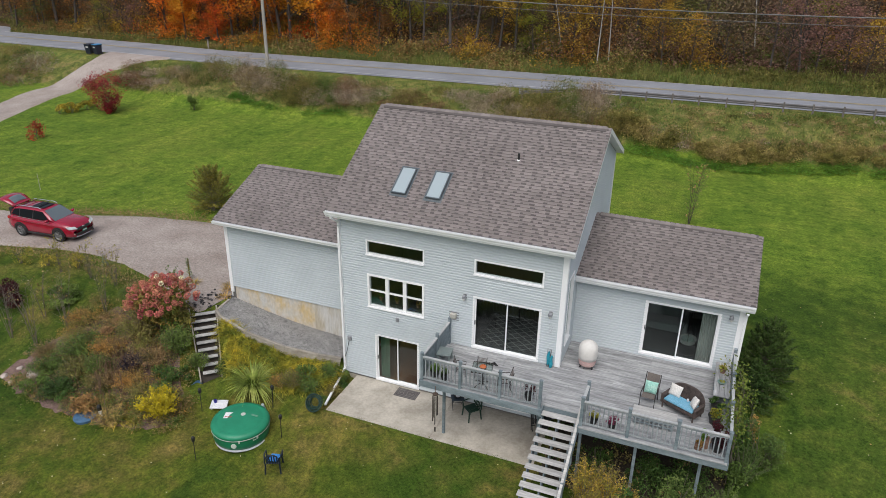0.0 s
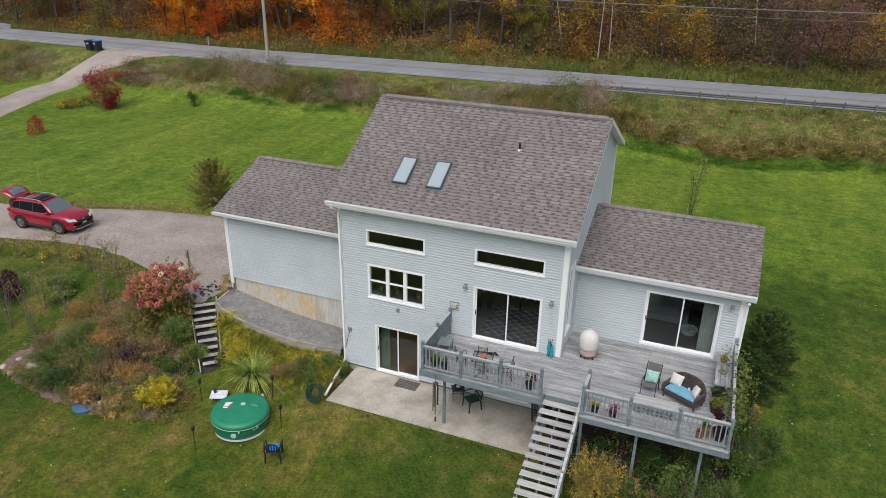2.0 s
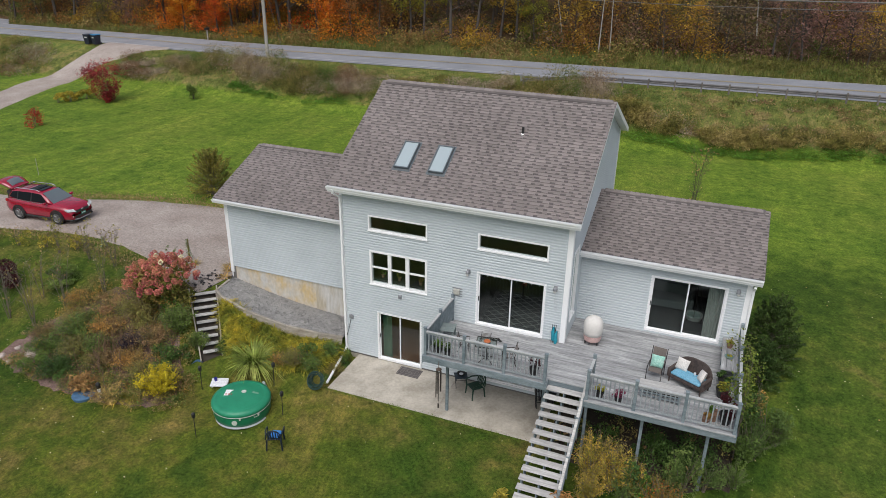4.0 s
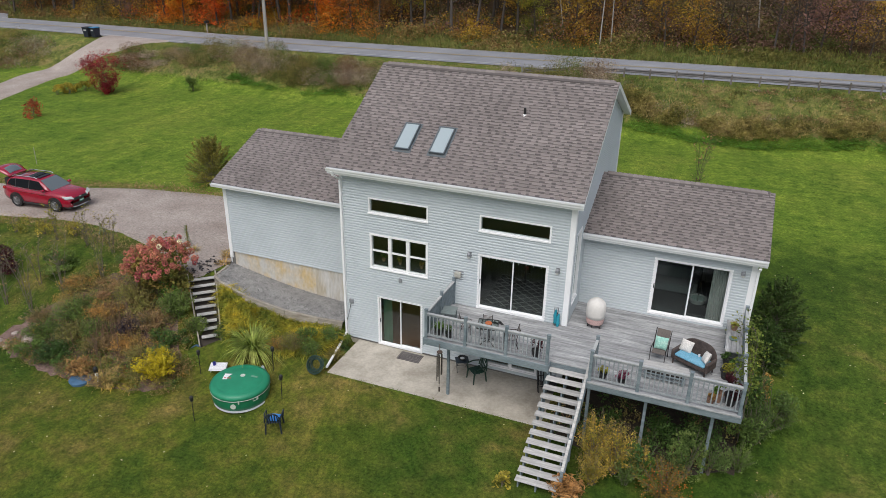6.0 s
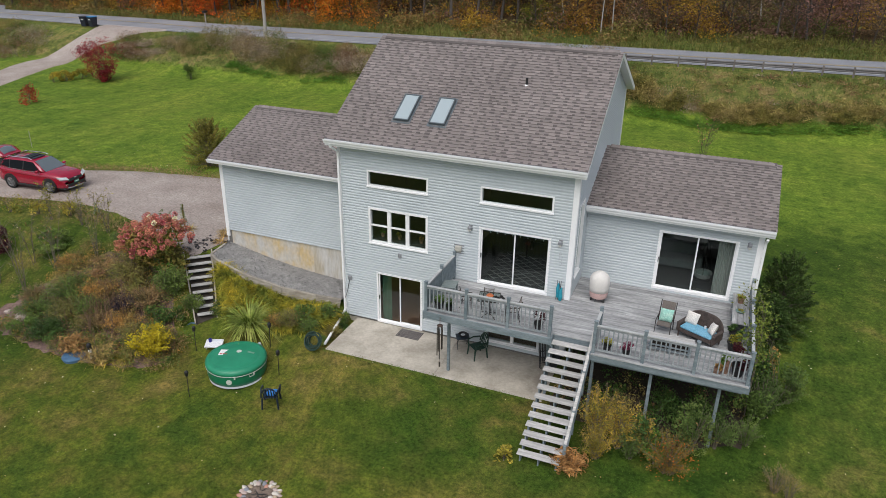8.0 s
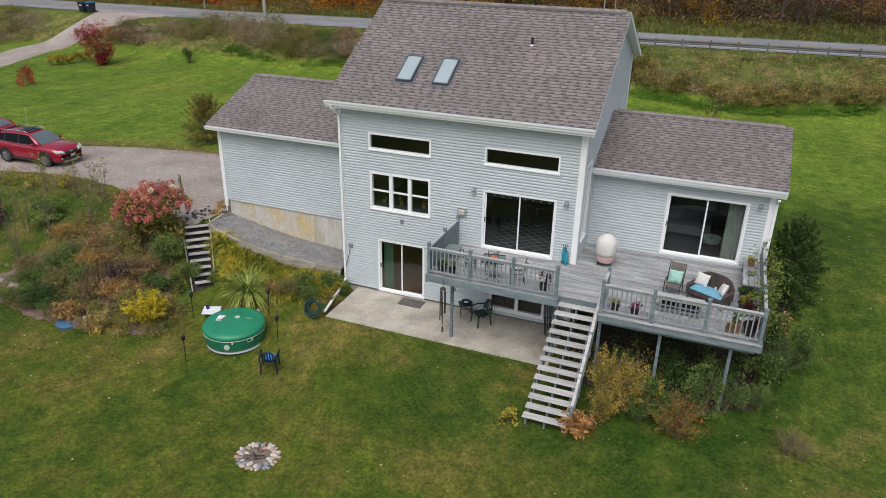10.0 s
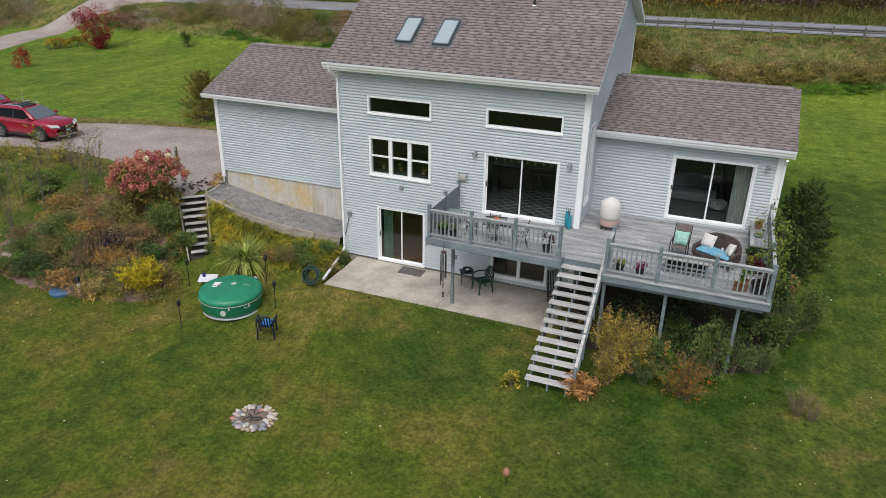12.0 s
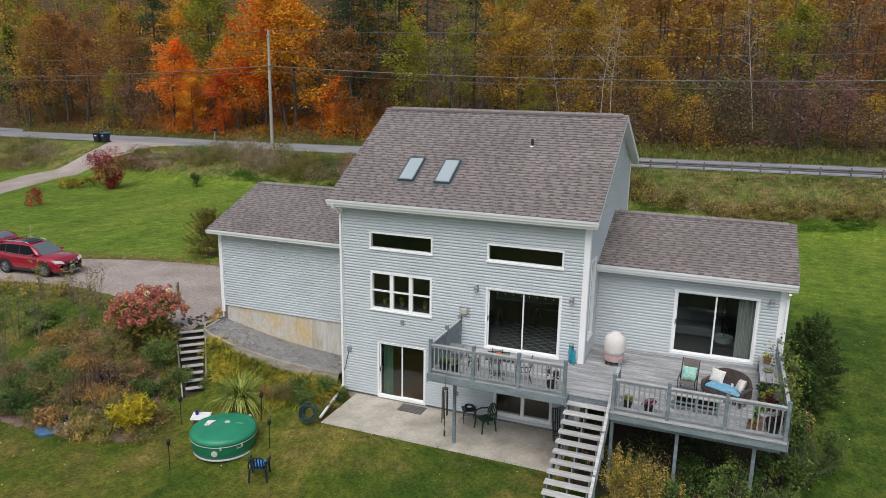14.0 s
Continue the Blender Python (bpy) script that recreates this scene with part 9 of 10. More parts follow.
solid("throw_pillow", pillow(0.44, 0.44, 0.17), OFFWHITE, "off-white throw pillow on the loveseat", "pillow", sm_ @ Matrix.Translation((-0.4, 0.12, 0.66)) @ Euler((radians(-22), radians(8), radians(14))).to_matrix().to_4x4(), smooth=True)
solid("throw_pillow", pillow(0.42, 0.42, 0.17), OFFWHITE, "off-white throw pillow on the loveseat", "pillow", sm_ @ Matrix.Translation((0.45, 0.0, 0.64)) @ Euler((radians(-28), radians(-16), radians(-40))).to_matrix().to_4x4(), smooth=True)
solid("mug", Mesh().lathe([(0.035, 0), (0.04, 0.09), (0.034, 0.09), (0.03, 0.01)], 14), WHITEP, "white mug on the blue cushion", "mug", sm_ @ Matrix.Translation((0.12, 0.12, 0.467)))


def bench(m, L, label, depth, h, seat_mat):
    b = thing("bench", label, "bench", m)
    n = 3
    for k in range(n):
        part("seat_board", one(-L / 2, -depth / 2 + k * depth / n, h - 0.04, L / 2, -depth / 2 + (k + 1) * depth / n - 0.008, h, 0.004), seat_mat, b)
    for s in np.linspace(-L / 2 + 0.12, L / 2 - 0.12, 3):
        for yy in (-depth / 2 + 0.06, depth / 2 - 0.06):
            part("leg", one(s - 0.035, yy - 0.035, 0, s + 0.035, yy + 0.035, h - 0.041, 0.004), GREYPAINT, b)
        part("cleat", one(s - 0.02, -depth / 2 + 0.03, h - 0.11, s + 0.02, depth / 2 - 0.03, h - 0.0405), GREYPAINT, b)
    # Panel added to paint the dark gap below the seat.
    part("back_panel", one(-L / 2 + 0.08, depth / 2 - 0.15, 0.04, L / 2 - 0.08, depth / 2 - 0.13, h - 0.12), GAPDARK, b, "near-black panel for the dark gap under the seat")
    for k in range(2):
        part("front_slat", one(-L / 2 + 0.05, -depth / 2 + 0.0, 0.1 + 0.13 * k, L / 2 - 0.05, -depth / 2 + 0.022, 0.15 + 0.13 * k, 0.004), GREYPAINT, b)
    return b


bench(pose(12.5, -2.06, DZ), 1.36, "long weathered grey bench along the railing", 0.42, 0.46, TREADWOOD)
bench(pose(14.42, 0.72, DZ, 0, 0, 90), 2.15, "weathered grey bench along the side railing", 0.52, 0.5, DECKWOOD)
TERRA = surface("terracotta_pot", (0.22, 0.13, 0.09), (0.3, 0.18, 0.12), 0.85)


def potted(x, y, z, r, h, pot_mat, leaf, label, seed, kind="bush", n=260, size=0.07, fol=(0.2, 0.3)):
    rng = np.random.default_rng(seed)
    p = thing("potted_plant", label, "potted plant", pose(x, y, z))
    part("pot", Mesh().lathe([(r * 0.7, 0), (r * 0.98, h * 0.88), (r * 1.06, h * 0.88), (r * 1.06, h), (r * 0.9, h), (r * 0.86, h * 0.85), (0.02, h * 0.84)], 18), pot_mat, p)
    if kind == "bush":
        c = lumps(n, fol[0], fol[1], 7, rng) + np.array([0, 0, h * 0.85])
        part("foliage", leaf_data("foliage", c, size, leaf, rng, 0.4, 0.5), None, p)
    else:
        a = rng.uniform(0, 2 * np.pi, n)
        d = np.stack([np.cos(a), np.sin(a)], 1) * rng.uniform(0.2, 0.9, (n, 1))
        part("foliage", blade_data("foliage", np.concatenate([d * 0.05, np.full((n, 1), h * 0.85)], 1), d, rng.uniform(0.7, 1.2, n) * fol[1], 0.025, rng.uniform(0.4, 1, n), leaf, rng), None, p)
    return p


L_PURPLE = leaf_mat("purple_flower", [(0.12, 0.02, 0.05), (0.19, 0.045, 0.085), (0.1, 0.02, 0.045)])
potted(10.7, -2.75, DZ, 0.14, 0.2, BLACK, L_LIME, "potted lime-green plant behind the deck railing", 1, n=420, fol=(0.25, 0.3), size=0.05)
potted(11.3, -2.78, DZ, 0.13, 0.22, BLACK, L_PURPLE, "potted purple chrysanthemum behind the deck railing", 2, n=700, fol=(0.26, 0.26), size=0.045)
potted(14.4, 1.15, DZ + 0.5, 0.12, 0.2, TERRA, L_GOLD, "small potted yellow plant on the bench", 3, "tuft", 60, fol=(0.2, 0.25))
potted(14.4, 0.45, DZ + 0.5, 0.14, 0.06, surface("teal_dish", (0.1, 0.2, 0.2), (0.2, 0.26, 0.22), 0.5), L_LIME, "shallow teal dish of succulents on the bench", 4, n=60, fol=(0.1, 0.06), size=0.05)
potted(14.45, -2.6, DZ, 0.19, 0.36, BLACK, L_WINE, "tall dark pot with burgundy foliage in the deck's corner", 5, n=560, fol=(0.36, 0.7), size=0.085)
potted(14.1, -2.55, DZ, 0.17, 0.3, TERRA, L_BRIGHT, "potted fresh green plant in the deck's corner", 6, n=300, fol=(0.22, 0.42), size=0.065)
potted(13.9, -2.75, DZ, 0.13, 0.18, TERRA, L_RUST, "small potted rust-coloured plant on the deck", 7, n=160, fol=(0.16, 0.24))
potted(14.35, -0.55, DZ, 0.2, 0.25, BLACK, L_DEEP, "dark planter with trailing green plants", 8, n=420, fol=(0.32, 0.42), size=0.065)
potted(14.3, -1.2, DZ, 0.2, 0.3, BLACK, L_LIME, "dark planter with yellowing green plants", 9, n=340, fol=(0.28, 0.4), size=0.06)
potted(5.0, -2.3, DZ, 0.17, 0.28, BLACK, L_BRIGHT, "dark pot of bright green grass on the deck", 10, "tuft", 110, fol=(0.3, 0.45))
potted(8.45, -2.35, DZ, 0.15, 0.25, BLACK, L_WINE, "dark pot of burgundy foliage by the railing", 11, n=380, fol=(0.24, 0.55), size=0.06)
potted(5.4, -2.4, DZ, 0.13, 0.22, BLACK, L_DEEP, "dark pot of green foliage by the railing", 12, n=200, fol=(0.2, 0.3))
# dining set on the deck
tb = thing("patio_table", "square dark metal patio table with a glass top on the deck", "table", pose(6.72, -2.2, DZ, 0, 0, 12))
part("top", one(-0.33, -0.33, 0.712, 0.33, 0.33, 0.722, 0.004), glass_mat("table_glass"), tb, "clear glass top")
part("rim", Mesh().tube([(-0.34, -0.34, 0.715), (0.34, -0.34, 0.715), (0.34, 0.34, 0.715), (-0.34, 0.34, 0.715), (-0.34, -0.34, 0.715)], 0.018, 6, False), DARKMETAL, tb)
part("column", Mesh().lathe([(0.035, 0.04), (0.03, 0.7)], 10), DARKMETAL, tb)
for k in range(4):
    a = math.pi / 4 + k * math.pi / 2
    part("foot", Mesh().tube([(0, 0, 0.12), (0.2 * math.cos(a), 0.2 * math.sin(a), 0.1), (0.33 * math.cos(a), 0.33 * math.sin(a), 0.015)], 0.014, 6), DARKMETAL, tb)
solid("gourd_centrepiece", Mesh().lathe([(0.03, 0), (0.1, 0.02), (0.12, 0.05), (0.08, 0.09), (0.02, 0.1)], 16), surface("orange_gourd", (0.4, 0.1, 0.03), (0.5, 0.15, 0.05), 0.6), "orange-red centrepiece on the patio table", "centrepiece", pose(6.74, -2.2, DZ + 0.731))


def metal_chair(m, label):
    c = thing("metal_chair", label, "chair", m, "chairs round the patio table")
    for k in range(6):
        part("seat_slat", one(-0.22, -0.22 + 0.072 * k, 0.42, 0.22, -0.19 + 0.072 * k, 0.432), SLING, c)
    lean = Matrix.Translation((0, 0.22, 0.42)) @ Matrix.Rotation(radians(-14), 4, "X")
    for k in range(6):
        part("back_slat", one(-0.2, 0.0, 0.14 + 0.06 * k, 0.2, 0.012, 0.165 + 0.06 * k, 0, lean), SLING, c)
    for s in (-0.23, 0.23):
        part("side_frame", Mesh().tube([(s, -0.26, 0), (s, -0.24, 0.43), (s, 0.2, 0.43), (s, 0.36, 0.92)], 0.019, 6), DARKMETAL, c)
        part("rear_leg", Mesh().tube([(s, 0.14, 0.43), (s, 0.3, 0)], 0.017, 6), DARKMETAL, c)
        part("armrest", Mesh().tube([(s, -0.24, 0.43), (s * 1.06, -0.26, 0.62), (s * 1.06, 0.24, 0.64)], 0.019, 6), DARKMETAL, c)
    return c


mc = metal_chair(pose(7.5, -2.1, DZ, 0, 0, -70) @ Matrix.Scale(0.84, 4), "dark metal chair with a taupe sling seat")
copy_thing(mc, pose(6.5, -1.7, DZ, 0, 0, 6) @ Matrix.Scale(0.84, 4))
copy_thing(mc, pose(5.8, -1.85, DZ, 0, 0, 105) @ Matrix.Scale(0.84, 4))
GREYGREEN = surface("grey_green_paint", (0.16, 0.2, 0.2), (0.22, 0.26, 0.255), 0.6)
bt = thing("low_table", "grey-green low wooden table on the deck", "table", pose(4.98, -1.3, DZ, 0, 0, 8) @ Matrix.Diagonal((0.84, 0.8, 0.95, 1)))
for k in range(5):
    part("slat", one(-0.3, -0.36 + 0.145 * k, 0.42, 0.3, -0.225 + 0.145 * k, 0.45, 0.005), GREYGREEN, bt)
for sx in (-0.24, 0.24):
    for sy in (-0.3, 0.3):
        part("leg", one(sx - 0.03, sy - 0.03, 0, sx + 0.03, sy + 0.03, 0.419, 0.004), GREYGREEN, bt)

for dx, tn in ((0.0, 12), (0.17, -20)):
    sd = thing("sandal", "dark sandal lying on the deck boards", "sandal", pose(6.58 + dx, -0.85 + dx * 0.4, DZ + 0.004, 0, 0, 70 + tn))
    part("sole", Mesh().box(-0.05, -0.13, 0.0, 0.05, 0.13, 0.025, c=0.01), BLACK, sd)
    part("strap", Mesh().tube([(-0.05, 0.03, 0.02), (0, 0.04, 0.065), (0.05, 0.03, 0.02)], 0.014, 5), BLACK, sd)

# ---- seen through the glass ----
RUG = surface("dark_grey_rug", (0.02, 0.021, 0.023), (0.035, 0.036, 0.038), 0.95)
rug = thing("lattice_rug", "dark rug with a pale diamond lattice behind the deck door", "rug", pose(6.9, 1.6, 2.622))
part("pile", one(-1.25, -1.2, 0, 1.25, 1.3, 0.012), RUG, rug)
PALELINE = surface("pale_rug_line", (0.2, 0.2, 0.19), (0.26, 0.26, 0.25), 0.95)
for s in (-1, 1):
    for k in range(-5, 6):
        c = 0.46 * k
        pts = [(u, s * (u - c) * 0.8) for u in np.linspace(-1.24, 1.24, 60)]
        pts = [p for p in pts if -1.19 < p[1] < 1.29]
        if len(pts) > 2:
            (xa, ya), (xb, yb) = pts[0], pts[-1]
            d = Vector((xb - xa, yb - ya, 0))
            part("lattice_line", one(0, -0.014, 0.0125 + 0.0006 * (s + 1), d.length, 0.014, 0.0155 + 0.0006 * (s + 1), 0, Matrix.Translation((xa, ya, 0)) @ Matrix.Rotation(math.atan2(d.y, d.x), 4, "Z")), PALELINE, rug)
CURTAIN = surface("grey_curtain", (0.32, 0.32, 0.31), (0.42, 0.42, 0.4), 0.9)


def curtain(x0, x1, y, z0, z1, material, label):
    c = Mesh()
    n = 40
    for k in range(n + 1):
        x = x0 + (x1 - x0) * k / n
        for z in (z0, z1):
            for dy in (0, 0.006):
                c.v.append((x, y + dy + 0.03 * math.sin(k * 1.1), z))
    for k in range(n):
        o = 4 * k
        c.f += [(o, o + 4, o + 6, o + 2), (o + 1, o + 3, o + 7, o + 5)]
    return solid("curtain", c, material, label, "curtain")


curtain(13.45, 13.98, WY + 0.28, 2.66, 4.8, CURTAIN, "pale grey curtain behind the wing door")
curtain(1.56, 1.95, 0.28, 0.05, 2.15, surface("green_curtain", (0.09, 0.19, 0.13), (0.13, 0.25, 0.17), 0.9), "green curtain behind the patio door")
eg = thing("hanging_egg_chair", "hanging egg chair on a stand behind the wing door", "chair", pose(13.1, 2.95, 2.64))
part("stand", Mesh().tube([(0.35, 0.3, 0.03), (0.0, 0.5, 0.9), (0.0, 0.42, 1.7), (0.0, 0.05, 1.92)], 0.025, 7), DARKMETAL, eg)
part("stand_base", Mesh().tube([(0.45 * math.cos(a), 0.45 * math.sin(a), 0.03) for a in np.linspace(0, 2 * math.pi, 21)], 0.022, 6, False), DARKMETAL, eg)
part("basket", Mesh().lathe([(0.08, 0.28), (0.27, 0.36), (0.33, 0.54), (0.31, 0.54), (0.22, 0.42), (0.02, 0.36)], 18), surface("pale_basket", (0.25, 0.26, 0.25), (0.34, 0.35, 0.33), 0.8), eg)
part("seat_pad", Mesh().lathe([(0.08, 0.41), (0.24, 0.46), (0.22, 0.53), (0.02, 0.52)], 16), surface("sage_seat_pad", (0.2, 0.26, 0.24), (0.26, 0.32, 0.29), 0.9), eg)
for a in np.linspace(0, 2 * math.pi, 5)[:-1]:
    part("cord", Mesh().tube([(0.32 * math.cos(a), 0.32 * math.sin(a), 0.54), (0, 0.05, 1.88)], 0.008, 4), DARKMETAL, eg)
dt = thing("dining_table", "dark dining table inside the deck door", "table", pose(7.3, 3.2, 2.622))
part("top", one(-0.8, -0.45, 0.71, 0.8, 0.45, 0.75, 0.01), DARKMETAL, dt)
for sx in (-0.7, 0.7):
    for sy in (-0.36, 0.36):
        part("leg", one(sx - 0.035, sy - 0.035, 0, sx + 0.035, sy + 0.035, 0.709), DARKMETAL, dt)
sf = thing("sofa", "pale grey sofa in the dim wing room", "sofa", pose(11.9, 4.3, 2.64))
SOFA = surface("grey_sofa_fabric", (0.2, 0.21, 0.21), (0.26, 0.27, 0.27), 0.95)
part("seat", Mesh().box(-0.9, -0.4, 0.1, 0.9, 0.4, 0.42, c=0.05), SOFA, sf)
part("back", Mesh().box(-0.9, 0.41, 0.1, 0.9, 0.62, 0.85, c=0.06), SOFA, sf)
for s in (-1, 1):
    part("arm", Mesh().box(s * 1.02 - 0.11, -0.4, 0.1, s * 1.02 + 0.11, 0.62, 0.6, c=0.05), SOFA, sf)
lights = thing("string_lights", "string of small pale bulbs across the deck door", "string lights", pose(0, 0, 0))
lpts = [(5.75 + 2.2 * u, 0.24, 4.63 - 0.07 * abs(math.sin(u * math.pi * 4))) for u in np.linspace(0, 1, 33)]
part("cord", Mesh().tube(lpts, 0.006, 4), BLACK, lights)
for k in range(2, 33, 4):
    x, y, z = lpts[k]
    part("bulb", Mesh().lathe([(0.01, -0.06), (0.022, -0.03), (0.012, 0.0)], 8, Matrix.Translation((x, y, z))), WHITEP, lights)
for i, (x, lf) in enumerate(((1.55, L_BRIGHT), (2.25, L_GOLD), (3.15, L_RUST))):
    potted(x, 0.42, 3.55, 0.08, 0.13, TERRA, lf, "small potted plant on the inner window ledge", 20 + i, n=90, fol=(0.13, 0.2), size=0.06)
# Takes the dark floor colour so that the ledge looks dim.
part("window_ledge", one(1.25, 0.19, 3.46, 3.55, 0.6, 3.55, 0.01), DARKFLOOR, inside)

# ---- the car ----
CARRED, n_, l_, b_ = node_mat("metallic_red_paint")
b_.inputs["Base Color"].default_value, b_.inputs["Metallic"].default_value, b_.inputs["Roughness"].default_value = (0.3, 0.003, 0.026, 1), 0.0, 0.22
b_.inputs["Coat Weight"].default_value, b_.inputs["Coat Roughness"].default_value = 1.0, 0.05
DARKGLASS, n_, l_, b_ = node_mat("tinted_car_glass")
b_.inputs["Base Color"].default_value, b_.inputs["Roughness"].default_value, b_.inputs["Coat Weight"].default_value = (0.004, 0.005, 0.006, 1), 0.06, 0.0
b_.inputs["Specular IOR Level"].default_value = 0.15
# Opaque grey base puts the sky's reflection into the glass colour.
WINDSCREEN, n_, l_, b_ = node_mat("windscreen_glass")
b_.inputs["Base Color"].default_value, b_.inputs["Roughness"].default_value, b_.inputs["Coat Weight"].default_value = (0.12, 0.145, 0.16, 1), 0.05, 1.0
CHROME = surface("bright_chrome", (0.6, 0.61, 0.62), (0.68, 0.69, 0.7), 0.2, 0.9, coarse=3)
HEADLAMP = surface("headlamp_lens", (0.45, 0.48, 0.5), (0.62, 0.64, 0.66), 0.1, 0.0, coarse=6)
TYRE = surface("tyre_rubber", (0.012, 0.012, 0.012), (0.022, 0.022, 0.022), 0.85)
ALLOY = surface("alloy_wheel", (0.2, 0.205, 0.21), (0.28, 0.285, 0.29), 0.35, 0.7)
car = thing("car", "red compact SUV parked on the gravel with its tailgate open", "car", pose(-20.38, 3.72, float(land(-21, 4)) + 0.02, 0, 0, 4.5) @ Matrix.Scale(0.95, 4))


def loft(stations, smooth_caps=True):
    """Joins rings of equal length into a closed body."""
    m = Mesh()
    k = len(stations[0])
    for ring in stations:
        m.v += ring
    for i in range(len(stations) - 1):
        for j in range(k):
            a, b = i * k + j, i * k + (j + 1) % k
            m.f.append((a, b, b + k, a + k))
    m.f.append(tuple(range(k))[::-1])
    m.f.append(tuple(range((len(stations) - 1) * k, len(stations) * k)))
    return m


def ring(x, hw, zb, zs, zt, inner):
    """One cross-section: sill, flank, shoulder, top."""
    half = [(hw * 0.86, zb), (hw * 0.97, zb + 0.12), (hw, zb + 0.3), (hw * 0.985, zs - 0.12), (hw * 0.95, zs), (inner, zt)]
    return [(x, -y, z) for y, z in half] + [(x, y, z) for y, z in half[::-1]]


BODY = [(2.3, 0.62, 0.38, 0.62, 0.68, 0.5), (2.24, 0.78, 0.3, 0.74, 0.8, 0.58), (2.1, 0.86, 0.26, 0.88, 0.95, 0.6), (1.8, 0.905, 0.25, 0.96, 1.04, 0.62), (1.3, 0.92, 0.25, 1.0, 1.1, 0.62), (0.95, 0.92, 0.25, 1.04, 1.14, 0.66),
        (0.5, 0.92, 0.25, 1.06, 1.1, 0.7), (-0.4, 0.92, 0.25, 1.09, 1.12, 0.7), (-1.2, 0.925, 0.25, 1.12, 1.15, 0.7), (-1.8, 0.915, 0.26, 1.15, 1.18, 0.7), (-2.12, 0.88, 0.32, 1.12, 1.16, 0.66), (-2.28, 0.82, 0.42, 0.8, 0.84, 0.6)]
body = part("body", loft([ring(*s) for s in BODY]), CARRED, car, "metallic red body", smooth=True)


def panel_mesh(corners, t=0.012):
    """A thin panel over four corners, thickened inward."""
    p = [Vector(c) for c in corners]
    nn = (p[1] - p[0]).cross(p[3] - p[0]).normalized() * t
    return Mesh().add(p + [q - nn for q in p], [(0, 1, 2, 3), (7, 6, 5, 4), (0, 4, 5, 1), (1, 5, 6, 2), (2, 6, 7, 3), (3, 7, 4, 0)])


CAB = [(1.0, 0.8, 1.1, 0.76, 1.13), (0.62, 0.82, 1.06, 0.68, 1.38), (0.22, 0.83, 1.06, 0.62, 1.61), (-0.2, 0.84, 1.08, 0.61, 1.67), (-0.9, 0.84, 1.1, 0.61, 1.68), (-1.5, 0.83, 1.12, 0.6, 1.65), (-1.82, 0.82, 1.13, 0.59, 1.6), (-2.0, 0.81, 1.14, 0.62, 1.45)]
cabin = part("cabin", loft([[(x, -w, z), (x, -(w * 0.54 + wt * 0.46), (z + zt) / 2), (x, -wt, zt - 0.03), (x, -wt * 0.7, zt + 0.015), (x, wt * 0.7, zt + 0.015), (x, wt, zt - 0.03), (x, w * 0.54 + wt * 0.46, (z + zt) / 2), (x, w, z)] for x, w, z, wt, zt in CAB]), CARRED, car, "metallic red roof and pillars", smooth=True)
part("windscreen", panel_mesh([(1.06, -0.7, 1.135), (1.06, 0.7, 1.135), (0.3, 0.56, 1.615), (0.3, -0.56, 1.615)]), WINDSCREEN, car, "windscreen painted the grey of reflected sky")
part("sunroof", panel_mesh([(0.1, -0.42, 1.69), (0.1, 0.42, 1.69), (-0.75, 0.42, 1.712), (-0.75, -0.42, 1.712)]), DARKGLASS, car, "dark glass sunroof")
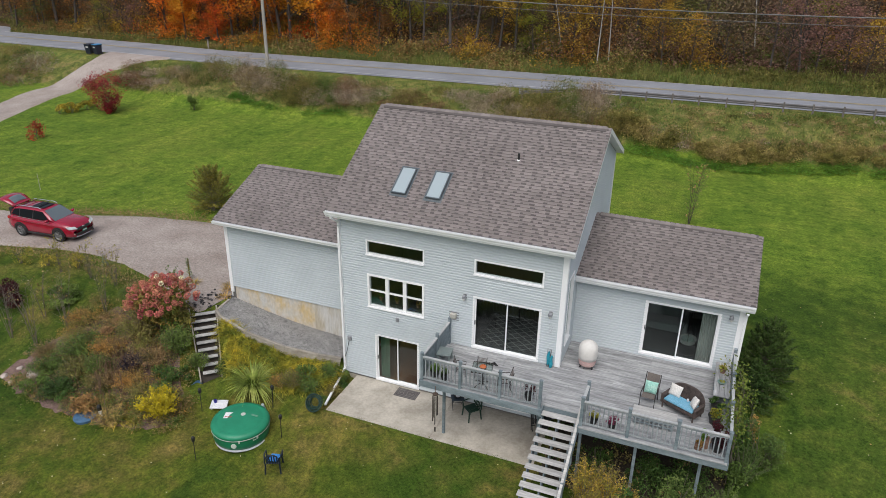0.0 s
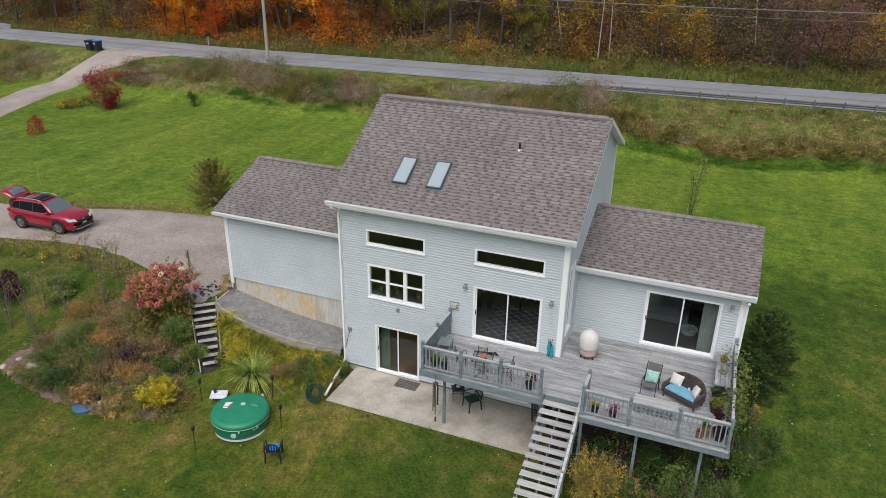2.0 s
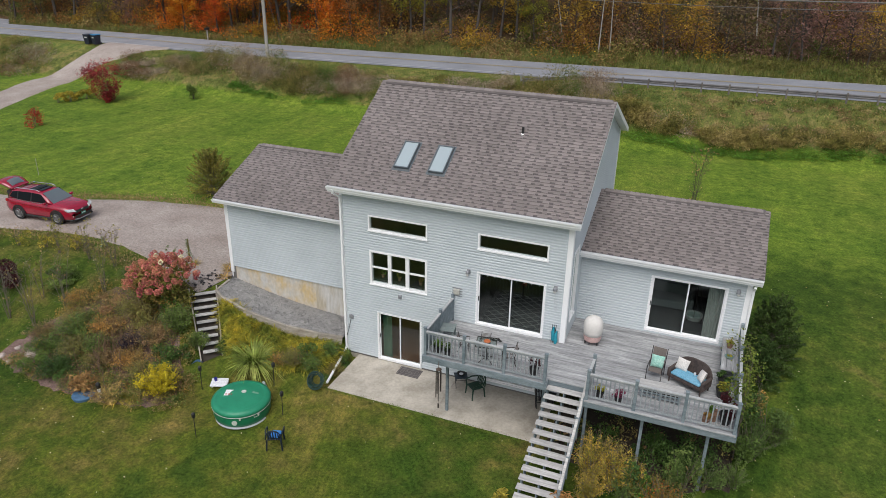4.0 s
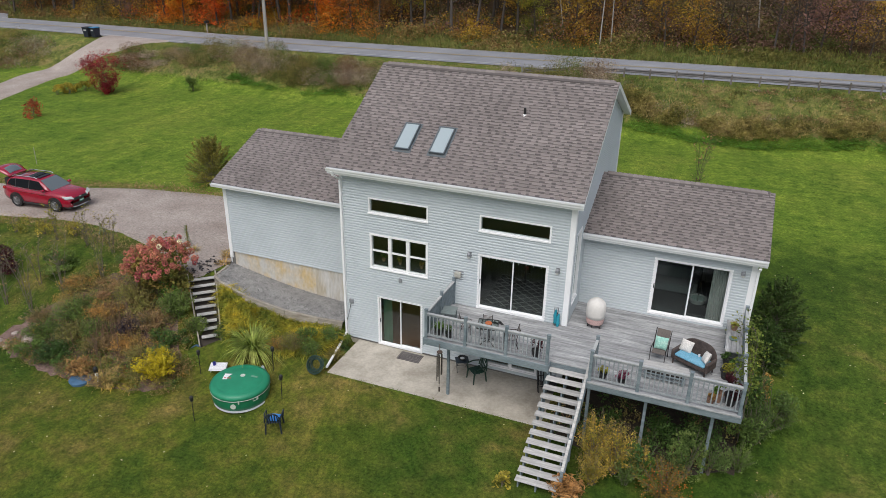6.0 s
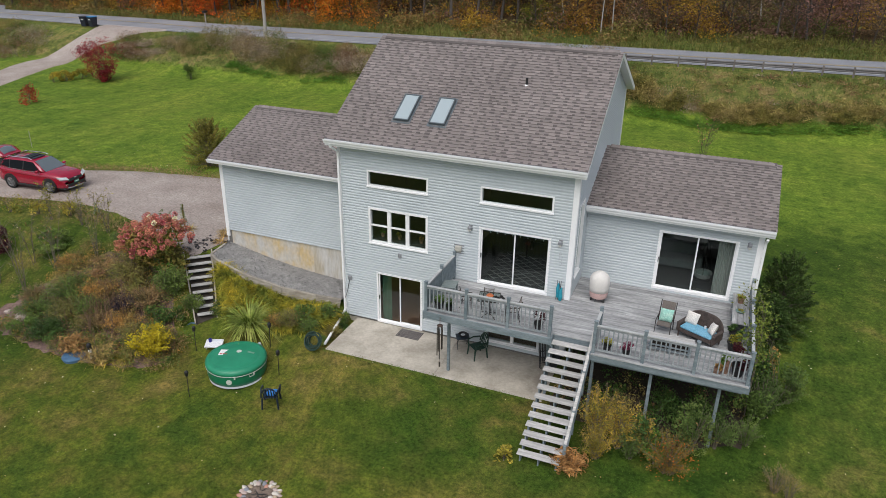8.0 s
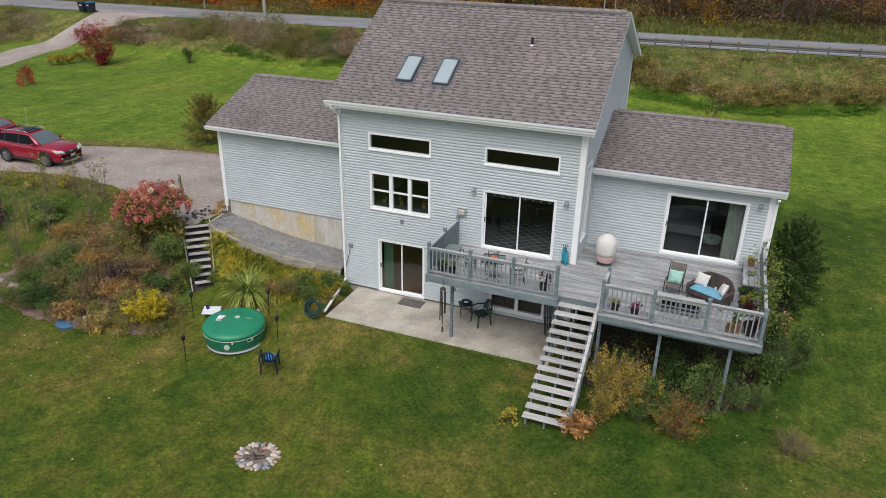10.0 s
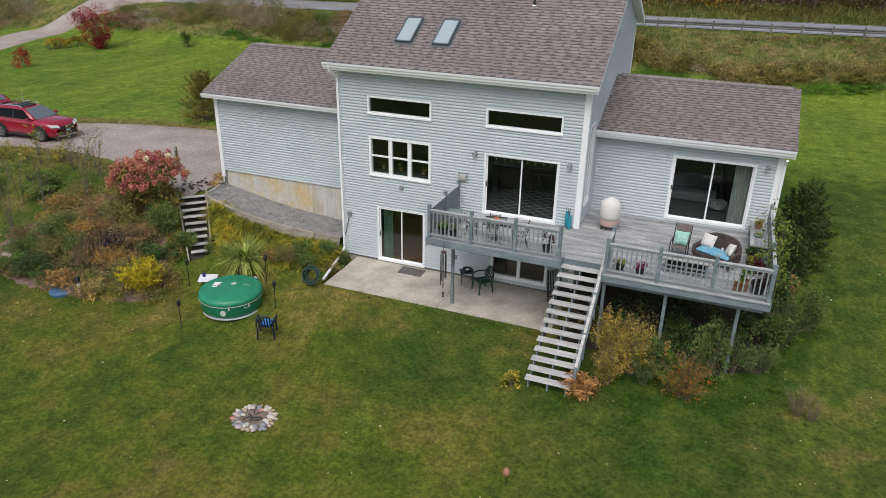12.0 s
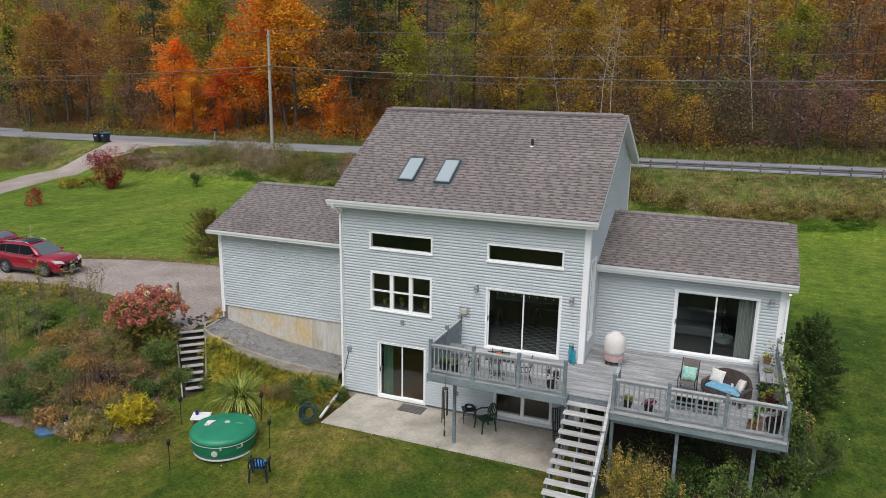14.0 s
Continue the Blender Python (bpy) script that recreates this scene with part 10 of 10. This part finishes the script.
for s in (-1, 1):
    for name, c in (("front_window", [(0.74, 0.826, 1.13), (-0.36, 0.842, 1.15), (-0.36, 0.662, 1.6), (0.24, 0.672, 1.57)]), ("rear_window", [(-0.43, 0.842, 1.15), (-1.3, 0.84, 1.18), (-1.34, 0.662, 1.585), (-0.43, 0.66, 1.6)]), ("quarter_window", [(-1.36, 0.838, 1.19), (-1.9, 0.815, 1.27), (-1.78, 0.66, 1.53), (-1.4, 0.662, 1.58)])):
        q = [(x, s * y, z) for x, y, z in (c if s > 0 else c[::-1])]
        part(name, panel_mesh(q), DARKGLASS, car, "dark tinted side window")
    for xa, xb in ((-0.36, -0.43), (-1.3, -1.36)):
        q = [(xa, s * 0.841, 1.15), (xb, s * 0.841, 1.15), (xb - 0.03, s * 0.661, 1.595), (xa - 0.03, s * 0.661, 1.595)]
        part("door_pillar", panel_mesh(q if s > 0 else q[::-1], 0.016), BLACK, car, "black door pillar")
    part("waist_line", Mesh().tube([(1.95, s * 0.9, 0.9), (0.8, s * 0.918, 0.93), (-0.8, s * 0.925, 0.97), (-2.0, s * 0.9, 1.0)], [0.004, 0.02, 0.02, 0.004], 6), CARRED, car)
    part("roof_rail", Mesh().tube([(0.1, s * 0.57, 1.68), (-0.1, s * 0.57, 1.75), (-1.5, s * 0.56, 1.74), (-1.7, s * 0.56, 1.65)], 0.022, 6), CHROME, car, "silver roof rail")
    part("mirror", Mesh().box(0.62, s * 0.98 - 0.1, 1.1, 0.78, s * 0.98 + 0.1, 1.24, c=0.04), CARRED, car)
    part("headlight", panel_mesh([(2.35, s * 0.5, 0.76), (2.16, s * 0.9, 0.83), (1.98, s * 0.93, 0.95), (2.22, s * 0.55, 0.9)][::s], 0.12), HEADLAMP, car, "clear headlight")
    part("fog_lamp", Mesh().tube([(2.22, s * 0.66, 0.48), (2.275, s * 0.64, 0.48)], 0.06, 12), CHROME, car)
    part("tail_light", Mesh().box(-2.2, s * 0.8 - 0.1, 0.95, -2.02, s * 0.8 + 0.1, 1.12, c=0.03), surface("red_lamp_lens", (0.3, 0.01, 0.012), (0.36, 0.015, 0.015), 0.15), car)
    part("sill", Mesh().box(-1.0, s * 0.89 - 0.035, 0.24, 0.98, s * 0.89 + 0.035, 0.36, c=0.02), BLACK, car, "black sill cladding")
    part("window_trim", Mesh().tube([(0.8, s * 0.875, 1.1), (-0.4, s * 0.89, 1.13), (-1.75, s * 0.875, 1.19)], 0.012, 5), CHROME, car, "chrome window trim")
    for xw in (1.33, -1.33):
        arch = Mesh()
        for k in range(13):
            a = math.pi * k / 12
            for r in (0.405, 0.47):
                for dy in (0.86, 0.945):
                    arch.v.append((xw + r * math.cos(a), s * dy, 0.385 + r * math.sin(a)))
        for k in range(12):
            o = 4 * k
            arch.f += [(o, o + 2, o + 6, o + 4), (o + 1, o + 5, o + 7, o + 3), (o, o + 4, o + 5, o + 1), (o + 2, o + 3, o + 7, o + 6)]
        part("arch_trim", arch, BLACK, car, "black wheel arch trim")
        wh = part("wheel", Mesh().lathe([(0.2, -0.1), (0.33, -0.11), (0.35, -0.07), (0.35, 0.07), (0.33, 0.11), (0.22, 0.1), (0.21, 0.05), (0.02, 0.05)], 28, Matrix.Translation((xw, s * 0.86, 0.385)) @ Matrix.Rotation(radians(-90 * s), 4, "X") @ Matrix.Diagonal((1.1, 1.1, 1, 1))), TYRE, car, "black tyre")
        for k in range(5):
            mm = Matrix.Translation((xw, s * 0.86, 0.385)) @ Matrix.Rotation(radians(-90 * s), 4, "X") @ Matrix.Diagonal((1.1, 1.1, 1, 1)) @ Matrix.Rotation(2 * math.pi * k / 5, 4, "Z")
            part("spoke", one(0.03, -0.04, 0.055, 0.2, 0.04, 0.1, 0.01, mm), ALLOY, wh, "silver spoke")
        part("rim", Mesh().lathe([(0.195, 0.06), (0.22, 0.105), (0.235, 0.1), (0.235, 0.06)], 28, Matrix.Translation((xw, s * 0.86, 0.385)) @ Matrix.Rotation(radians(-90 * s), 4, "X") @ Matrix.Diagonal((1.1, 1.1, 1, 1))), ALLOY, wh, "silver rim")
for xx in (-0.35, -1.25):
    part("cross_bar", Mesh().box(xx - 0.03, -0.56, 1.74, xx + 0.03, 0.56, 1.775, c=0.01), BLACK, car, "black roof cross bar")
part("bumper_cladding", Mesh().box(1.75, -0.8, 0.22, 2.24, 0.8, 0.33, c=0.04), BLACK, car, "black lower bumper")
part("grille", panel_mesh([(2.315, -0.5, 0.66), (2.315, 0.5, 0.66), (2.255, 0.52, 0.79), (2.255, -0.52, 0.79)]), BLACK, car, "black upper grille")
part("lower_grille", panel_mesh([(2.31, -0.6, 0.36), (2.31, 0.6, 0.36), (2.325, 0.62, 0.52), (2.325, -0.62, 0.52)]), BLACK, car, "black lower grille")
part("skid_bar", Mesh().tube([(2.24, -0.6, 0.32), (2.34, -0.4, 0.3), (2.34, 0.4, 0.3), (2.24, 0.6, 0.32)], 0.03, 6), CHROME, car, "silver lower bumper bar")
part("badge", Mesh().box(2.27, -0.08, 0.74, 2.3, 0.08, 0.8, c=0.01), CHROME, car)
plate = part("number_plate", one(2.335, -0.16, 0.5, 2.35, 0.16, 0.63), surface("green_plate", (0.02, 0.2, 0.13), (0.03, 0.24, 0.16), 0.4), car, "green number plate")
part("plate_bar", one(2.3505, -0.12, 0.545, 2.353, 0.12, 0.59), WHITEP, plate)
# Solid block; its colour stands for the dark of the open bay.
part("cargo_opening", Mesh().box(-2.295, -0.6, 0.72, -2.0, 0.6, 1.5, c=0.03), surface("dark_cargo_lining", (0.015, 0.015, 0.016), (0.03, 0.03, 0.032), 0.95), car, "solid dark block standing for the open cargo bay")
hm = Matrix.Translation((-1.86, 0, 1.64)) @ Matrix.Rotation(radians(16), 4, "Y")


def gate_skin(u0, u1, v, lift, t):
    """A curved shell of the tailgate between two distances from the hinge."""
    m, n = Mesh(), 8
    for off in (lift, lift - t):
        for i in range(n + 1):
            u = u0 + (u1 - u0) * i / n
            w = (0.6 + 0.09 * math.sin(min(1.0, u / 0.7) * math.pi / 2)) * (1 - 0.3 * max(0.0, (u - 0.7) / 0.45) ** 2) * v
            for k in range(n + 1):
                q = k / n * 2 - 1
                m.v.append((-u, q * w, 0.17 * math.sin(math.pi * min(1.0, u / 1.2)) * (1 - 0.35 * q * q) + 0.05 * (1 - q * q) + off))
    c = (n + 1) ** 2
    for i in range(n):
        for k in range(n):
            a = i * (n + 1) + k
            m.f += [(a, a + 1, a + n + 2, a + n + 1), (c + a, c + a + n + 1, c + a + n + 2, c + a + 1)]
    rim = [k for k in range(n + 1)] + [i * (n + 1) + n for i in range(1, n + 1)] + [n * (n + 1) + k for k in range(n - 1, -1, -1)] + [i * (n + 1) for i in range(n - 1, 0, -1)]
    m.f += [(a, a + c, b + c, b) for a, b in zip(rim, rim[1:] + rim[:1])]
    for k, p in enumerate(m.v):
        m.v[k] = tuple(hm @ Vector(p))
    return m


gate = part("tailgate", gate_skin(0.0, 1.1, 1.0, 0.0, 0.07), CARRED, car, "raised red tailgate", smooth=True)
part("rear_glass", gate_skin(0.12, 0.6, 0.84, 0.014, 0.01), WINDSCREEN, gate, "rear window painted the grey of reflected sky", smooth=True)
part("spoiler", one(-0.06, -0.58, 0.02, 0.06, 0.58, 0.06, 0.01, hm), CARRED, gate)
part("antenna", Mesh().tube([(-1.5, 0, 1.66), (-1.72, 0, 1.72)], 0.012, 5), BLACK, car)

# ---- grass blades and fallen leaves on the lawn ----


def on_lawn(x, y):
    """Open lawn in front of and beside the house, clear of beds, patio and drive."""
    keep = ~((x > -0.3) & (x < 8.95) & (y > -2.62)) & ~((x > 8.9) & (x < 15.2) & (y > -3.2) & (y < 8.2)) & ~((x > -6.6) & (x < 0.2) & (y > -2.8) & (y < 8.2))
    keep &= ~((x < -3.9) & (x > -13.6) & (y > -6.3 + 0.0 * x) & (y < -0.3))
    keep &= ~((x < -6) & (y > 0.6 - 0.12 * (x + 9)) & (y < 8.8))
    keep &= ((x - fx) ** 2 + (y - fy) ** 2 > 0.55) & ((x - tx) ** 2 + (y - ty) ** 2 > 1.15)
    return keep


def lawn_blades(name, n, x0, x1, y0, y1, h, w, material, seed, label):
    rng = np.random.default_rng(seed)
    x, y = rng.uniform(x0, x1, n), rng.uniform(y0, y1, n)
    k = on_lawn(x, y)
    x, y = x[k], y[k]
    n = len(x)
    a = rng.uniform(0, 2 * np.pi, n)
    d = np.stack([np.cos(a), np.sin(a)], 1) * rng.uniform(0.2, 1.1, (n, 1))
    b = np.stack([x, y, land(x, y) - 0.01], 1)
    return tagged(new(name, blade_data(name, b, d, rng.uniform(0.5, 1.3, n) * h, w, rng.uniform(0.2, 0.8, n), material, rng, 1)), label, "grass", kind="stuff")


lawn_blades("lawn_grass", 30000, -9, 21, -15, -2, 0.06, 0.022, L_GRASS, 1, "short uneven lawn grass in front of the house")
lawn_blades("lawn_grass", 10000, 14.5, 26, -4, 16, 0.065, 0.026, leaf_mat("lush_lawn_blade", [(0.03, 0.075, 0.006), (0.055, 0.11, 0.01), (0.09, 0.14, 0.016)], tone=0.3), 2, "short green lawn grass beside the house")
lawn_blades("lawn_grass", 12000, -22, -7, -9, 1.5, 0.075, 0.026, L_GRASS, 3, "short uneven lawn grass beside the flower bed")
rng = np.random.default_rng(71)
n_ = 3600
x = rng.uniform(0.35, 9.0, n_)
y = -2.6 + np.abs(rng.normal(0, 0.05, n_)) * (0.6 + 0.8 * np.sin(x * 2.3) ** 2) - rng.uniform(0, 0.12, n_)
d = np.stack([rng.normal(0, 0.5, n_), rng.uniform(0.1, 1.1, n_)], 1)
tagged(new("edge_grass", blade_data("edge_grass", np.stack([x, y, np.where(y > -2.56, 0.0, land(x, np.minimum(y, -2.6))) - 0.01], 1), d, rng.uniform(0.02, 0.055, n_), 0.022, rng.uniform(0.3, 1.0, n_), L_GRASS, rng, 2)), "untrimmed grass leaning over the edge of the patio", "grass", kind="stuff")
rng = np.random.default_rng(77)
x, y = rng.uniform(-24, 24, 2600), rng.uniform(-15, 12, 2600)
k = on_lawn(x, y) & (rng.uniform(0, 1, 2600) < np.where(x < -7, 0.9, 0.26))
x, y = x[k], y[k]
tagged(new("fallen_leaves", leaf_data("fallen_leaves", np.stack([x, y, land(x, y) + 0.05], 1), 0.065, leaf_mat("fallen_leaf", [(0.45, 0.38, 0.2), (0.5, 0.45, 0.32), (0.3, 0.22, 0.08), (0.38, 0.2, 0.08)]), rng, 2.0, 0.7)), "scattered pale fallen leaves on the lawn", "fallen leaves", kind="stuff")
for i, (x, y, r, h) in enumerate(((-17.2, 0.6, 0.6, 0.9), (-18.6, 0.2, 0.7, 1.0), (-20.2, -0.2, 0.6, 0.9), (-15.6, 1.0, 0.5, 0.8))):
    bush("goldenrod", "yellowing goldenrod clump beside the driveway", x, y, r, h, L_GOLD, 500, 0.09, 8, 850 + i, aspect=0.35, category="plant")


def edge_line(pts, n, rng, wide):
    p = np.array(pts, float)
    i = rng.integers(0, len(p) - 1, n)
    w = np.linalg.norm(p[1:] - p[:-1], axis=1)
    i = rng.choice(len(p) - 1, n, p=w / w.sum())
    u = rng.uniform(0, 1, (n, 1))
    q = p[i] * (1 - u) + p[i + 1] * u + rng.normal(0, wide, (n, 2))
    return q


rng = np.random.default_rng(88)
L_DRY = leaf_mat("dry_edge_grass", [(0.12, 0.12, 0.03), (0.2, 0.15, 0.07), (0.24, 0.16, 0.09), (0.09, 0.11, 0.022)])
for line, n_, lab in ((DRIVE_IN[6:], 12000, "dry tufted grass along the inner edge of the driveway"), (DRIVE_OUT[6:], 14000, "dry tufted grass along the outer edge of the driveway")):
    q = edge_line(line, n_, rng, 0.42)
    a = rng.uniform(0, 2 * np.pi, n_)
    d = np.stack([np.cos(a), np.sin(a)], 1) * rng.uniform(0.2, 0.9, (n_, 1))
    tagged(new("drive_edge_grass", blade_data("drive_edge_grass", np.concatenate([q, land(q[:, 0], q[:, 1])[:, None]], 1), d, rng.uniform(0.06, 0.22, n_), 0.035, rng.uniform(0.2, 0.9, n_), L_DRY, rng, 1)), lab, "grass", kind="stuff")
q = np.stack([rng.uniform(-26, -6.6, 5000), rng.uniform(-0.5, 8.8, 5000)], 1)
ok = (q[:, 1] > np.interp(q[:, 0], [-26, -17, -11.5, -7.2], [0.9, 2.7, 1.6, -0.4])) & (q[:, 1] < np.interp(q[:, 0], [-26.3, -16.4, -9.5, -6.3], [5.0, 8.1, 8.6, 5]))
q = q[ok]
tagged(new("loose_stones", leaf_data("loose_stones", np.concatenate([q, (land(q[:, 0], q[:, 1]) + 0.04)[:, None]], 1), 0.05, leaf_mat("loose_stone", [(0.14, 0.12, 0.11), (0.3, 0.27, 0.25), (0.4, 0.37, 0.34)], thin=0.0), rng, 2.5, 0.8)), "loose stones scattered over the gravel driveway", "stones", kind="stuff")
# Flat leaf shapes added in place of the dark stones on the path.
q = np.stack([rng.normal(-7.5, 0.5, 60), rng.normal(0.75, 0.55, 60)], 1)
tagged(new("dark_leaves", leaf_data("dark_leaves", np.concatenate([q, (land(q[:, 0], q[:, 1]) + 0.06)[:, None]], 1), 0.17, leaf_mat("dark_wet_leaf", [(0.025, 0.025, 0.028), (0.06, 0.055, 0.055)]), rng, 2.5, 0.8)), "flat shapes standing for dark stones on the gravel above the steps", "fallen leaves", kind="stuff")

# ---- shingles along the eave, piece by piece ----
for key, at, rf in LATER[:300]:
    part("shingle", SHINGLE_MESH[key], None, rf, m=Matrix.Translation(at))
